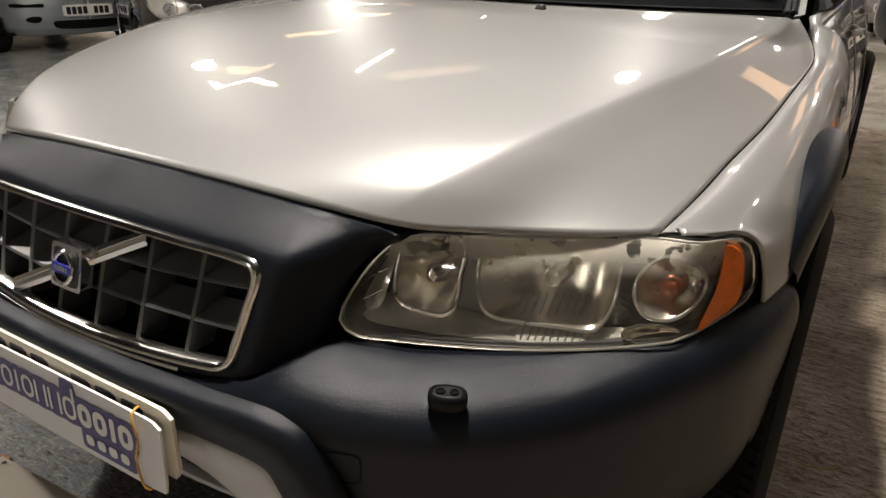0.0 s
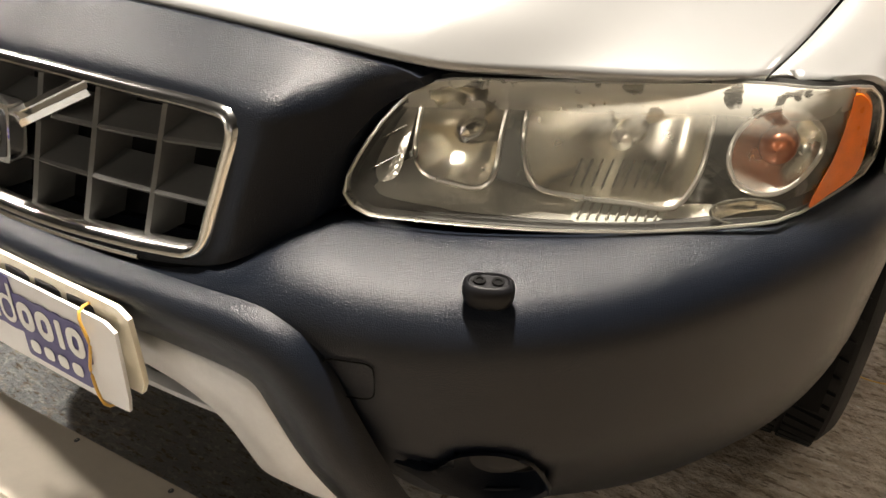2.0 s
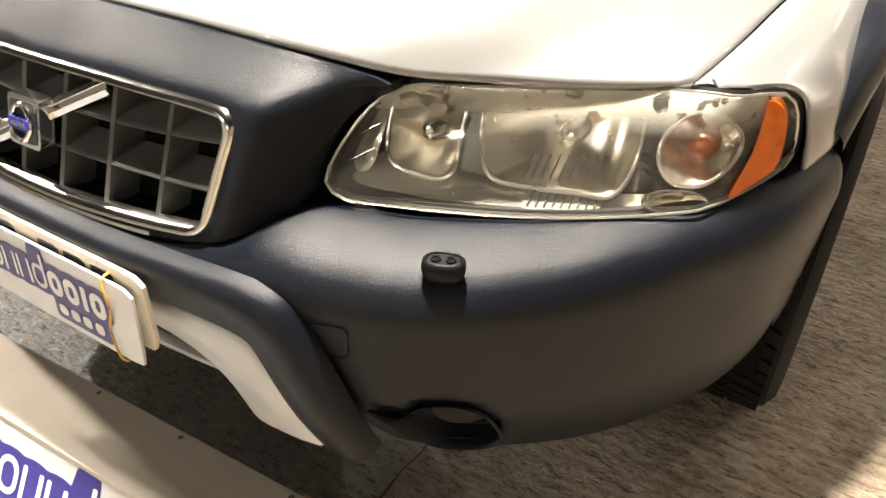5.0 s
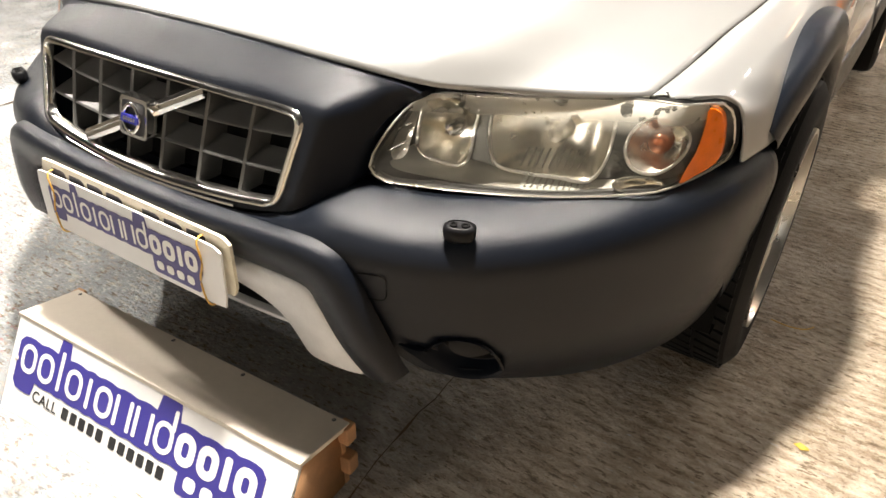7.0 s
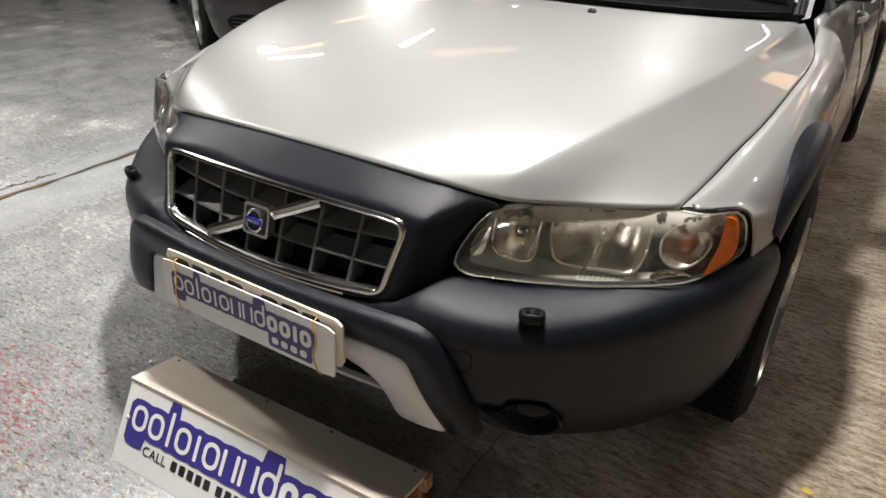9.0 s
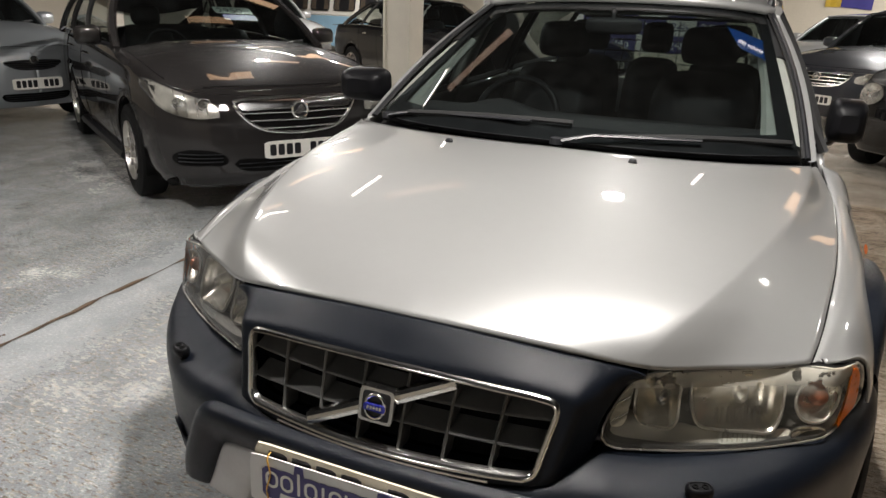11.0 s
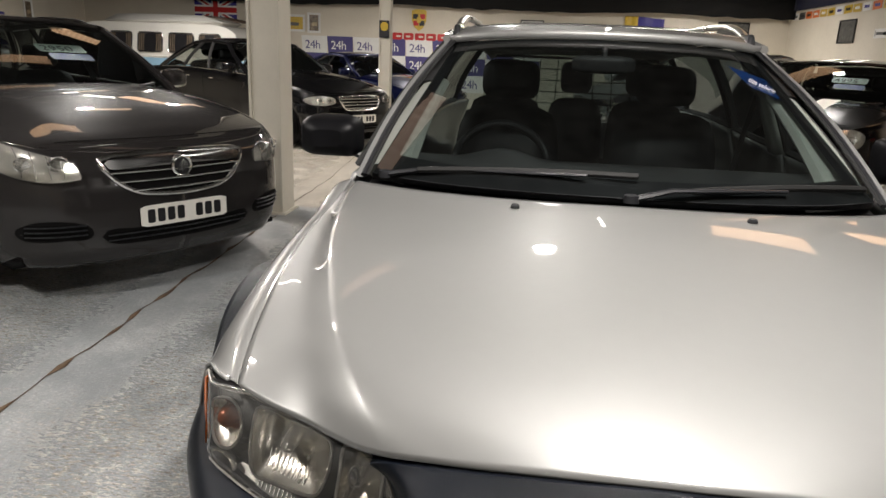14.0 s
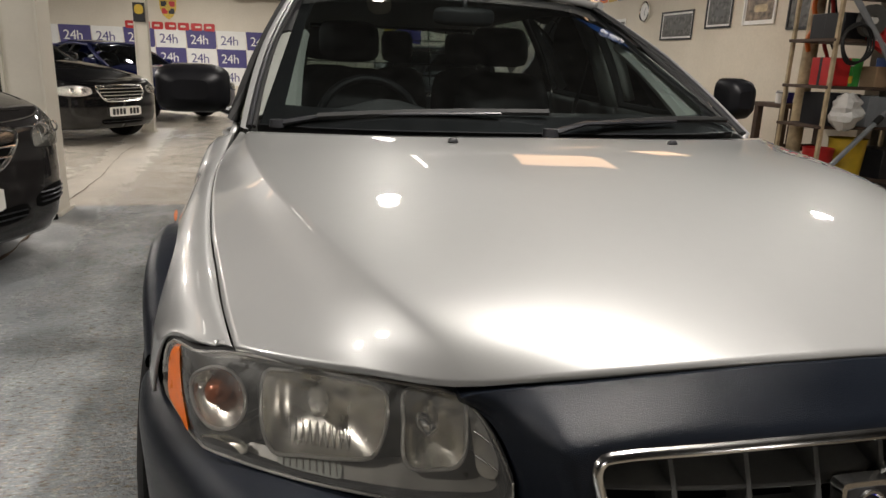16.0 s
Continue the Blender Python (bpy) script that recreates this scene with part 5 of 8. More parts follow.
stk = part(sheet("screen_sticker", lambda u, v: screen_at(0.980 - 0.125 * u * (1 - 0.25 * v), 0.86 - 0.17 * v - 0.10 * (1 - u)) + np.array((0, 0.006, -0.004)), np.linspace(0, 1, 8), np.linspace(0, 1, 6), M_STICK), sc, "blue corner sticker with white words")
pa, pb = screen_at(0.882, 0.745), screen_at(0.968, 0.64)
dx = Vector(pb) - Vector(pa)
rot = Matrix((dx.normalized(), Vector((0, 1, 0)), dx.normalized().cross(Vector((0, 1, 0))))).transposed().to_4x4()
part(words("sticker_text", "this vehicle", 0.023, Matrix.Translation(Vector(pa) + Vector((0, -0.02, -0.005))) @ rot, M_PRINTW, 0.0005), sc, "white words on the sticker")

scut = part(sheet("scuttle", lambda u, v: at_row(REAR, abs(u)) * np.array((1 if u >= 0 else -1, 1, 1)) * (1 - v) * 1.0 + v * (at_row(SB, 0.5 + 0.5 * u) + np.array((0, 0.05, -0.012))) + np.array((0, 0.002, -0.020 - 0.022 * math.sin(math.pi * v))), np.linspace(-1, 1, 41), np.linspace(0, 1, 6), M_SMOOTH, solid=0.006), car, "black plastic scuttle panel below the windscreen")


def wiper(p0, p1, tip, parent):
    w = part(tube("wiper", [p0, np.array(p0) * 0.75 + np.array(p1) * 0.25 + np.array((0, 0, 0.018)), p1], [0.016, 0.012, 0.008], M_SMOOTH, 8, False, 0.6), parent, "black windscreen wiper with flat arm")
    part(lathe("pivot_cap", [(0, 0.001), (0, 0.020), (-0.02, 0.022)], M_SMOOTH, 16, "z", (p0[0], p0[1], p0[2] + 0.012)), w)
    a, b = np.array(tip[0]), np.array(tip[1])
    part(tube("wiper_blade", [a + (b - a) * k + np.array((0, 0, 0.006 * math.sin(math.pi * k))) for k in np.linspace(0, 1, 10)], 0.008, M_RUBBER, 6, False, 1.3), w, "rubber wiper blade")
    return w


def on_screen(u, v, up=0.018):
    p = screen_at(u, v)
    return (p[0], p[1] - up * 0.75, p[2] + up * 0.65)


wiper((-0.70, 1.405, 1.002), on_screen(0.44, 0.075), (on_screen(0.12, 0.035), on_screen(0.53, 0.085)), car)
wiper((0.02, 1.215, 1.005), on_screen(0.79, 0.045), (on_screen(0.62, 0.030), on_screen(0.975, 0.050)), car)

# roof skin and screen pillars
ROOFZ = pchip([2.2, 2.5, 3.0, 3.6, 4.2, 4.45], [1.446, 1.484, 1.502, 1.494, 1.460, 1.43])
ROOFW = pchip([2.2, 2.6, 3.4, 4.2, 4.45], [0.612, 0.622, 0.622, 0.602, 0.59])


def roof_at(u, v):
    y0 = at_row(ST, 0.5 + 0.5 * u)[1] - 0.004
    y = y0 + (4.45 - y0) * v
    w = ROOFW(y)
    z = ROOFZ(y) - 0.034 * abs(u) ** 2.4 - 0.022 * max(0, abs(u) - 0.9) * 10
    e = sstep(1 - v / 0.05)
    return (u * w, y, z * (1 - e) + (at_row(ST, 0.5 + 0.5 * u)[2] + 0.004) * e)


roof = part(sheet("roof", roof_at, np.linspace(-1, 1, 41), np.linspace(0, 1, 40), M_SILVER, solid=0.03, flip=True), car, "silver roof panel")
part(sheet("headlining", lambda u, v: tuple(np.array(roof_at(u * 0.96, 0.02 + v * 0.97)) - np.array((0, 0, 0.042))), np.linspace(-1, 1, 21), np.linspace(0, 1, 12), M_PALETRIM, solid=0.004), roof, "pale cloth headlining")
for sx in (1, -1):
    b, t = np.array((sx * 0.787, 1.44, 0.985)), np.array((sx * 0.622, 2.31, 1.415))
    pil = []
    for k in np.linspace(0, 1, 16):
        p = b + (t - b) * k + np.array((sx * 0.026, -0.02, 0.008)) * math.sin(math.pi * k)
        for a, r in ((200, 0.010), (240, 0.011), (290, 0.013), (340, 0.015), (20, 0.014), (70, 0.012), (130, 0.010)):
            pil.append(p + np.array((sx * r * math.cos(radians(a + 90 * 0)) * 0.95, r * math.sin(radians(a)) * 0.9, r * 0.3 * math.cos(radians(a)))))
    part(mesh_of("screen_pillar", pil, [(i * 7 + j, (i + 1) * 7 + j, (i + 1) * 7 + (j + 1) % 7, i * 7 + (j + 1) % 7) for i in range(15) for j in range(7)], M_SILVER, smooth=60, flip=sx > 0), car, "silver screen pillar")
    inner = [b + (t - b) * k + np.array((-sx * 0.074, 0.092, 0.0)) + np.array((sx * 0.022, -0.02, 0.008)) * math.sin(math.pi * k) for k in np.linspace(0, 0.62, 12)]
    part(tube("pillar_trim", inner, [0.078 - 0.030 * k for k in np.linspace(0, 1, 12)], M_PALETRIM, 10, False, 0.5), car, "pale grey inner pillar trim")
    upper = [b + (t - b) * k + np.array((-sx * 0.052, 0.07, 0.0)) + np.array((sx * 0.022, -0.02, 0.008)) * math.sin(math.pi * k) for k in np.linspace(0.60, 1.0, 8)]
    part(tube("upper_trim", upper, 0.040, M_CAB, 8, False, 0.5), car, "dark upper pillar trim")
    part(tube("pillar_strip", [b + (t - b) * k + np.array((-sx * 0.010, -0.004, 0.004)) + np.array((sx * 0.022, -0.02, 0.008)) * math.sin(math.pi * k) for k in np.linspace(0, 1, 16)], 0.009, M_SMOOTH, 8), car, "black strip beside the screen")
    part(tube("screen_seal", [b + (t - b) * k + np.array((-sx * 0.024, -0.010, 0.006)) + np.array((sx * 0.022, -0.02, 0.008)) * math.sin(math.pi * k) for k in np.linspace(0, 1, 16)], 0.006, M_RUBBER, 6), car)
    # roof rail
    rl = smooth_path([(sx * 0.60, 2.40, 1.445), (sx * 0.60, 2.50, 1.487), (sx * 0.598, 2.66, 1.522), (sx * 0.595, 2.9, 1.537), (sx * 0.592, 3.6, 1.536), (sx * 0.585, 4.1, 1.508), (sx * 0.58, 4.32, 1.45)], 50)
    rail = part(tube("roof_rail", rl, 0.019, M_ALLOY, 10, False, 0.75), car, "silver raised roof rail")
    for yy, zz in ((2.43, 1.445), (3.4, 1.462), (4.26, 1.43)):
        part(block("rail_foot", (0.034, 0.15, 0.07 if yy == 3.4 else 0.045), M_SMOOTH, pose(sx * 0.60, yy, zz), 0.01, 0.7), rail, "black rail foot")
    # doors and body side
    BELT = pchip([1.45, 2.0, 3.0, 4.0, 4.55], [0.985, 1.0, 1.025, 1.05, 1.05])
    BW = pchip([1.45, 2.2, 3.3, 4.2, 4.6], [0.825, 0.838, 0.838, 0.81, 0.74])

    def side_at(u, v, y0, y1):
        y = y0 + (y1 - y0) * v
        z = BELT(y) + (0.27 - BELT(y)) * u
        x = BW(y) + 0.100 * math.sin(min(1, u * 1.5) * math.pi / 2) - 0.03 * max(0, u - 0.75) / 0.25
        return (sx * x, y, z)

    for nm, y0, y1 in (("front_door", 1.482, 2.44), ("rear_door", 2.448, 3.28), ("rear_quarter", 3.288, 4.6)):
        d = part(sheet(nm, lambda u, v: side_at(u, v, y0, y1), np.linspace(0, 1, 24), np.linspace(0, 1, 16), M_SILVER, solid=0.02, flip=sx < 0), car, "silver door panel" if "door" in nm else "silver rear quarter panel")
        part(sheet("side_cladding", lambda u, v: tuple(np.array(side_at(0.62 + 0.3 * u, v, y0, y1)) + np.array((sx * 0.012 * math.sin(math.pi * u), 0, 0))), np.linspace(0, 1, 8), np.linspace(0.01, 0.99, 6), M_TRIM, solid=0.01, flip=sx < 0), d, "black lower cladding strip")
        if "door" in nm:
            part(tube("door_handle", [side_at(0.16, k, y0, y1) + np.array((sx * 0.028 * math.sin(math.pi * (k - 0.72) / 0.2), 0, 0)) for k in np.linspace(0.72, 0.92, 8)], 0.012, M_SILVER, 8), d, "silver door handle")
    # side glass and its frames
    def pane_at(u, v, y0, y1, y0t, y1t):
        yb, yt = y0 + (y1 - y0) * u, y0t + (y1t - y0t) * u
        p0, p1 = np.array((sx * BW(yb), yb, BELT(yb) + 0.005)), np.array((sx * (ROOFW(max(yt, 2.2)) + 0.012), yt, ROOFZ(max(yt, 2.2)) - 0.045))
        return p0 + (p1 - p0) * v + np.array((sx * 0.022, 0, 0)) * math.sin(math.pi * v)

    for nm, q in (("front_side_glass", (1.60, 2.42, 2.36, 2.44)), ("rear_side_glass", (2.50, 3.24, 2.50, 3.22)), ("load_side_glass", (3.34, 4.30, 3.32, 4.20))):
        g = part(sheet(nm, lambda u, v: pane_at(u, v, *q), np.linspace(0, 1, 10), np.linspace(0, 1, 8), M_TINT, out=(sx, 0, 0)), car, "side window glass")
        g.visible_shadow = False
        edge = [pane_at(0, k, *q) for k in np.linspace(0, 1, 6)] + [pane_at(k, 1, *q) for k in np.linspace(0.2, 1, 5)] + [pane_at(1, k, *q) for k in np.linspace(0.8, 0, 5)] + [pane_at(k, 0, *q) for k in np.linspace(0.8, 0.2, 4)]
        part(tube("glass_frame", edge, 0.018, M_RUBBER, 6, True), g, "black window surround")
    part(sheet("middle_pillar", lambda u, v: pane_at(0.5, v, 2.40 + 0.12 * u, 2.40 + 0.12 * u, 2.43 + 0.08 * u, 2.43 + 0.08 * u) + np.array((-sx * 0.03, 0, 0)), (0, 1), np.linspace(0, 1, 6), M_PALETRIM, solid=0.03), car, "pale inner middle pillar")
    part(tube("roof_edge", [pane_at(k, 1, 2.36, 4.4, 2.30, 4.42) + np.array((0, 0, 0.012)) for k in np.linspace(0, 1, 12)], 0.022, M_SILVER, 8), car)
    # mirror
    mir = part(mesh_of("door_mirror", *(lambda rows, k: ([p for r in rows for p in r], grid(len(rows), k) + [(i * k, (i + 1) * k, (i + 1) * k + k - 1, i * k + k - 1)[::-1] for i in range(len(rows) - 1)] + [tuple(range(k))[::-1], tuple((len(rows) - 1) * k + j for j in range(k))]))(
        [[(sx * ((0.888 if sx > 0 else 0.945) + (0.60 if sx > 0 else 1.12) * w * px), 1.66 + dy, (1.088 if sx > 0 else 1.078) + (0.95 if sx > 0 else 0.92) * h * pz) for px, pz in rounded(2.0, 2.0, 0.5, 5)] for dy, w, h in ((-0.058, 0.045, 0.030), (-0.048, 0.074, 0.052), (-0.025, 0.088, 0.068), (0.02, 0.094, 0.076), (0.05, 0.094, 0.076))], 20), M_POD, smooth=60, flip=sx > 0), car, "black plastic door mirror")
    part(tube("mirror_arm", [(sx * 0.815, 1.70, 1.005), (sx * 0.85, 1.69, 1.015), (sx * (0.875 if sx > 0 else 0.90), 1.68, 1.04)], [0.03, 0.024, 0.02], M_SMOOTH, 8, False, 0.6), mir, "black mirror arm")
    part(disc_panel("mirror_glass", rounded(0.09 if sx > 0 else 0.17, 0.12, 0.035, 5, 0.888 if sx > 0 else 0.945, 1.09), lambda x, z: 1.712, M_CHROME, 40, 2, sx), mir)

# tail of the car
part(sheet("tailgate", lambda u, v: (u * (0.60 + 0.17 * sstep(v)), 4.45 + 0.24 * v - 0.07 * u * u, 1.42 - 1.02 * v), np.linspace(-1, 1, 17), (0.48, 0.6, 0.8, 1.0), M_SILVER, solid=0.03), car, "silver tailgate")
rg = part(sheet("rear_glass", lambda u, v: (u * (0.56 + 0.07 * v), 4.46 + 0.11 * v - 0.07 * u * u, 1.41 - 0.44 * v), np.linspace(-1, 1, 17), np.linspace(0, 1, 6), M_TINT, out=(0, 1, 0)), car, "rear window glass")
rg.visible_shadow = False
part(block("rear_bumper", (1.78, 0.22, 0.42), M_TRIM, pose(0, 4.66, 0.25), 0.05), car, "black rear bumper")
part(sheet("floor_pan", lambda u, v: (u * 0.78, 0.75 + 3.9 * v, 0.30), (-1, 1), (0, 1), M_DARK, solid=0.03), car, "dark underside")

# cabin
cab = part(sheet("dashboard", lambda u, v: (u * (0.755 - 0.03 * v), 1.30 + 0.17 * u * u + (0.56 - 0.17 * u * u) * v, 0.972 + 0.032 * math.sin(v * 2.4) - 0.05 * max(0, v - 0.8) * 5 * (v - 0.8) * 5 + 0.035 * sstep(1 - abs(u + 0.48) / 0.24) * sstep((v - 0.45) / 0.3)), np.linspace(-1, 1, 33), np.linspace(0, 1, 18), M_CAB, solid=0.02, flip=True), car, "dark soft dashboard")
part(sheet("dash_front", lambda u, v: (u * 0.72, 1.86 + 0.05 * v, 0.93 - 0.5 * v), np.linspace(-1, 1, 9), np.linspace(0, 1, 4), M_CAB, solid=0.02), cab)
part(block("cowl_wall", (1.44, 0.03, 0.66), M_DARK, pose(0, 1.42, 0.29), 0), car)
sw = part(tube("steering_wheel", [(-0.37 + 0.188 * math.cos(t), 2.02 + 0.075 * math.sin(t), 0.942 + 0.168 * math.sin(t)) for t in np.linspace(0, 2 * math.pi, 41)[:-1]], 0.0155, M_LEATHER, 10, True), car, "black leather steering wheel")
part(lathe("wheel_hub", [(-0.03, 0.02), (-0.03, 0.07), (0.01, 0.075), (0.02, 0.05), (0.02, 0.001)], M_CAB, 24, "y", (-0.37, 2.0, 0.935)), sw)
for a in (200, 340, 270):
    t = radians(a)
    part(tube("wheel_spoke", [(-0.37 + 0.05 * math.cos(t), 2.0 + 0.02 * math.sin(t), 0.935 + 0.05 * math.sin(t)), (-0.37 + 0.185 * math.cos(t), 2.02 + 0.07 * math.sin(t), 0.942 + 0.165 * math.sin(t))], 0.017, M_CAB, 8, False, 0.5), sw)


def cushion(name, w, d, h, m, mat, bulge=0.03):
    """A padded block: rounded in every direction."""
    v, n = [], 9
    for i in range(n):
        for j in range(n):
            a, b = i / (n - 1) * 2 - 1, j / (n - 1) * 2 - 1
            e = (1 - abs(a) ** 6) * (1 - abs(b) ** 6)
            v.append((a * (1 - 0.16 * b**4) * w / 2, -d / 2 * e**0.35 - bulge * (1 - a * a) * (1 - b * b), h / 2 + b * (1 - 0.12 * a**4) * h / 2))
    k = len(v)
    v += [(x, -y, z) for x, y, z in v]
    f = grid(n, n)
    f += [tuple(k + q for q in g[::-1]) for g in f]
    o = mesh_of(name, v, f, mat, smooth=70)
    o.matrix_basis = m
    return o


for x, y, w in ((-0.37, 2.62, 0.50), (0.37, 2.62, 0.50), (-0.42, 3.50, 0.46), (0.0, 3.52, 0.34), (0.42, 3.50, 0.46)):
    s = part(cushion("seat_back", w, 0.15, 0.66, pose(x, y, 0.50, -14), M_LEATHER), car, "black leather seat back")
    hr = part(cushion("headrest", w * 0.56, 0.11, 0.19, pose(0, 0.015, 0.69), M_LEATHER, 0.02), s, "black leather headrest")
    part(cushion("seat_base", w, 0.52, 0.16, pose(0, -0.36, -0.13, 10), M_LEATHER, 0.01), s, "black leather seat base")
rv = part(cushion("rear_mirror", 0.24, 0.035, 0.07, pose(0.0, 2.14, 1.315, 10), M_CAB, 0.005), car, "black inside mirror")
part(tube("mirror_stalk", [(0, 0, 0.06), (0, 0.01, 0.10)], 0.012, M_CAB, 6), rv)
gd = part(tube("load_guard", [(-0.55, 3.86, 1.05), (-0.50, 3.88, 1.37), (0.50, 3.88, 1.37), (0.55, 3.86, 1.05)], 0.010, M_RUBBER, 6), car, "black wire load guard behind the seats")
for k in range(9):
    x = -0.44 + 0.11 * k
    part(tube("guard_wire", [(x * 1.08, 3.865, 1.03), (x, 3.88, 1.37)], 0.0035, M_RUBBER, 5), gd)
for z in (1.09, 1.16, 1.23, 1.30):
    part(tube("guard_wire", [(-0.53, 3.87, z), (0.53, 3.87, z)], 0.0035, M_RUBBER, 5), gd)
part(tube("seat_belt", [(0.70, 2.50, 1.28), (0.66, 2.54, 1.0), (0.62, 2.58, 0.7)], 0.024, M_CAB, 6, False, 0.15), car)

# ---- the sign box before the bumper ----
sign = thing("sign_box", "white wooden sign box with navy lettering shapes on the floor", "sign", at=(0.035, -0.02, 0))
sign.rotation_euler = (0, 0, radians(3.0))
LEN = 0.79
front = [(-0.185, 0.0), (-0.075, 0.190)]
fb = Matrix.Translation((0, 0, 0))
fd = Vector((0, 0.110, 0.190)).normalized()


def slab(name, a, b, mat, length, thick, label=""):
    """A board between two lines that run along x, given as (y, z)."""
    a, b = Vector((0, *a)), Vector((0, *b))
    d = (b - a).normalized()
    n = Vector((0, d.z, -d.y)) * thick
    h = length / 2
    v = [(s * h, *(p + q).yz) for s in (-1, 1) for p, q in ((a, Vector()), (b, Vector()), (b, n), (a, n))]
    f = [(0, 1, 2, 3), (7, 6, 5, 4), (0, 4, 5, 1), (1, 5, 6, 2), (2, 6, 7, 3), (3, 7, 4, 0)]
    return part(mesh_of(name, v, f, mat, bevel=0.0015), sign, label)


slab("front_board", (-0.185, 0.0), (-0.075, 0.190), M_BOARD, LEN, 0.009, "white printed front board")
slab("top_board", (-0.080, 0.1905), (0.058, 0.168), M_BEIGE, LEN + 0.004, 0.010, "beige painted top board")
slab("back_board", (0.052, 0.160), (0.060, 0.0), M_WOOD, LEN - 0.02, 0.012)
for s in (-1, 1):
    v = [(s * (LEN / 2 - 0.012), -0.165, 0.0), (s * (LEN / 2 - 0.012), -0.070, 0.178), (s * (LEN / 2 - 0.012), 0.046, 0.158), (s * (LEN / 2 - 0.012), 0.046, 0.0)]
    part(mesh_of("end_board", v, [(0, 1, 2, 3) if s < 0 else (3, 2, 1, 0)], M_WOOD, solid=0.012), sign, "bare wooden end board")
    for zz in (0.045, 0.125):
        part(block("end_block", (0.028, 0.028, 0.042), M_WOOD, pose(s * (LEN / 2 - 0.004), 0.052, zz), 0.003), sign, "bare wooden corner block")
for x in (-0.37, -0.06, 0.14, 0.37):
    part(lathe("screw", [(0, 0.0045), (0.0012, 0.003), (0.0014, 0.001)], M_SLAT, 10, "z", (x, 0.045, 0.172)), sign)
tilt = math.degrees(math.atan2(0.110, 0.190))
fm = pose(0, -0.130, 0.095, -tilt)
lettering_shapes(sign, fm @ pose(-0.018, -0.0006, 0.026), 0.69, 0.082, M_NAVY, M_PRINTW)
part(words("call_word", "CALL", 0.034, fm @ pose(-0.300, -0.001, -0.058), M_INK, 0.0004, 1.05), sign, "black printed word")
for k in range(11):
    x = -0.190 + 0.0275 * k + (0.012 if k > 4 else 0)
    part(flat_shape("number_bar", rounded(0.019, 0.025, 0.003, 3, x, -0.046), fm @ pose(0, -0.0004, 0), M_INK, 0.0006), sign)
part(flat_shape("print_strip", rounded(0.20, 0.060, 0.01, 3, 0.24, -0.034), fm @ pose(0, -0.0004, 0), M_NAVY, 0.0006), sign)
for k in range(4):
    part(flat_shape("print_stem", rounded(0.030, 0.028, 0.01, 4, 0.175 + 0.044 * k, -0.036), fm @ pose(0, -0.0014, 0), M_PRINTW, 0.0003), sign)
part(lathe("hole_cap", [(0.0, 0.007), (-0.002, 0.005), (-0.003, 0.001)], M_BEIGE, 14, "y", (0, 0, 0)), sign).matrix_basis = fm @ pose(-0.375, -0.0005, 0.01)


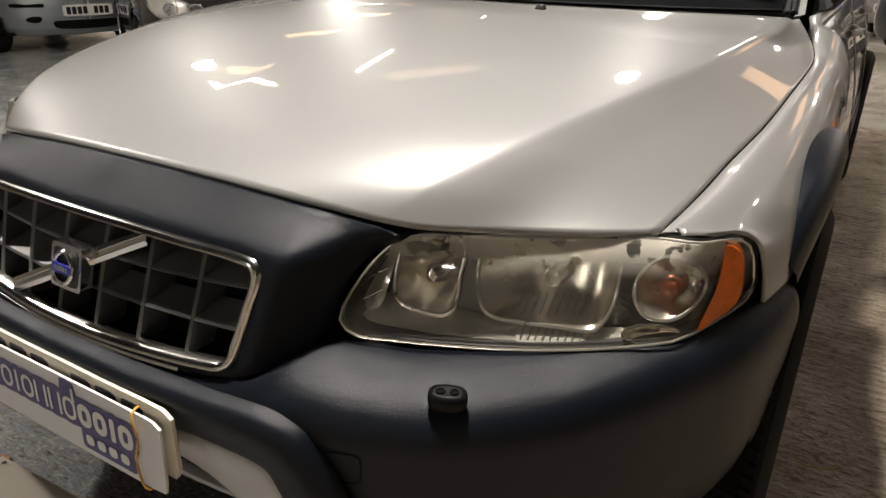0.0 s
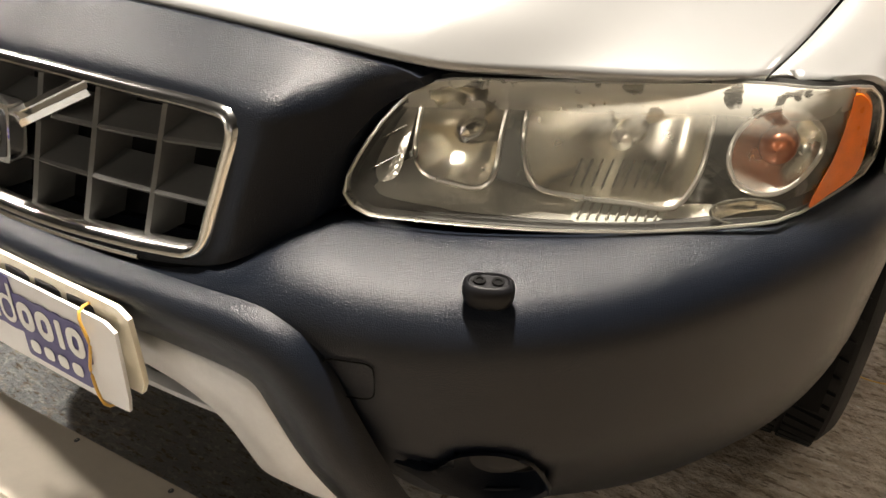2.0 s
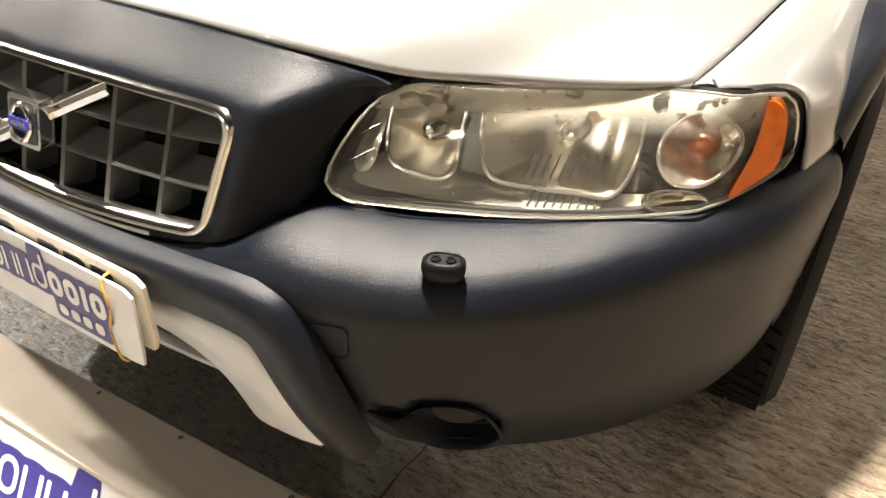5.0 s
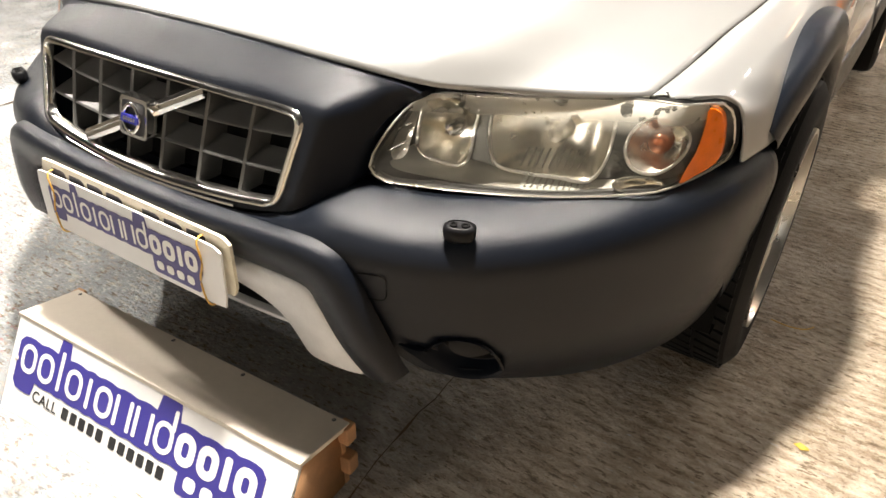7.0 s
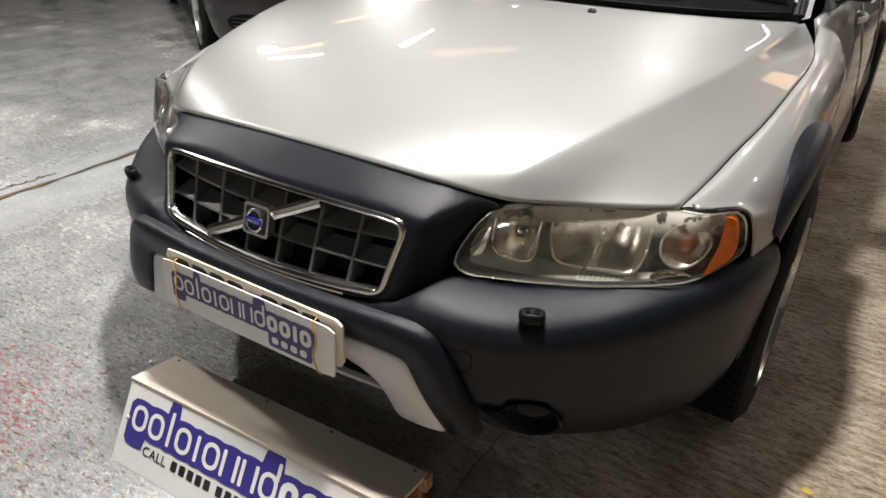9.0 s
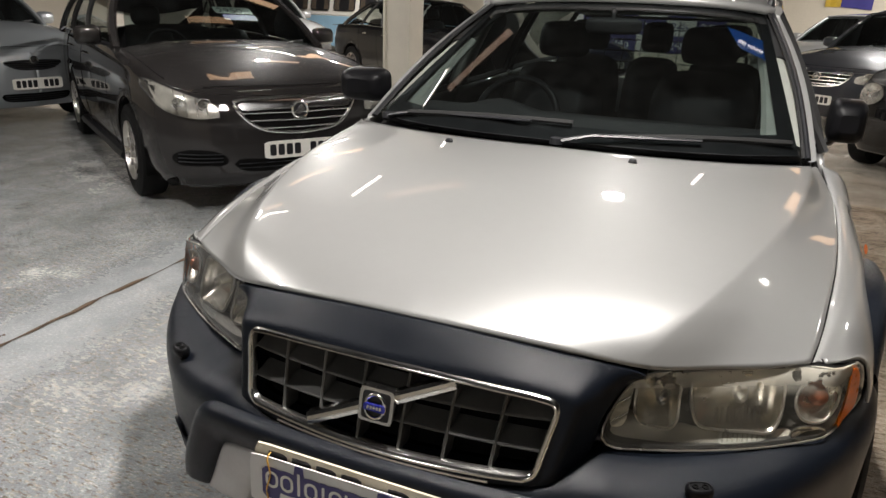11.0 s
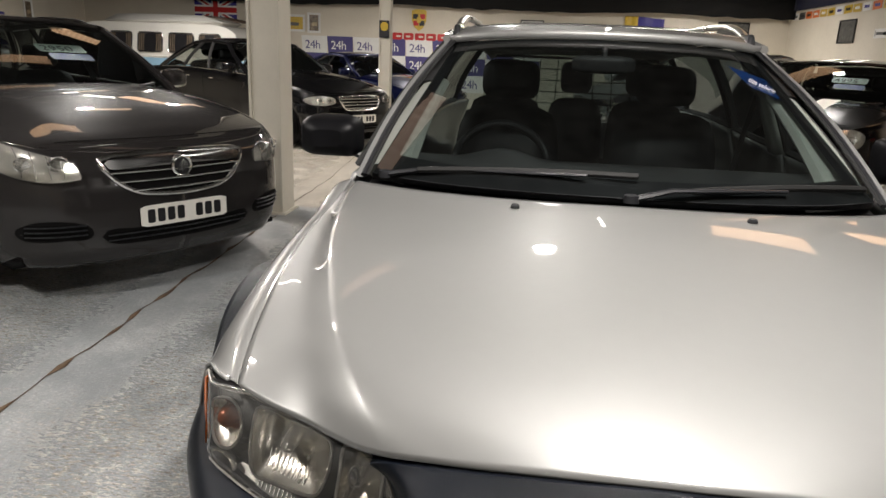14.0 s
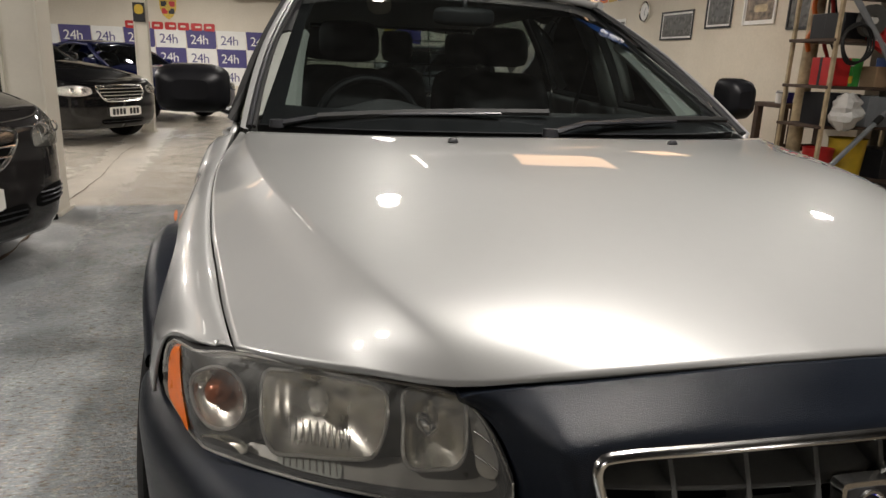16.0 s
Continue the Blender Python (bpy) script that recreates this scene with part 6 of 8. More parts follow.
# ---- the other cars ----
def showroom_car(label, paint_, m, L=4.6, W=1.80, H=1.46, wb=2.7, over=0.92, nose=0.70, cowl=0.98, belt=0.98, tail=1.0, screen=1.42, roof0=2.12, roof1=3.7, rear=4.35,
                 wheel_r=0.33, bow=0.26, lamp=None, grill=None, intake=(), plate_z=0.45, badge_r=0.05, badge_z=None, chrome=True, rails=False, spokes=5, stripes=None,
                 price="", rail_mat=None, slats=4, plate=True, top_bar=None):
    """A parked car: its front stands at y = 0 and looks along -y, and m places it. lamp and grill are half outlines in x, z."""
    root = thing("parked_car", label, "car", "parked cars")
    w = W / 2
    zb = pchip([0, 0.25, screen, roof1, L - 0.25, L], [nose, nose + 0.06, cowl - 0.03, belt + 0.02, tail - 0.02, tail - 0.06])
    half = smooth_path([(0, 0), (w * 0.45, 0.045 * bow / 0.26), (w * 0.75, bow * 0.5), (w * 0.92, bow * 1.25), (w * 0.985, over * 0.75), (w, over + 0.4), (w, L * 0.55), (w * 0.985, L - 0.8), (w * 0.90, L - 0.22), (w * 0.6, L - 0.03), (0, L)], 120)
    levels = [(0.0, 0.075, 0.02), (0.12, 0.030, 0.0), (0.30, 0.006, 0.0), (0.5, 0.0, 0.0), (0.68, 0.006, 0.008), (0.82, 0.020, 0.02), (0.93, 0.045, 0.045), (1.0, 0.085, 0.085)]
    fine = []
    for a, b in zip(levels[:-1], levels[1:]):
        for k in np.linspace(0, 1, 5)[:-1]:
            fine.append(tuple(a[i] + (b[i] - a[i]) * k for i in range(3)))
    fine.append(levels[-1])
    nrm = []
    for i in range(len(half)):
        t = half[min(i + 1, len(half) - 1)] - half[max(i - 1, 0)]
        t /= np.linalg.norm(t)
        nrm.append(np.array((-t[1], t[0])))
    zs = 0.21

    def skin(i, lv):
        t, ins, _ = lv
        p = half[i] + nrm[i] * ins
        y = half[i][1]
        return (max(p[0], 0), p[1], zs + (zb(y) - zs) * t)

    arches = ((over, wheel_r + 0.055), (over + wb, wheel_r + 0.055))
    for sx in (1, -1):
        v = []
        for i in range(len(half)):
            for lv in fine:
                x, y, z = skin(i, lv)
                for ay, ar in arches:
                    d = math.hypot(y - ay, z - wheel_r)
                    if x > 0.6 * w and ar - 0.035 < d < ar + 0.03:
                        y, z = ay + (y - ay) * ar / d, wheel_r + (z - wheel_r) * ar / d
                v.append((sx * x, y, z))
        k = len(fine)
        fs = []
        for f in grid(len(half), k):
            pts = [v[q] for q in f]
            if any(all(abs(p[0]) > 0.6 * w and math.hypot(p[1] - ay, p[2] - wheel_r) < ar + 0.002 for p in pts) for ay, ar in arches):
                continue
            fs.append(f)
        part(mesh_of("body_side", v, fs, paint_, smooth=50, flip=sx < 0, solid=0.012), root)
        for ay, ar in arches:
            part(lathe("wheel_well", [(sx * (w - 0.35), 0.05), (sx * (w - 0.35), ar - 0.004), (sx * (w - 0.03), ar - 0.004)], M_DARK, 32, "x", (0, ay, wheel_r), floor=0.22), root)
            wheel(root, sx * (w - 0.105), ay, wheel_r, wheel_r, 0.20, sx, spokes, tread=False, n=36)
        part(tube("sill", [(sx * (w - 0.05), over + wheel_r + 0.06, 0.22), (sx * (w - 0.04), over + wb - wheel_r - 0.06, 0.22)], 0.05, M_SMOOTH, 8, False, 0.8), root)
    top = levels[-1]
    # bonnet, from the nose to the screen
    ring = [skin(i, top) for i in range(len(half)) if skin(i, top)[1] < screen + 0.16]

    def crown(x, y, xi):
        u = min(abs(x) / max(xi, 1e-4), 1)
        fade = sstep((y - 0.08) / 0.55)
        ridge = 0.005 * (sstep((u - 0.50) / 0.08) - sstep((u - 0.62) / 0.16)) * fade
        return 0.055 * fade * (1 - u**2.4) + 0.02 * sstep((y - 0.08) / 0.08) * (1 - u**4) + ridge

    hv = [(u * xi, yi, zi + crown(u * xi, yi, xi)) for xi, yi, zi in ring for u in np.linspace(-1, 1, 33)]
    hd = part(mesh_of("bonnet", hv, grid(len(ring), 33), paint_, smooth=60, out=(0, 0, 1)), root)

    yf = ring[0][1]

    def hood_z(x, y):
        xi, zi = float(np.interp(y, [q[1] for q in ring], [q[0] for q in ring])), float(np.interp(y, [q[1] for q in ring], [q[2] for q in ring]))
        return zi + crown(x, y, xi)

    part(tube("shut_line", [(x, yf + 0.10 + 0.10 * (x / w) ** 2, hood_z(x, yf + 0.10 + 0.10 * (x / w) ** 2) + 0.0005) for x in np.linspace(-0.62 * w, 0.62 * w, 31)], 0.0028, M_DARK, 4), hd)
    for s in (1, -1):
        part(tube("shut_line", [(s * x, y, hood_z(x, y) + 0.0005) for y, x in ((q[1], q[0] - 0.035) for q in ring if q[1] > 0.42 and q[1] < screen)], 0.0028, M_DARK, 4), hd)
    if stripes:
        for s in (1, -1):
            part(sheet("stripe", lambda u, v: (s * (0.09 + 0.17 * u), 0.16 + (screen - 0.2) * v, hood_z(0.09 + 0.17 * u, 0.16 + (screen - 0.2) * v) + 0.004), np.linspace(0, 1, 5), np.linspace(0, 1, 20), stripes, out=(0, 0, 1)), hd, "white bonnet stripe")
    # screen, roof and glass
    wr, wbelt = w * 0.70, w - 0.10
    roofz = pchip([roof0, (roof0 + roof1) / 2, roof1], [H - 0.035, H, H - 0.04])

    def scr(u, v):
        b = np.array((u * wbelt * 0.97, screen + 0.13 * u * u - 0.02, cowl - 0.02))
        t = np.array((u * wr, roof0 + 0.06 * u * u, H - 0.035 - 0.03 * u * u))
        return b + (t - b) * v + np.array((0, -0.03, 0.03)) * math.sin(math.pi * v)

    g = part(sheet("windscreen", scr, np.linspace(-0.97, 0.97, 21), np.linspace(0, 1, 10), M_SCREEN, out=(0, -1, 1)), root, "windscreen")
    g.visible_shadow = False

    def roof_(u, v):
        y0, y1 = roof0 + 0.06 * u * u, roof1 - 0.05 * u * u
        y = y0 + (y1 - y0) * v
        return (u * wr * 1.01, y, roofz(min(max(y, roof0), roof1)) - 0.035 * abs(u) ** 2.5)

    rf = part(sheet("roof", roof_, np.linspace(-1, 1, 21), np.linspace(0, 1, 14), paint_, solid=0.03, flip=True), root)
    if stripes:
        for s in (1, -1):
            part(sheet("stripe", lambda u, v: tuple(np.array(roof_(s * (0.12 + 0.22 * u), v)) + np.array((0, 0, 0.034))), np.linspace(0, 1, 4), np.linspace(0.0, 0.98, 10), stripes), rf, "white roof stripe")

    def back(u, v):
        b = np.array((u * wbelt * 0.93, rear, belt + 0.01))
        t = np.array((u * wr * 0.98, roof1 - 0.05 * u * u, H - 0.045 - 0.03 * u * u))
        return b + (t - b) * v

    rg_ = part(sheet("rear_window", back, np.linspace(-0.95, 0.95, 9), np.linspace(0, 1, 5), M_TINT, out=(0, 1, 0.3)), root)
    rg_.visible_shadow = False
    if rear < L - 0.1:
        part(sheet("boot_lid", lambda u, v: (u * (w - 0.10 - 0.02 * v), rear + (L - 0.08 - rear) * v, belt + 0.03 * (1 - u * u) + (tail - 0.03 - belt) * v), np.linspace(-1, 1, 11), np.linspace(0, 1, 5), paint_, solid=0.012, flip=False), root)
    for sx in (1, -1):
        def sidep(u, v):
            yb = screen + 0.16 + (rear - 0.02 - screen - 0.16) * u
            yt = roof0 + 0.06 + (roof1 - 0.06 - roof0 - 0.06) * u
            p0 = np.array((sx * (wbelt + 0.012), yb, zb(yb) - 0.005))
            p1 = np.array((sx * wr * 1.03, yt, roofz(min(max(yt, roof0), roof1)) - 0.05))
            return p0 + (p1 - p0) * v + np.array((sx * 0.03, 0, 0)) * math.sin(math.pi * v)

        sg = part(sheet("side_glass", sidep, np.linspace(0.03, 0.97, 14), np.linspace(0.04, 0.96, 6), M_TINT, out=(sx, 0, 0)), root)
        sg.visible_shadow = False
        for k in (0.0, 0.42, 0.72, 1.0):
            part(tube("pillar", [sidep(k, q) for q in np.linspace(0, 1, 7)], 0.035 if k in (0.0, 1.0) else 0.024, paint_ if k in (0.0, 1.0) else M_RUBBER, 6), root)
        part(tube("roof_edge", [sidep(k, 1.0) + np.array((0, 0, 0.014)) for k in np.linspace(0, 1, 10)], 0.026, paint_, 8), root)
        part(tube("waist_strip", [sidep(k, 0.0) + np.array((sx * 0.012, 0, 0)) for k in np.linspace(0, 1, 10)], 0.010, M_CHROME if chrome else M_RUBBER, 6), root)
        for k in (0.0, 0.435, 0.735):
            yq = screen + 0.2 + (rear - screen - 0.4) * k
            part(tube("door_gap", [(sx * (w + 0.0005 - ins), yq + 0.02 * q, zs + (zb(yq) - zs) * t) for q, (t, ins, _) in enumerate(levels)], 0.003, M_DARK, 4), root)
        for k in (0.40, 0.70):
            yq = screen + 0.2 + (rear - screen - 0.4) * k
            zq = zs + (zb(yq) - zs) * 0.84
            part(tube("door_handle", [(sx * (w - 0.02), yq - 0.10, zq), (sx * (w + 0.006), yq - 0.05, zq), (sx * (w - 0.02), yq, zq)], 0.010, M_CHROME if chrome else paint_, 6), root)
        mr = part(cushion("door_mirror", 0.20, 0.13, 0.145, pose(sx * (w + 0.06), screen + 0.42, zb(screen) + 0.02), paint_, 0.03), root)
        part(tube("mirror_arm", [(-sx * 0.05, 0.0, 0.03), (-sx * 0.15, 0.02, 0.0)], 0.02, M_SMOOTH, 6), mr)
        if rails:
            part(tube("roof_rail", [tuple(np.array(roof_(sx * 0.93, k)) + np.array((0, 0, 0.045 * min(1, k * 8, (1 - k) * 8)))) for k in np.linspace(0.02, 0.98, 20)], 0.015, rail_mat or M_CHROME, 8), root, "roof rail")

    # the face of the car
    ztop = nose + 0.10
    zgrid, xgrid = np.linspace(0.2, ztop, 70), np.linspace(0, w, 90)
    table = []
    for z in zgrid:
        xs_, ys_ = [], []
        for i in range(100):
            t = (z - zs) / (zb(half[i][1]) - zs)
            if t > 1.0:
                continue
            ins = float(np.interp(t, [q[0] for q in levels], [q[1] for q in levels]))
            p = half[i] + nrm[i] * ins
            if not xs_ or p[0] > xs_[-1] + 1e-4:
                xs_.append(p[0]), ys_.append(p[1])
        back_ = np.interp(xgrid, xs_, ys_) if xs_ else table[-1]
        table.append(back_)
    table = np.array(table)

    def face(x, z):
        """Depth of the body's front at a place seen from ahead."""
        k = min(max((z - 0.2) / (ztop - 0.2), 0), 1) * 69
        i = min(int(k), 68)
        return float(np.interp(abs(x), xgrid, table[i] * (1 - k + i) + table[i + 1] * (k - i)))

    for sx in (1, -1):
        if lamp:
            hl_ = part(disc_panel("headlamp", lamp, face, M_REFLECT, 56, 7, sx, off=-0.006, rim=0.02), root, "clear headlamp")
            lo_ = smooth_path(lamp, 120, True)
            for q in (0.2, 0.36, 0.52, 0.66):
                x = lo_[:, 0].min() + q * np.ptp(lo_[:, 0])
                zz = [p[1] for p in lo_ if abs(p[0] - x) < 0.012]
                if zz:
                    part(tube("flute", [(sx * x, face(x, z) - 0.011, z) for z in np.linspace(min(zz) + 0.012, max(zz) - 0.012, 4)], 0.003, M_CHROME, 5), hl_)
            cx, cz = np.array(lamp).mean(0)
            sp = np.ptp(np.array(lamp)[:, 0])
            for q, rr in ((-0.22, 0.045), (0.16, 0.040)):
                x = cx + q * sp
                part(tube("lamp_ring", [(sx * (x + rr * math.cos(t)), face(x, cz) - 0.012, cz + rr * 0.8 * math.sin(t)) for t in np.linspace(0, 2 * math.pi, 17)[:-1]], 0.006, M_CHROME, 6, True), hl_)
                part(disc_panel("lamp_bulb", [(x + rr * 0.7 * math.cos(t), cz + rr * 0.55 * math.sin(t)) for t in np.linspace(0, 2 * math.pi, 13)[:-1]], face, M_BEZEL if q < 0 else M_CHROME, 16, 2, sx, off=-0.009), hl_)
            part(disc_panel("lens", lamp, face, M_CLEAR, 56, 7, sx, off=-0.020, lift=0.008, rim=0.016), hl_)
            part(tube("lamp_seam", [(sx * x, face(x, z) - 0.001, z) for x, z in smooth_path(lamp, 40, True)], 0.005, M_RUBBER, 5, True), hl_)
    if grill:
        gl = both(grill)
        gg = part(disc_panel("grille", gl, face, M_DARK, 64, 4, off=-0.006, rim=0.02), root, "dark grille with bright bars" if chrome else "dark grille")
        zmin, zmax = min(z for _, z in gl), max(z for _, z in gl)
        pts = smooth_path(gl, 160, True)
        for k in range(slats):
            z = zmin + (zmax - zmin) * (k + 0.75) / (slats + (1.6 if top_bar else 0.5))
            xm = max((abs(x) for x, q in pts if abs(q - z) < 0.012), default=0.2) * 0.97
            part(tube("grille_bar", [(x, face(x, z) - 0.013, z) for x in np.linspace(-xm, xm, 17)], (0.0085 if top_bar else 0.0115) if chrome else 0.007, M_CHROME if chrome else M_SMOOTH, 8, False, 0.8), gg)
        if top_bar:
            o = [(x, z) for x, z in top_bar]
            part(disc_panel("top_bar", both(o), face, M_DULLCHROME, 48, 3, off=-0.016, lift=0.004, rim=0.012), gg, "wide dark chrome upper bar")
        part(tube("grille_frame", [(x, face(x, z) - 0.006, z) for x, z in pts[::2]], 0.014 if chrome else 0.006, M_CHROME if chrome else M_SMOOTH, 8, True), gg)
        if badge_r:
            bz_ = badge_z or (zmin + zmax) / 2 + 0.02
            bd = part(lathe("badge", [(0.02, badge_r), (-0.008, badge_r), (-0.014, badge_r * 0.86), (-0.008, badge_r * 0.74)], M_CHROME, 28, "y", (0, face(0, bz_) - 0.012, bz_)), gg, "round chrome badge")
            part(lathe("badge_field", [(-0.006, badge_r * 0.75), (-0.008, 0.001)], M_SMOOTH, 24, "y", (0, face(0, bz_) - 0.012, bz_)), bd)
            part(flat_shape("badge_mark", [(-badge_r * 0.6, -badge_r * 0.3), (0, -badge_r * 0.5), (badge_r * 0.6, badge_r * 0.1), (badge_r * 0.1, badge_r * 0.6), (-badge_r * 0.3, badge_r * 0.1)], pose(0, face(0, bz_) - 0.021, bz_), M_CHROME, 0.004), bd)
    for o, bars in intake:
        outs = [(o, 1), (o, -1)] if min(x for x, _ in o) > 0.05 else [(both(o), 1)]
        for q, sx in outs:
            it = part(disc_panel("lower_intake", q, face, M_DARK, 40, 3, sx, off=-0.004, rim=0.02), root, "black lower intake")
            x0, x1 = min(x for x, _ in q), max(x for x, _ in q)
            z0, z1 = min(z for _, z in q), max(z for _, z in q)
            for k in range(bars):
                z = z0 + (z1 - z0) * (k + 1) / (bars + 1)
                part(tube("intake_bar", [(sx * x, face(x, z) - 0.007, z) for x in np.linspace(x0 + 0.03, x1 - 0.03, 9)], 0.007, M_SMOOTH, 6, False, 0.5), it)
    if plate:
        pl = part(disc_panel("number_plate", rounded(0.52, 0.111, 0.008, 4, 0, plate_z), lambda x, z: face(0.12, plate_z) - 0.016, M_PLATE, 40, 2, rim=0.012), root, "white number plate with plain dark bars")
        for k in range(7):
            x = -0.205 + 0.058 * k + (0.055 if k > 3 else 0)
            part(disc_panel("plate_bar", rounded(0.042, 0.074, 0.003, 3, x, plate_z), lambda x, z: face(0.12, plate_z) - 0.0172, M_INK, 16, 1), pl)
    # cabin
    part(sheet("dashboard", lambda u, v: (u * (w - 0.16), screen + 0.02 + 0.12 * u * u + 0.42 * v, cowl - 0.05 + 0.02 * math.sin(3 * v)), np.linspace(-1, 1, 9), np.linspace(0, 1, 5), M_CAB, solid=0.02), root)
    part(sheet("floor_pan", lambda u, v: (u * (w - 0.12), 0.3 + (L - 0.6) * v, 0.24), (-1, 1), (0, 1), M_DARK, solid=0.03), root)
    part(tube("steering_wheel", [(-0.36 + 0.18 * math.cos(t), screen + 0.56 + 0.06 * math.sin(t), cowl - 0.06 + 0.16 * math.sin(t)) for t in np.linspace(0, 2 * math.pi, 25)[:-1]], 0.014, M_LEATHER, 6, True), root)
    for x, y in ((-0.36, screen + 1.15), (0.36, screen + 1.15), (0.0, screen + 2.0)):
        sb = part(cushion("seat_back", 0.48 if y < screen + 1.5 else 1.1, 0.15, 0.66, pose(x, y, 0.48, -14), M_LEATHER), root)
        if y < screen + 1.5:
            part(cushion("headrest", 0.26, 0.11, 0.18, pose(0, 0.01, 0.68), M_LEATHER, 0.02), sb)
    for x in (-0.32, 0.22):
        part(tube("wiper", [scr(x, 0.02) + np.array((0, -0.02, 0.01)), scr(x + 0.32, 0.05) + np.array((0, -0.015, 0.01)), scr(x + 0.62, 0.09) + np.array((0, -0.012, 0.01))], 0.010, M_SMOOTH, 6), root)
    if price:
        u0 = 0.30
        c = scr(u0, 0.62)
        a, b = Vector(scr(u0 - 0.2, 0.70)), Vector(scr(u0 + 0.2, 0.70))
        up = (Vector(scr(u0, 0.85)) - Vector(scr(u0, 0.55))).normalized()
        xd = (b - a).normalized()
        nn = xd.cross(up).normalized()
        rt = Matrix((xd, up.cross(xd).normalized() * 1.0, up)).transposed().to_4x4()
        mm = Matrix.Translation(Vector(c) + Vector((0, 0.10, -0.03))) @ rt
        part(flat_shape("price_card", rounded(0.34, 0.12, 0.02, 4, 0, 0), mm, M_PRICE, 0.001), root, "white price card in the windscreen, colour dimmed as behind glass")
        part(flat_shape("price_panel", rounded(0.30, 0.10, 0.02, 4, 0.02, -0.13), mm, M_NAVY, 0.001), root, "dark blue offer card")
        part(words("price_text", price, 0.115, mm @ pose(-0.145, -0.002, -0.042), M_INK, 0.001), root, "black price figures")
    root.matrix_world = m
    return root


LAMP_A = [(0.460, 0.722), (0.463, 0.672), (0.472, 0.660), (0.62, 0.645), (0.76, 0.662), (0.835, 0.70), (0.866, 0.755), (0.873, 0.82), (0.860, 0.860), (0.845, 0.862), (0.70, 0.812), (0.57, 0.768), (0.475, 0.732)]
LAMP_D = [(0.532, 0.742), (0.526, 0.715), (0.522, 0.688), (0.525, 0.681), (0.535, 0.679), (0.66, 0.672), (0.77, 0.690), (0.838, 0.735), (0.866, 0.795), (0.873, 0.850), (0.862, 0.880), (0.845, 0.884), (0.74, 0.838), (0.62, 0.790), (0.545, 0.755)]
GRILL_D = [(0, 0.790), (0.2, 0.787), (0.37, 0.779), (0.425, 0.764), (0.40, 0.71), (0.335, 0.64), (0.25, 0.592), (0.12, 0.572), (0, 0.567)]
GRILL_A = [(0, 0.775), (0.2, 0.772), (0.36, 0.764), (0.405, 0.750), (0.38, 0.70), (0.32, 0.64), (0.24, 0.605), (0.12, 0.592), (0, 0.588)]
showroom_car("dark grey metallic estate car with chrome grille, parked at an angle", M_GREY, pose(-2.16, 2.945, 0, 0, 0, 57.2), L=4.9, W=1.86, H=1.51, wb=2.737, over=0.97, nose=0.80, cowl=1.03, belt=1.03, tail=1.03,
             screen=1.38, roof0=2.20, roof1=4.30, rear=4.72, wheel_r=0.335, bow=0.27, lamp=LAMP_D, grill=GRILL_D, intake=(([(0.50, 0.37), (0.62, 0.365), (0.78, 0.375), (0.80, 0.42), (0.74, 0.465), (0.56, 0.455), (0.49, 0.41)], 3), ([(0, 0.395), (0.25, 0.395), (0.42, 0.40), (0.45, 0.37), (0.40, 0.325), (0.2, 0.31), (0, 0.31)], 2)),
             plate_z=0.455, badge_r=0.062, badge_z=0.712, price="2950", rails=True, spokes=7, slats=3, top_bar=[(0, 0.779), (0.2, 0.776), (0.36, 0.768), (0.408, 0.757), (0.385, 0.722), (0.36, 0.716), (0.2, 0.719), (0, 0.722)])
LAMP_B = [(0.42, 0.70), (0.50, 0.63), (0.62, 0.62), (0.70, 0.68), (0.715, 0.78), (0.66, 0.84), (0.55, 0.80)]
GRILL_B = [(0, 0.70), (0.2, 0.695), (0.30, 0.68), (0.24, 0.64), (0.15, 0.61), (0, 0.605)]
showroom_car("small pale silver-blue hatchback with black mesh grille", M_PALE, pose(-6.45, 4.30, 0, 0, 0, 79), L=3.75, W=1.695, H=1.53, wb=2.46, over=0.74, nose=0.78, cowl=1.02, belt=1.0, tail=1.0, screen=1.02, roof0=1.75, roof1=3.2, rear=3.6,
             wheel_r=0.30, bow=0.30, lamp=LAMP_B, grill=GRILL_B, intake=(([(0, 0.36), (0.25, 0.36), (0.36, 0.35), (0.33, 0.29), (0.15, 0.27), (0, 0.27)], 3), ([(0.46, 0.40), (0.56, 0.405), (0.60, 0.375), (0.54, 0.345), (0.47, 0.355)], 0), ([(0.42, 0.505), (0.55, 0.50), (0.70, 0.505), (0.70, 0.53), (0.56, 0.53), (0.42, 0.53)], 0)),
             plate_z=0.46, badge_r=0.045, badge_z=0.70, chrome=False, spokes=8)
showroom_car("silver estate car with black roof rails", M_SILVER, pose(-7.75, 11.15, 0, 0, 0, 58), L=4.6, H=1.5, nose=0.74, cowl=1.0, belt=1.0, roof1=4.0, rear=4.45, lamp=LAMP_A, grill=GRILL_A, rails=True, rail_mat=M_SMOOTH, plate_z=0.42)
LAMP_C = [(0.460, 0.705), (0.465, 0.655), (0.475, 0.645), (0.62, 0.615), (0.77, 0.63), (0.805, 0.665), (0.80, 0.70), (0.74, 0.728), (0.60, 0.742), (0.47, 0.715)]
GRILL_C = [(0, 0.735), (0.25, 0.73), (0.38, 0.72), (0.36, 0.64), (0.30, 0.565), (0.15, 0.55), (0, 0.55)]
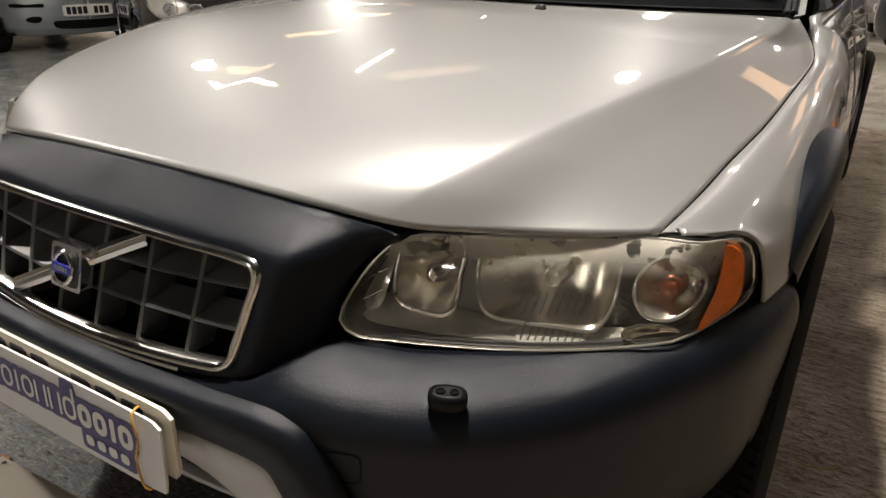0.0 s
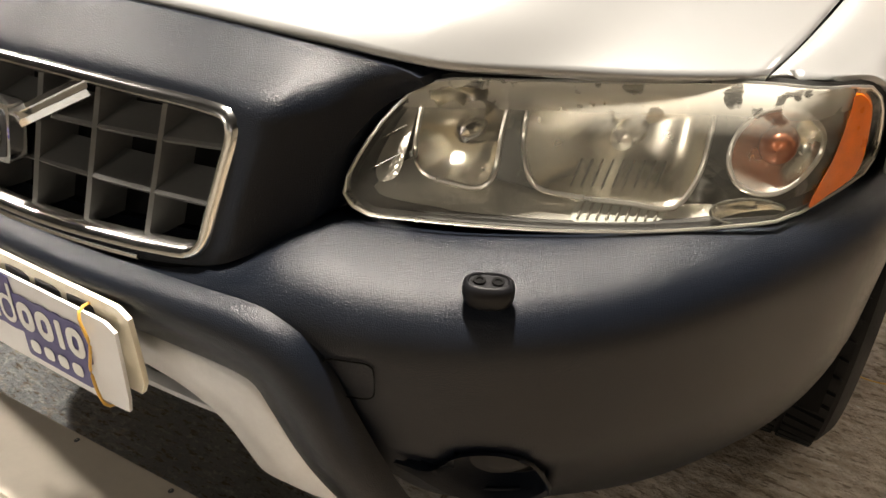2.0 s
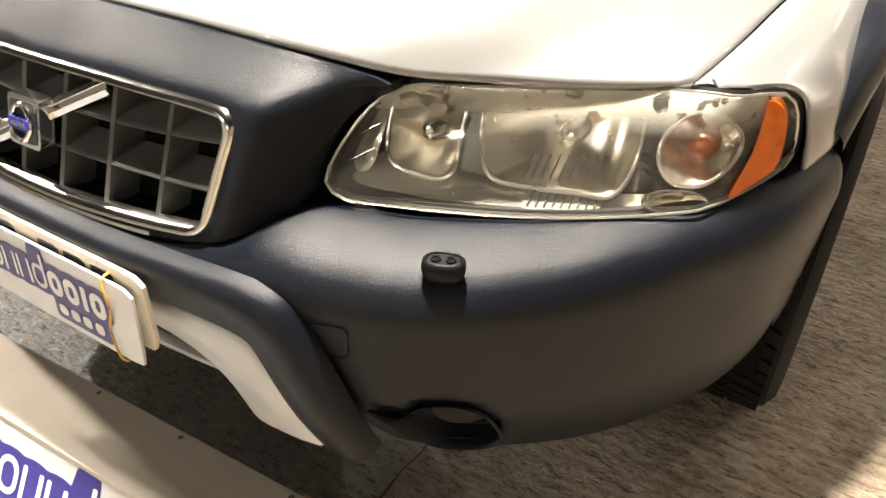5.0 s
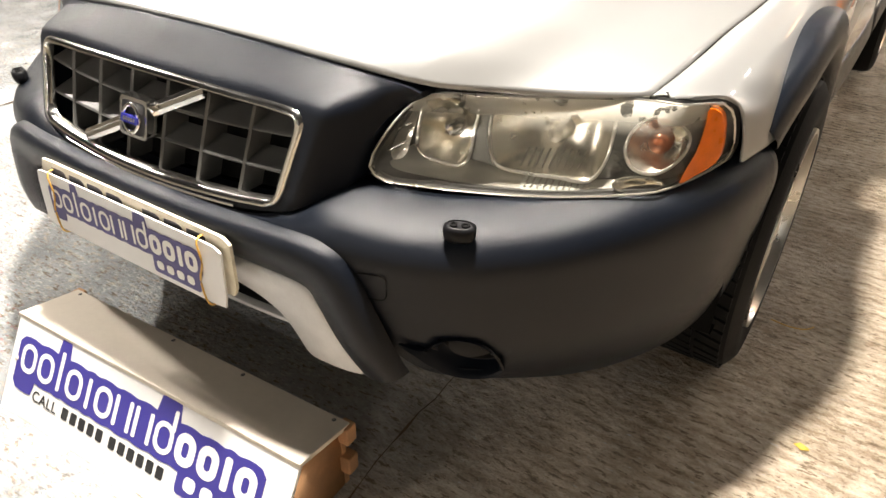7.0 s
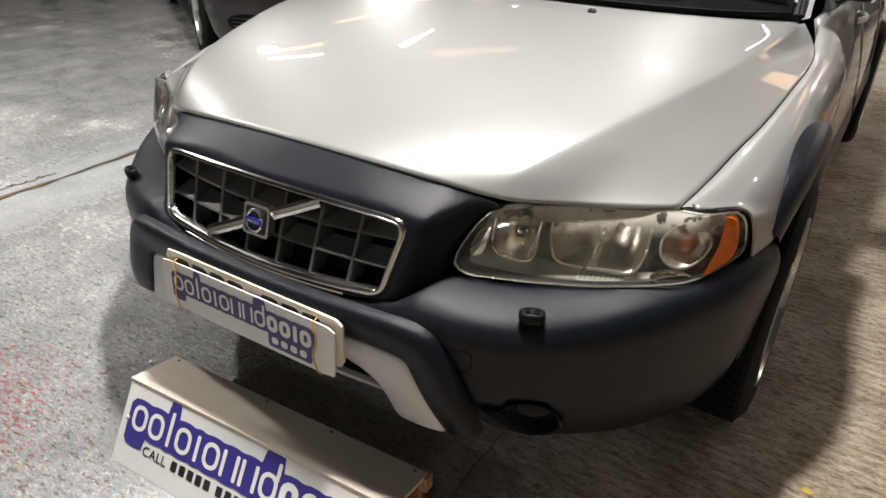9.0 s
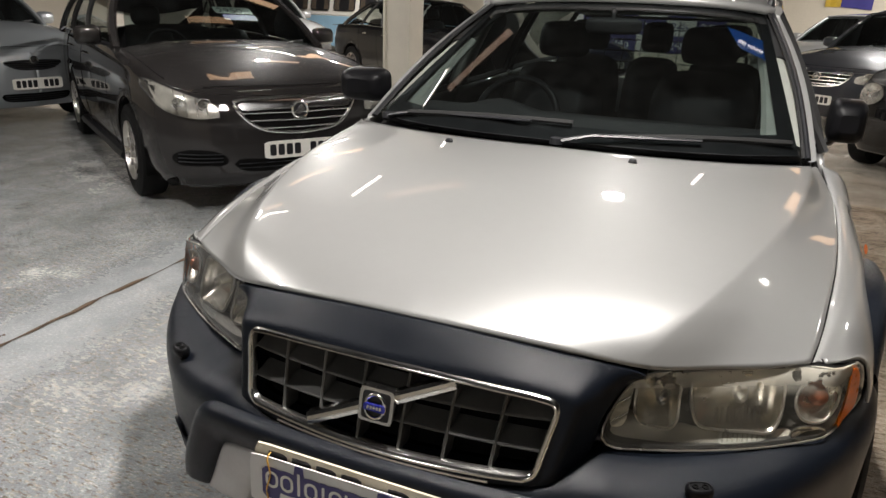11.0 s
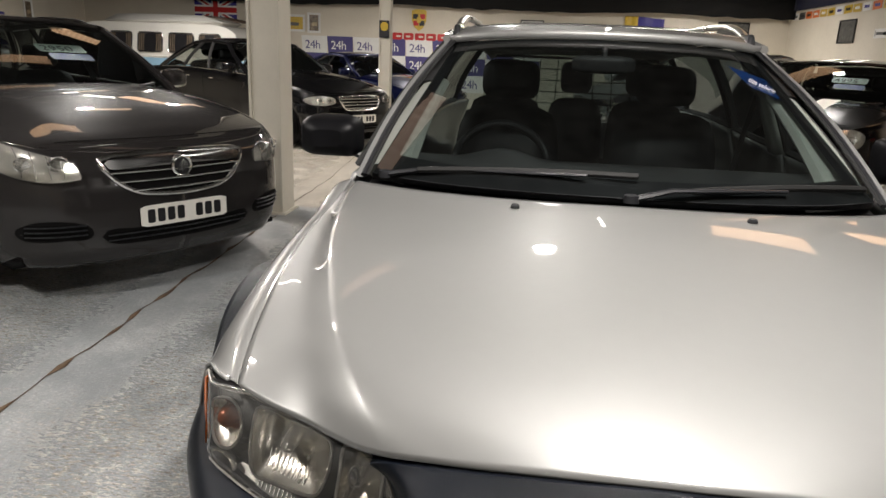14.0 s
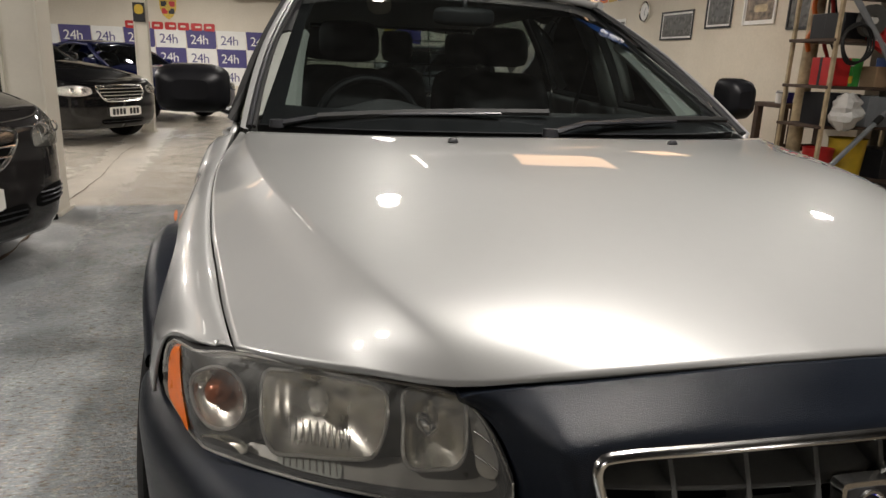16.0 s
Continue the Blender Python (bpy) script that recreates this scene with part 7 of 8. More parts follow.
showroom_car("black saloon car with chrome barred grille", M_BLACK, pose(-2.62, 9.15, 0, 0, 0, 58), L=4.58, W=1.77, H=1.45, wb=2.76, over=0.79, nose=0.75, cowl=0.99, belt=1.0, tail=1.0, screen=1.42, roof0=2.18, roof1=3.25, rear=3.95, wheel_r=0.32,
             lamp=LAMP_C, grill=GRILL_C, intake=(([(0, 0.33), (0.25, 0.33), (0.36, 0.32), (0.33, 0.27), (0.15, 0.26), (0, 0.26)], 1),), plate_z=0.42, badge_r=0.0, price="", slats=4, spokes=7)
showroom_car("low dark blue sports coupe beside the back wall", M_BLUE, pose(-1.75, 12.5, 0, 0, 0, 58), L=4.4, W=1.80, H=1.30, wb=2.35, over=0.95, nose=0.62, cowl=0.90, belt=0.88, tail=0.85, screen=1.45, roof0=2.1, roof1=2.9, rear=4.0, wheel_r=0.32,
             lamp=[(0.50, 0.62), (0.56, 0.55), (0.66, 0.53), (0.74, 0.58), (0.74, 0.66), (0.66, 0.70), (0.56, 0.68)], grill=None, intake=(([(0, 0.36), (0.3, 0.36), (0.42, 0.35), (0.38, 0.28), (0.2, 0.26), (0, 0.26)], 1),), chrome=False, plate_z=0.42)
showroom_car("black hatchback with white bonnet and roof stripes", M_BLACK, pose(2.05, 6.25, 0, 0, 0, -35), L=3.75, W=1.72, H=1.45, wb=2.47, over=0.70, nose=0.82, cowl=1.02, belt=1.0, tail=1.0, screen=1.12, roof0=1.72, roof1=3.25, rear=3.62, wheel_r=0.30,
             lamp=[(0.44, 0.74), (0.50, 0.67), (0.60, 0.65), (0.69, 0.70), (0.70, 0.79), (0.62, 0.84), (0.50, 0.82)], grill=[(0, 0.68), (0.2, 0.675), (0.33, 0.66), (0.30, 0.58), (0.15, 0.555), (0, 0.55)], plate_z=0.42, stripes=M_PRINTW, price="4995", badge_z=0.76, badge_r=0.05)
showroom_car("dark slate estate car with black roof bars", M_SLATE, pose(1.35, 9.15, 0, 0, 0, -35), L=4.6, H=1.52, nose=0.76, cowl=1.0, belt=1.0, roof1=4.05, rear=4.45, lamp=LAMP_A, grill=GRILL_A, rails=True, rail_mat=M_SMOOTH, plate_z=0.42, price="3750")
showroom_car("silver saloon car with dark grille and headlamps", M_SILVER, pose(1.0, 11.75, 0, 0, 0, -35), L=4.5, H=1.46, nose=0.74, cowl=0.98, belt=0.98, roof1=3.6, rear=4.2, lamp=LAMP_C, grill=GRILL_B, chrome=False, plate_z=0.43)


def camper(m):
    """A white and light blue camper van with a raised roof and curtained windows, seen from its side."""
    c = thing("camper_van", "white and light blue camper van with curtained windows", "van")
    L, W, H = 4.45, 1.72, 1.78
    o = smooth_path([(0.0, 0.55), (0.03, 0.95), (0.16, 1.25), (0.34, 1.62), (0.60, 1.75), (1.4, 1.79), (3.0, 1.79), (4.1, 1.74), (4.36, 1.55), (4.44, 1.1), (4.43, 0.6), (4.38, 0.32), (3.0, 0.28), (1.4, 0.28), (0.15, 0.30), (0.02, 0.38)], 100, True)

    def shell(name, z0, z1, mat, grow=0.0):
        v = []
        for y, z in o:
            z = min(max(z, z0), z1)
            k = 1 - 0.13 * max(0, (z - 1.05)) / 0.75
            for x in np.linspace(-1, 1, 5):
                v.append((x * W / 2 * k, y, z))
        ob = mesh_of(name, v, grid(100, 5, True), mat, smooth=40)
        return ob

    body = part(shell("upper_body", 1.06, 1.80, M_WHITE), c, "white upper body")
    part(shell("lower_body", 0.28, 1.052, M_SKY), c, "light blue lower body")
    for sx in (1, -1):
        side = [(y, z) for y, z in o]
        for z0, z1, mt, nm in ((0.28, 1.02, M_SKY, "lower_side"), (1.02, 1.79, M_WHITE, "upper_side")):
            v, ys = [], np.linspace(0.04, 4.42, 40)
            for y in ys:
                hi = min(max(z for yy, z in side if abs(yy - y) < 0.09), z1)
                for k in np.linspace(0, 1, 6):
                    z = z0 + (max(hi, z0 + 0.001) - z0) * k
                    v.append((sx * W / 2 * (1.004 - 0.13 * max(0, z - 1.05) / 0.75), y, z))
            part(mesh_of(nm, v, grid(40, 6), mt, flip=sx < 0, smooth=40), c)
        part(tube("belt_trim", [(sx * (W / 2 + 0.006), y, 1.055) for y in np.linspace(0.12, 4.4, 12)], 0.022, M_WHITE, 6), c, "white belt moulding")
        for y0, y1 in ((0.62, 1.15), (1.28, 1.92), (2.06, 2.72), (2.86, 3.46), (3.56, 4.12)):
            f = lambda x, z: 0.0
            wm = pose(sx * (W / 2 - 0.042), 0, 0, 0, -sx * 0, 90 if sx > 0 else -90) @ pose(0, 0, 0, -6.5)
            pts = rounded(y1 - y0, 0.44, 0.07, 5, (y0 + y1) / 2 * (1 if sx > 0 else -1), 0)
            base = pose(sx * (W / 2 * 0.962 + 0.008), 0, 1.36, 0, -sx * 8.3, 0) @ pose(0, 0, 0, 0, 0, 90 if sx > 0 else -90)
            win = part(flat_shape("side_window", pts, base, M_INK, 0.006), c, "dark side window with curtains")
            part(tube("window_seal", [(x, -0.008, z) for x, z in pts], 0.014, M_CHROME, 6, True), win)
            for e in (-1, 1):
                xc = (y0 + y1) / 2 * (1 if sx > 0 else -1) + e * (y1 - y0) * 0.34
                part(sheet("curtain", lambda u, v: (xc + (u - 0.5) * (y1 - y0) * 0.26 * (1 - 0.35 * v * (1 - v) * 4 * 0.5), -0.010 - 0.006 * math.sin(u * 18), -0.19 + 0.38 * v), np.linspace(0, 1, 14), np.linspace(0, 1, 4), M_CURTAIN), win)
        for yy in (0.95, 3.40):
            wheel(c, sx * 0.74, yy, 0.32, 0.32, 0.17, sx, 6, M_WHITE, tread=False, n=30)
    part(cushion("roof_top", 1.30, 0.30, 3.3, pose(0, 0.65, 1.84, -90), M_WHITE, 0.02), c, "white raised roof")
    rk = part(tube("roof_rack", [(-0.55, 0.30, 1.86), (0.55, 0.30, 1.86), (0.55, 1.1, 1.98), (-0.55, 1.1, 1.98)], 0.016, M_OLDWOOD, 6, True), c, "roof rack with slats")
    for k in range(5):
        part(tube("rack_slat", [(-0.55, 0.35 + 0.17 * k, 1.87 + 0.025 * k), (0.55, 0.35 + 0.17 * k, 1.87 + 0.025 * k)], 0.012, M_OLDWOOD, 6), rk)
    part(sheet("front_screen", lambda u, v: (u * 0.70 * (1 - 0.06 * v), 0.10 + 0.26 * v + 0.06 * u * u, 1.18 + 0.44 * v), np.linspace(-1, 1, 9), (0, 0.5, 1), M_INK, solid=0.01), c, "dark windscreen")
    part(cushion("front_bumper", 1.70, 0.10, 0.16, pose(0, -0.03, 0.36), M_WHITE, 0.02), c, "white front bumper")
    c.matrix_world = m


camper(pose(-6.55, 15.55, 0, 0, 0, 84))


# ---- on the walls ----
BW_Y = Y1 - 0.004
banner = thing("check_banner", "blue and white checked banner with repeated 24h lettering", "banner", at=(-3.0, BW_Y, 0.0))
PWD, PHT = 0.69, 0.425
for r in range(3):
    for c in range(9):
        x, z = -2.95 + PWD * c + (r % 2) * 0.0, 1.475 - PHT * r
        navy = (r + c) % 2 == 1
        q = part(flat_shape("banner_panel", [(x - PWD / 2 + 0.03, z - PHT / 2), (x + PWD / 2 - 0.02, z - PHT / 2), (x + PWD / 2, z - PHT / 2 + 0.05), (x + PWD / 2 - 0.01, z + PHT / 2), (x - PWD / 2, z + PHT / 2)], pose(0, 0, 0), M_NAVYD if navy else M_PRINTW, 0.004), banner)
        part(words("banner_text", "24h", 0.30, pose(x - 0.25, -0.006, z - 0.11), M_PRINTW if navy else M_NAVYD, 0.001, 0.92), q)
mark = thing("red_wall_lettering", "row of plain red letter shapes fixed to the wall", "wall lettering", at=(-4.18, BW_Y, 1.70))
for k in range(7):
    x = 0.14 + 0.29 * k
    st = part(flat_shape("letter_shape", rounded(0.25, 0.17, 0.03, 3, x, 0.05), pose(0, 0, 0), M_RED, 0.02), mark, "red letter shape")
    part(flat_shape("letter_hollow", rounded(0.12, 0.045, 0.015, 3, x + (0.03 if k % 2 else -0.01), 0.05), pose(0, -0.0205, 0), M_WALL, 0.001), st)
sh = thing("wall_shield", "gold, red and black shield-shaped wall plaque", "plaque", at=(-3.2, BW_Y, 2.16))
part(flat_shape("shield_plate", [(-0.19, 0.22), (-0.12, 0.25), (0.12, 0.25), (0.19, 0.22), (0.18, -0.02), (0.11, -0.18), (0, -0.27), (-0.11, -0.18), (-0.18, -0.02)], pose(0, 0, 0), M_GOLD, 0.03), sh)
for x, z, mt in ((-0.09, 0.08, M_INK), (0.09, 0.08, M_RED), (-0.075, -0.08, M_RED), (0.075, -0.08, M_INK)):
    part(flat_shape("shield_field", rounded(0.13, 0.12, 0.02, 3, x, z), pose(0, -0.031, 0), mt, 0.003), sh)
part(flat_shape("shield_boss", rounded(0.11, 0.14, 0.04, 4, 0, 0.0), pose(0, -0.035, 0), M_GOLD, 0.004), sh)


def picture(x, y, z, w, h, turn, label, img=M_PHOTO, edge=M_INK, mount=M_PRINTW, category="picture"):
    p = thing("framed_picture", label, category, at=(x, y, z))
    p.rotation_euler = (0, 0, radians(turn))
    e = 0.028
    part(flat_shape("mount", [(-w / 2, -h / 2), (w / 2, -h / 2), (w / 2, h / 2), (-w / 2, h / 2)], pose(0, -0.004, 0), mount, 0.006), p)
    part(flat_shape("print", [(-w / 2 + 2 * e, -h / 2 + 2 * e), (w / 2 - 2 * e, -h / 2 + 2 * e), (w / 2 - 2 * e, h / 2 - 2 * e), (-w / 2 + 2 * e, h / 2 - 2 * e)], pose(0, -0.0105, 0), img, 0.001), p)
    part(flat_shape("print_form", rounded(w * 0.42, h * 0.2, 0.04, 3, w * 0.04, -h * 0.06), pose(0, -0.012, 0), M_SLAT if img is not M_PHOTOC else M_RUST, 0.001), p)
    for a, b, sw_, sh_ in ((0, -h / 2 + e / 2, w, e), (0, h / 2 - e / 2, w, e), (-w / 2 + e / 2, 0, e, h - 2 * e), (w / 2 - e / 2, 0, e, h - 2 * e)):
        part(flat_shape("frame_side", [(a - sw_ / 2, b - sh_ / 2), (a + sw_ / 2, b - sh_ / 2), (a + sw_ / 2, b + sh_ / 2), (a - sw_ / 2, b + sh_ / 2)], pose(0, -0.010, 0), edge, 0.014), p)
    return p


picture(-6.5, BW_Y, 1.98, 0.62, 0.42, 0, "pale yellow poster pinned to the back wall", M_GOLD, M_PRINTW)
picture(-5.95, BW_Y, 2.0, 0.35, 0.5, 0, "small colour poster on the back wall", M_PHOTOC, M_PRINTW)
picture(-0.35, BW_Y, 2.12, 0.58, 0.26, 0, "small framed photograph on the back wall", M_PHOTO, M_INK)
picture(1.0, BW_Y, 2.06, 0.86, 0.22, 0, "long dark framed print on the back wall", M_PHOTO, M_INK, M_PHOTO)
picture(4.48, BW_Y, 2.10, 0.74, 0.52, 0, "dark framed car photograph on the back wall", M_PHOTO, M_INK, M_PHOTO)
RW = X1 - 0.006
for y, z, w, h, im, ed, mo, lb in ((14.27, 2.08, 0.74, 0.44, M_PHOTO, M_INK, M_PHOTO, "dark framed print on the side wall"), (12.6, 2.0, 0.95, 0.16, M_PHOTO, M_PRINTW, M_PRINTW, "narrow pale strip of photographs"),
                                  (10.32, 1.885, 0.98, 0.46, M_PHOTO, M_INK, M_PRINTW, "black and white crowd photograph"), (9.17, 2.05, 0.66, 0.50, M_PHOTO, M_INK, M_PRINTW, "framed racing car photograph"),
                                  (8.24, 2.06, 0.68, 0.48, M_PHOTOC, M_PRINTW, M_PRINTW, "colour racing print on the wall"), (7.42, 1.98, 0.46, 0.50, M_PHOTO, M_INK, M_PHOTO, "dark framed print beside the post")):
    picture(RW, y, z, w, h, 90 - 180, lb, im, ed, mo)
clk = thing("wall_clock", "round chrome wall clock with white face", "clock", at=(RW, 11.42, 2.16))
clk.rotation_euler = (0, 0, radians(-90))
part(lathe("clock_rim", [(0, 0.18), (-0.04, 0.18), (-0.05, 0.16), (-0.03, 0.145)], M_CHROME, 32, "y"), clk)
part(lathe("clock_face", [(-0.028, 0.15), (-0.030, 0.001)], M_PRINTW, 32, "y"), clk)
for a, ln in ((40, 0.10), (160, 0.07)):
    part(flat_shape("clock_pointer", [(-0.006, 0), (0.006, 0), (0.003, ln), (-0.003, ln)], pose(0, -0.034, 0, 0, a, 0), M_INK, 0.002), clk)
rnd = random.Random(9)
for k in range(26):
    y = 7.2 + 0.40 * k
    cd = thing("wall_card", "small coloured card in a row below the navy board", "card", "row of cards", at=(RW, y, 2.50))
    cd.rotation_euler = (0, 0, radians(-90))
    part(flat_shape("card_face", rounded(0.34, 0.15, 0.008, 3), pose(0, 0, 0, 0, rnd.uniform(-2, 2)), rnd.choice([M_GOLD, M_PRINTW, M_GREYP, M_ORANGE, M_YELLOW, M_PHOTO]), 0.004), cd)
    part(flat_shape("card_bar", rounded(0.20, 0.05, 0.006, 3, 0, 0), pose(0, -0.005, 0), rnd.choice([M_INK, M_NAVY, M_PRINTW]), 0.001), cd)
fl = thing("hanging_flag", "yellow and dark blue flag hanging on the back wall", "flag", at=(2.25, BW_Y, 2.42))
part(sheet("flag_cloth", lambda u, v: (-0.35 + 0.32 * u, -0.02 - 0.012 * math.sin(9 * u + 2 * v), -0.80 * v), np.linspace(0, 1, 12), np.linspace(0, 1, 8), M_YELLOW), fl, "yellow cloth")
part(sheet("flag_cloth", lambda u, v: (-0.03 + 0.62 * u, -0.02 - 0.012 * math.sin(8 * u + v), -0.80 * v - 0.05 * u), np.linspace(0, 1, 16), np.linspace(0, 1, 8), M_NAVY), fl, "dark blue cloth")
uj = thing("crossed_flag", "red, white and blue crossed flag behind the camper", "flag", at=(-8.6, BW_Y, 2.24))
FW, FH = 1.15, 0.66
part(flat_shape("flag_field", [(-FW / 2, -FH / 2), (FW / 2, -FH / 2), (FW / 2, FH / 2), (-FW / 2, FH / 2)], pose(0, 0, 0), M_NAVY, 0.003), uj)


def strip(x0, z0, x1, z1, w, mat, d):
    a = math.degrees(math.atan2(z1 - z0, x1 - x0))
    ln = math.hypot(x1 - x0, z1 - z0)
    part(flat_shape("flag_stripe", [(-ln / 2, -w / 2), (ln / 2, -w / 2), (ln / 2, w / 2), (-ln / 2, w / 2)], pose((x0 + x1) / 2, -d, (z0 + z1) / 2, 0, -a), mat, 0.001), uj)


for s in (1, -1):
    strip(-FW / 2 + 0.05, -s * (FH / 2 - 0.03), FW / 2 - 0.05, s * (FH / 2 - 0.03), 0.13, M_PRINTW, 0.004)
    strip(-FW / 2 + 0.05, -s * (FH / 2 - 0.03), FW / 2 - 0.05, s * (FH / 2 - 0.03), 0.045, M_RED, 0.0055)
strip(-FW / 2, 0, FW / 2, 0, 0.22, M_PRINTW, 0.007)
strip(0, -FH / 2, 0, FH / 2, 0.22, M_PRINTW, 0.0075)
strip(-FW / 2, 0, FW / 2, 0, 0.13, M_RED, 0.009)
strip(0, -FH / 2, 0, FH / 2, 0.13, M_RED, 0.0095)
LW = X0 + 0.006
bb = thing("blue_banner", "long plain royal blue banner on the side wall", "banner", at=(LW, 13.1, 1.74))
bb.rotation_euler = (0, 0, radians(90))
part(flat_shape("banner_cloth", rounded(3.0, 0.36, 0.01, 3), pose(0, 0, 0, 0, 1.0), M_NAVY, 0.004), bb)
part(flat_shape("banner_mark", rounded(0.30, 0.16, 0.06, 4, -0.9, -0.02), pose(0, -0.005, 0), M_PRINTW, 0.001), bb, "white shape")
kb = thing("black_banner", "black banner with white bars and checked edge", "banner", at=(LW, 10.2, 1.86))
kb.rotation_euler = (0, 0, radians(90))
part(flat_shape("banner_cloth", rounded(1.7, 0.62, 0.01, 3), pose(0, 0, 0), M_INK, 0.004), kb)
for k in range(7):
    part(flat_shape("banner_bar", rounded(0.15, 0.13, 0.02, 3, -0.60 + 0.19 * k, -0.10), pose(0, -0.005, 0), M_PRINTW, 0.001), kb)
for k in range(8):
    part(flat_shape("banner_check", rounded(0.07, 0.07, 0.002, 2, 0.80 + 0.035 * (k % 2) * 0, -0.27 + 0.077 * k), pose(0.035 * (k % 2), -0.005, 0), M_PRINTW, 0.001), kb)
bl = thing("wall_bell", "round chrome clock on the side wall", "clock", at=(LW, 13.6, 2.13))
bl.rotation_euler = (0, 0, radians(90))
part(lathe("clock_rim", [(0, 0.17), (-0.06, 0.16), (-0.10, 0.10), (-0.11, 0.001)], M_CHROME, 28, "y"), bl)
picture(LW, 15.4, 1.98, 0.30, 0.5, 90, "small narrow print on the side wall", M_PHOTOC, M_PRINTW)

# ---- the store corner beside the side wall ----
tb = thing("work_table", "dark worn wooden table with paint pots on it", "table", at=(5.15, 6.62, 0))
part(block("tabletop", (0.62, 0.56, 0.05), M_OLDWOOD, pose(0, 0, 0.80), 0.008), tb)
for x, y in ((-0.25, -0.22), (0.25, -0.22), (-0.25, 0.22), (0.25, 0.22)):
    part(block("leg", (0.075, 0.075, 0.80), M_OLDWOOD, pose(x, y, 0), 0.008), tb)
part(block("rail", (0.50, 0.04, 0.08), M_OLDWOOD, pose(0, -0.22, 0.32), 0.005), tb)
for k, (x, y, r, h, mt) in enumerate(((-0.20, -0.08, 0.065, 0.11, M_PRINTW), (-0.05, 0.02, 0.08, 0.12, M_NAVY), (0.10, -0.06, 0.065, 0.10, M_PRINTW), (0.22, 0.06, 0.06, 0.13, M_GREYP), (0.02, 0.18, 0.07, 0.12, M_PRINTW))):
    pt = thing("paint_pot", "small plastic paint pot standing on the table", "pot", "pots on the table", at=(5.15 + x, 6.62 + y, 0.851))
    part(lathe("pot_body", [(0, 0.001), (0, r * 0.9), (h, r), (h, r * 0.94), (h * 0.9, r * 0.92)], mt, 20, "z"), pt)
    part(lathe("pot_lid", [(h, r * 1.04), (h + 0.012, r * 1.04), (h + 0.014, 0.001)], M_PRINTW if mt is not M_PRINTW else M_GREYP, 20, "z"), pt)
ps = thing("steel_post", "rusty cream steel post hung with hoses", "post", at=(4.86, 6.12, 0))
part(tube("shaft", [(0, 0, 0), (0.03, 0.01, 1.6), (0.06, 0.02, CEIL)], 0.075, M_RUST, 12), ps)
part(block("foot_plate", (0.24, 0.24, 0.02), M_RUST, pose(0, 0, 0), 0.003), ps)
part(tube("orange_strap", smooth_path([(-0.06, -0.07, 2.0), (-0.10, -0.10, 1.85), (-0.05, -0.12, 1.70), (-0.11, -0.09, 1.55), (-0.07, -0.08, 1.42)], 30), 0.025, M_ORANGE, 8), ps, "orange strap")
part(tube("red_hose", smooth_path([(0.05, -0.06, 2.2), (0.14, -0.10, 1.8), (0.08, -0.12, 1.5), (0.16, -0.10, 1.35), (0.09, -0.08, 1.2)], 40), 0.02, M_RED, 8), ps, "red hose")
part(tube("black_cable", smooth_path([(0.05, -0.05, 2.4), (0.20, -0.05, 1.9), (0.34, -0.02, 1.55), (0.26, -0.06, 1.45), (0.16, -0.04, 1.7), (0.10, -0.05, 2.1)], 40), 0.012, M_RUBBER, 6), ps, "black cable loop")
rk = thing("store_rack", "crowded steel store rack beside the post", "rack", at=(5.17, 5.70, 0))
for x, y in ((-0.62, -0.31), (0.72, -0.31), (-0.62, 0.29), (0.72, 0.29)):
    part(block("upright", (0.035, 0.035, 2.2), M_RUST, pose(x, y, 0), 0.003), rk)
for z in (0.12, 0.66, 1.05, 1.50, 1.95):
    part(block("shelf", (1.40, 0.64, 0.03), M_OLDWOOD, pose(0.05, 0, z), 0.003), rk)


def goods(name, label, category, shape, at, mat, size, turn=0.0):
    g = thing(name, label, category, "goods on the rack", at=at)
    g.rotation_euler = (0, 0, radians(turn))
    if shape == "tub":
        r, h = size
        part(lathe("tub_body", [(0, 0.001), (0, r * 0.85), (h, r), (h + 0.01, r * 1.05), (h, r * 0.93), (h * 0.7, r * 0.9)], mat, 22, "z"), g)
        part(lathe("tub_lid", [(h * 0.92, r * 0.94), (h * 0.95, 0.001)], M_GREYP, 22, "z"), g)
    else:
        part(block("box_body", size, mat, None, 0.008), g)
        part(block("box_tape", (size[0] * 1.003, size[1] * 0.14, size[2] * 1.003), M_BEIGE if mat is M_CARD else M_SMOOTH, None, 0.001), g)
    return g


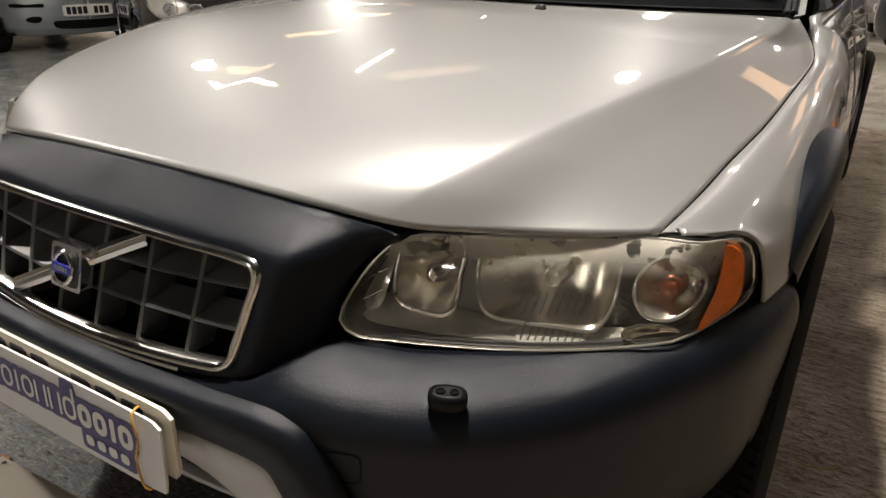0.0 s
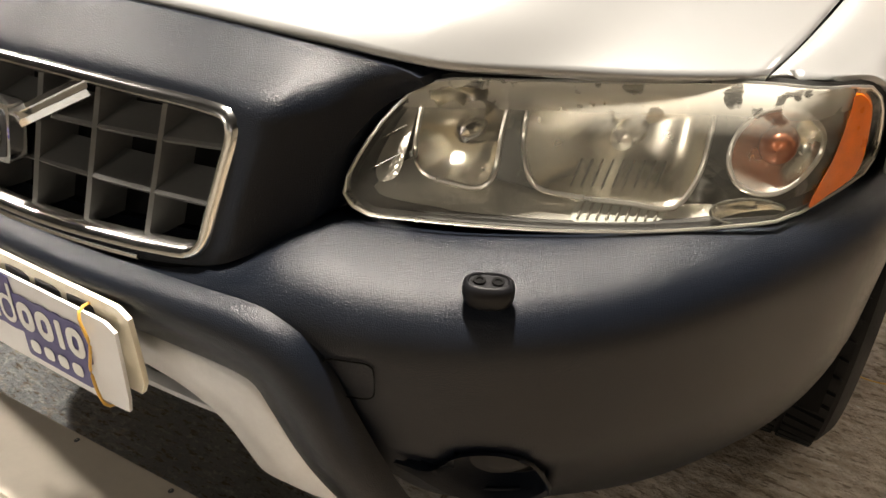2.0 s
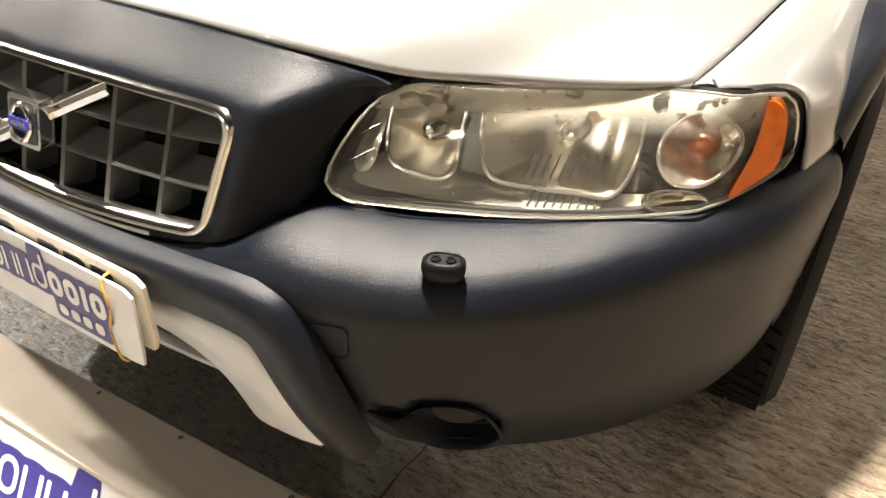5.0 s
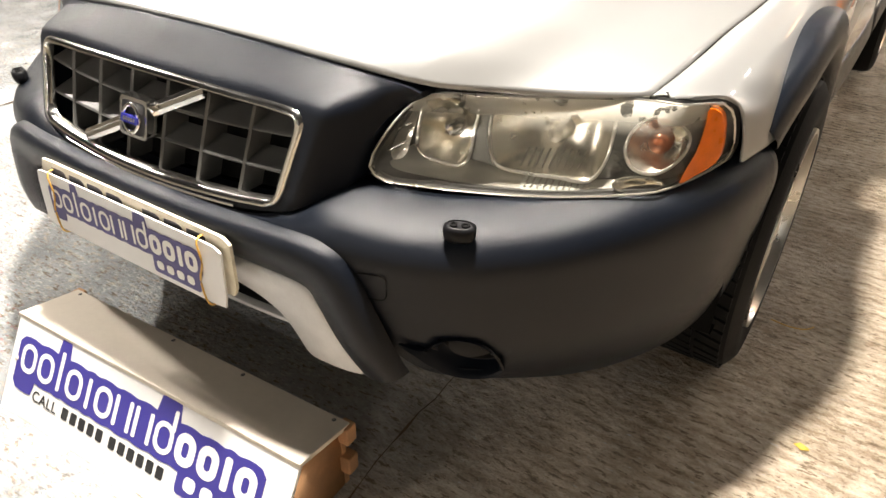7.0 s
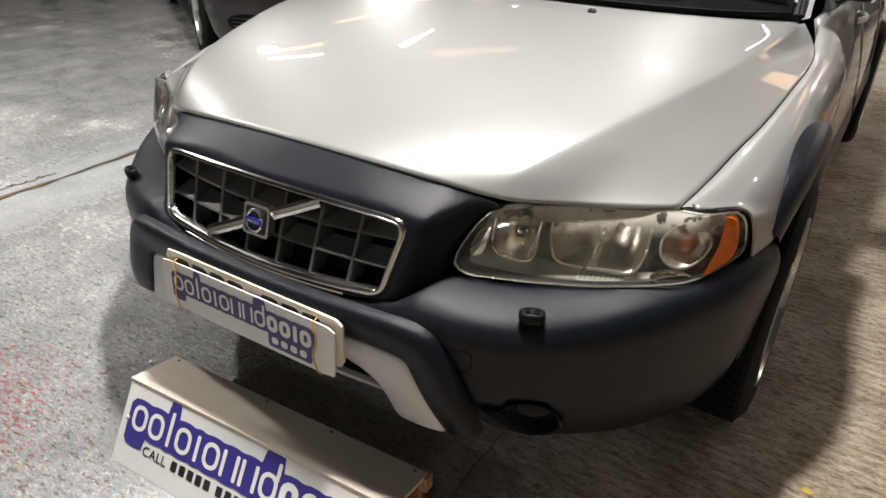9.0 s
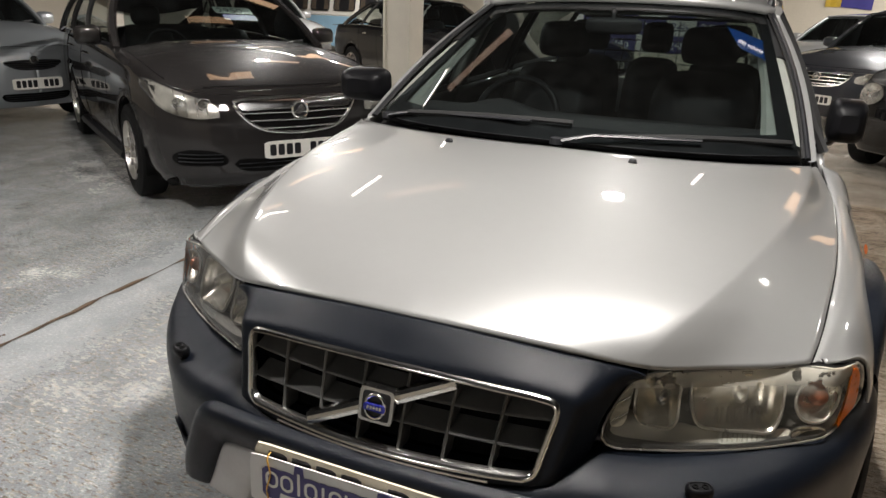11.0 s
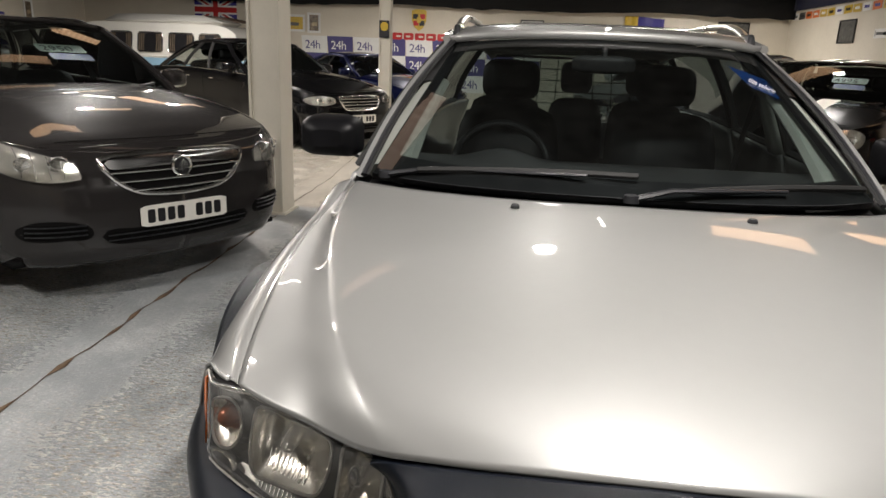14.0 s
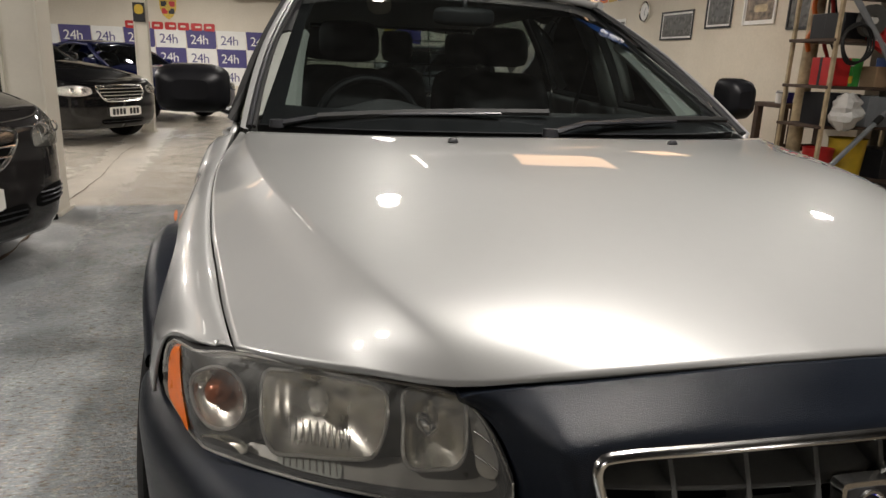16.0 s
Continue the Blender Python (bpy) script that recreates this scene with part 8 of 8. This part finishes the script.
for q in (("plastic_tub", "red plastic tub on the rack", "tub", "tub", (4.69, 5.54, 0.151), M_RED, (0.15, 0.30)), ("plastic_tub", "yellow plastic tub on the rack", "tub", "tub", (5.05, 5.56, 0.151), M_YELLOW, (0.18, 0.40)),
          ("tool_case", "black tool case on the rack", "case", "box", (5.53, 5.64, 0.151), M_SMOOTH, (0.38, 0.42, 0.30), 8), ("storage_box", "black storage box on the rack", "box", "box", (4.77, 5.58, 0.691), M_SMOOTH, (0.34, 0.40, 0.32), -3),
          ("storage_box", "clear grey storage box on the rack", "box", "box", (5.21, 5.60, 0.691), M_GREYP, (0.40, 0.44, 0.30), 5), ("paint_can", "pale metal can on the rack", "can", "tub", (5.63, 5.58, 0.691), M_BOARD, (0.11, 0.24)),
          ("fuel_can", "red metal can on the rack", "can", "box", (4.68, 5.56, 1.081), M_RED, (0.22, 0.30, 0.27), -6), ("plastic_tub", "green plastic tub on the rack", "tub", "tub", (4.91, 5.54, 1.081), M_GREEN, (0.10, 0.26)),
          ("cardboard_box", "brown cardboard box on the rack", "box", "box", (5.25, 5.60, 1.081), M_CARD, (0.40, 0.42, 0.20), 4), ("storage_box", "grey storage box with a blue lid on the rack", "box", "box", (5.63, 5.62, 1.081), M_STICK, (0.30, 0.44, 0.30), 2),
          ("storage_box", "black crate on the rack", "box", "box", (4.73, 5.60, 1.531), M_SMOOTH, (0.30, 0.40, 0.24), 4), ("cardboard_box", "red printed carton on the rack", "box", "box", (5.17, 5.54, 1.531), M_RED, (0.34, 0.30, 0.12), 16),
          ("storage_box", "grey storage box on the rack", "box", "box", (5.57, 5.62, 1.531), M_GREYP, (0.34, 0.44, 0.28), 2), ("cardboard_box", "brown carton on the top shelf", "box", "box", (4.85, 5.62, 1.981), M_CARD, (0.44, 0.40, 0.30), -5),
          ("storage_box", "dark blue case on the top shelf", "case", "box", (5.43, 5.62, 1.981), M_NAVY, (0.44, 0.42, 0.34), 4)):
    goods(*q)
bag = thing("plastic_bag", "crumpled white plastic bag hanging on the rack", "bag", at=(4.72, 5.30, 0.62))
rnd = random.Random(4)
v, n = [], 14
for i in range(9):
    for k in range(n):
        t = 2 * math.pi * k / n
        r = (0.03 + 0.13 * math.sin(math.pi * min(1, (i + 0.3) / 8.6)) ** 0.8) * rnd.uniform(0.75, 1.2)
        v.append((r * math.cos(t), r * 0.8 * math.sin(t), 0.40 - 0.045 * i + rnd.uniform(-1, 1) * 0.012))
part(mesh_of("bag_body", v, [(b, a, d, c) for a, b, c, d in [(i * n + k, i * n + (k + 1) % n, (i + 1) * n + (k + 1) % n, (i + 1) * n + k) for i in range(8) for k in range(n)]], M_BAG, smooth=20), bag)
pole = thing("grey_pole", "grey steel pole leaning across the rack", "pole", at=(0, 0, 0))
part(tube("pole_shaft", [(4.30, 5.26, 0.0), (5.86, 5.30, 1.50)], 0.026, M_GREYP, 10), pole)
part(tube("pole_grip", [(5.06, 5.28, 0.73), (5.13, 5.282, 0.80)], 0.032, M_RUBBER, 10), pole)
hb = thing("hub_pulley", "round dark pulley hanging on the rack", "pulley", at=(4.86, 5.34, 1.70))
part(lathe("pulley_wheel", [(0.03, 0.05), (0.03, 0.15), (0.0, 0.13), (-0.03, 0.15), (-0.03, 0.05)], M_SLAT, 28, "y"), hb)
part(lathe("pulley_hub", [(0.05, 0.03), (-0.05, 0.03), (-0.052, 0.001)], M_PRINTW, 16, "y"), hb)
brace = thing("grey_brace", "grey steel brace leaning against the rack", "pole", at=(0, 0, 0))
part(tube("brace_shaft", [(6.28, 5.22, 0.0), (4.55, 5.30, 1.95)], 0.030, M_GREYP, 10), brace)
part(tube("brace_cap", [(6.28, 5.22, 0.0), (6.227, 5.222, 0.06)], 0.036, M_RUBBER, 10), brace)
coil = thing("hose_coil", "coil of black hose hanging on the rack", "hose", at=(4.70, 5.32, 1.48))
for k in range(3):
    part(tube("hose_turn", [((0.15 + 0.012 * k) * math.cos(t), -0.022 * k + 0.008 * math.sin(3 * t), (0.19 - 0.01 * k) * math.sin(t)) for t in np.linspace(0, 2 * math.pi, 33)[:-1]], 0.011, M_RUBBER, 8, True), coil)
bottle = thing("spray_bottle", "green and yellow spray bottle standing on the rack", "bottle", at=(4.80, 5.45, 1.081))
part(lathe("bottle_body", [(0, 0.001), (0, 0.045), (0.12, 0.047), (0.17, 0.030), (0.20, 0.016)], M_GREEN, 20, "z"), bottle)
part(lathe("bottle_label", [(0.03, 0.0465), (0.10, 0.0475)], M_YELLOW, 20, "z"), bottle, "yellow label")
part(block("bottle_trigger", (0.035, 0.07, 0.045), M_PRINTW, pose(0, -0.015, 0.195), 0.006), bottle)
sack = thing("carton_strip", "red carton with a pale stripe leaning on the rack", "box", at=(5.02, 5.30, 1.40))
sack.rotation_euler = (0, radians(28), 0)
part(block("carton_body", (0.34, 0.06, 0.12), M_RED, None, 0.006), sack)
part(block("carton_stripe", (0.345, 0.062, 0.03), M_PRINTW, pose(0, -0.001, 0.045), 0.002), sack)

# ---- small litter on the floor ----
st = thing("straw", "thin dry straw lying on the concrete floor", "straw", at=(1.05, 1.10, 0.0))
part(tube("stem", smooth_path([(-0.05, 0.0, 0.003), (0.0, -0.006, 0.004), (0.035, 0.004, 0.006), (0.05, 0.02, 0.010)], 16), 0.0016, M_BAND, 5), st)
lf = thing("dry_leaf", "tiny dry yellow leaf on the concrete floor", "leaf", at=(1.15, 0.67, 0.0))
part(mesh_of("blade", [(-0.016, 0, 0.003), (-0.004, 0.008, 0.007), (0.012, 0.005, 0.004), (0.017, -0.004, 0.006), (0.002, -0.009, 0.003)], [(0, 4, 1), (1, 4, 2), (2, 4, 3)], M_GOLD, solid=0.0006), lf)
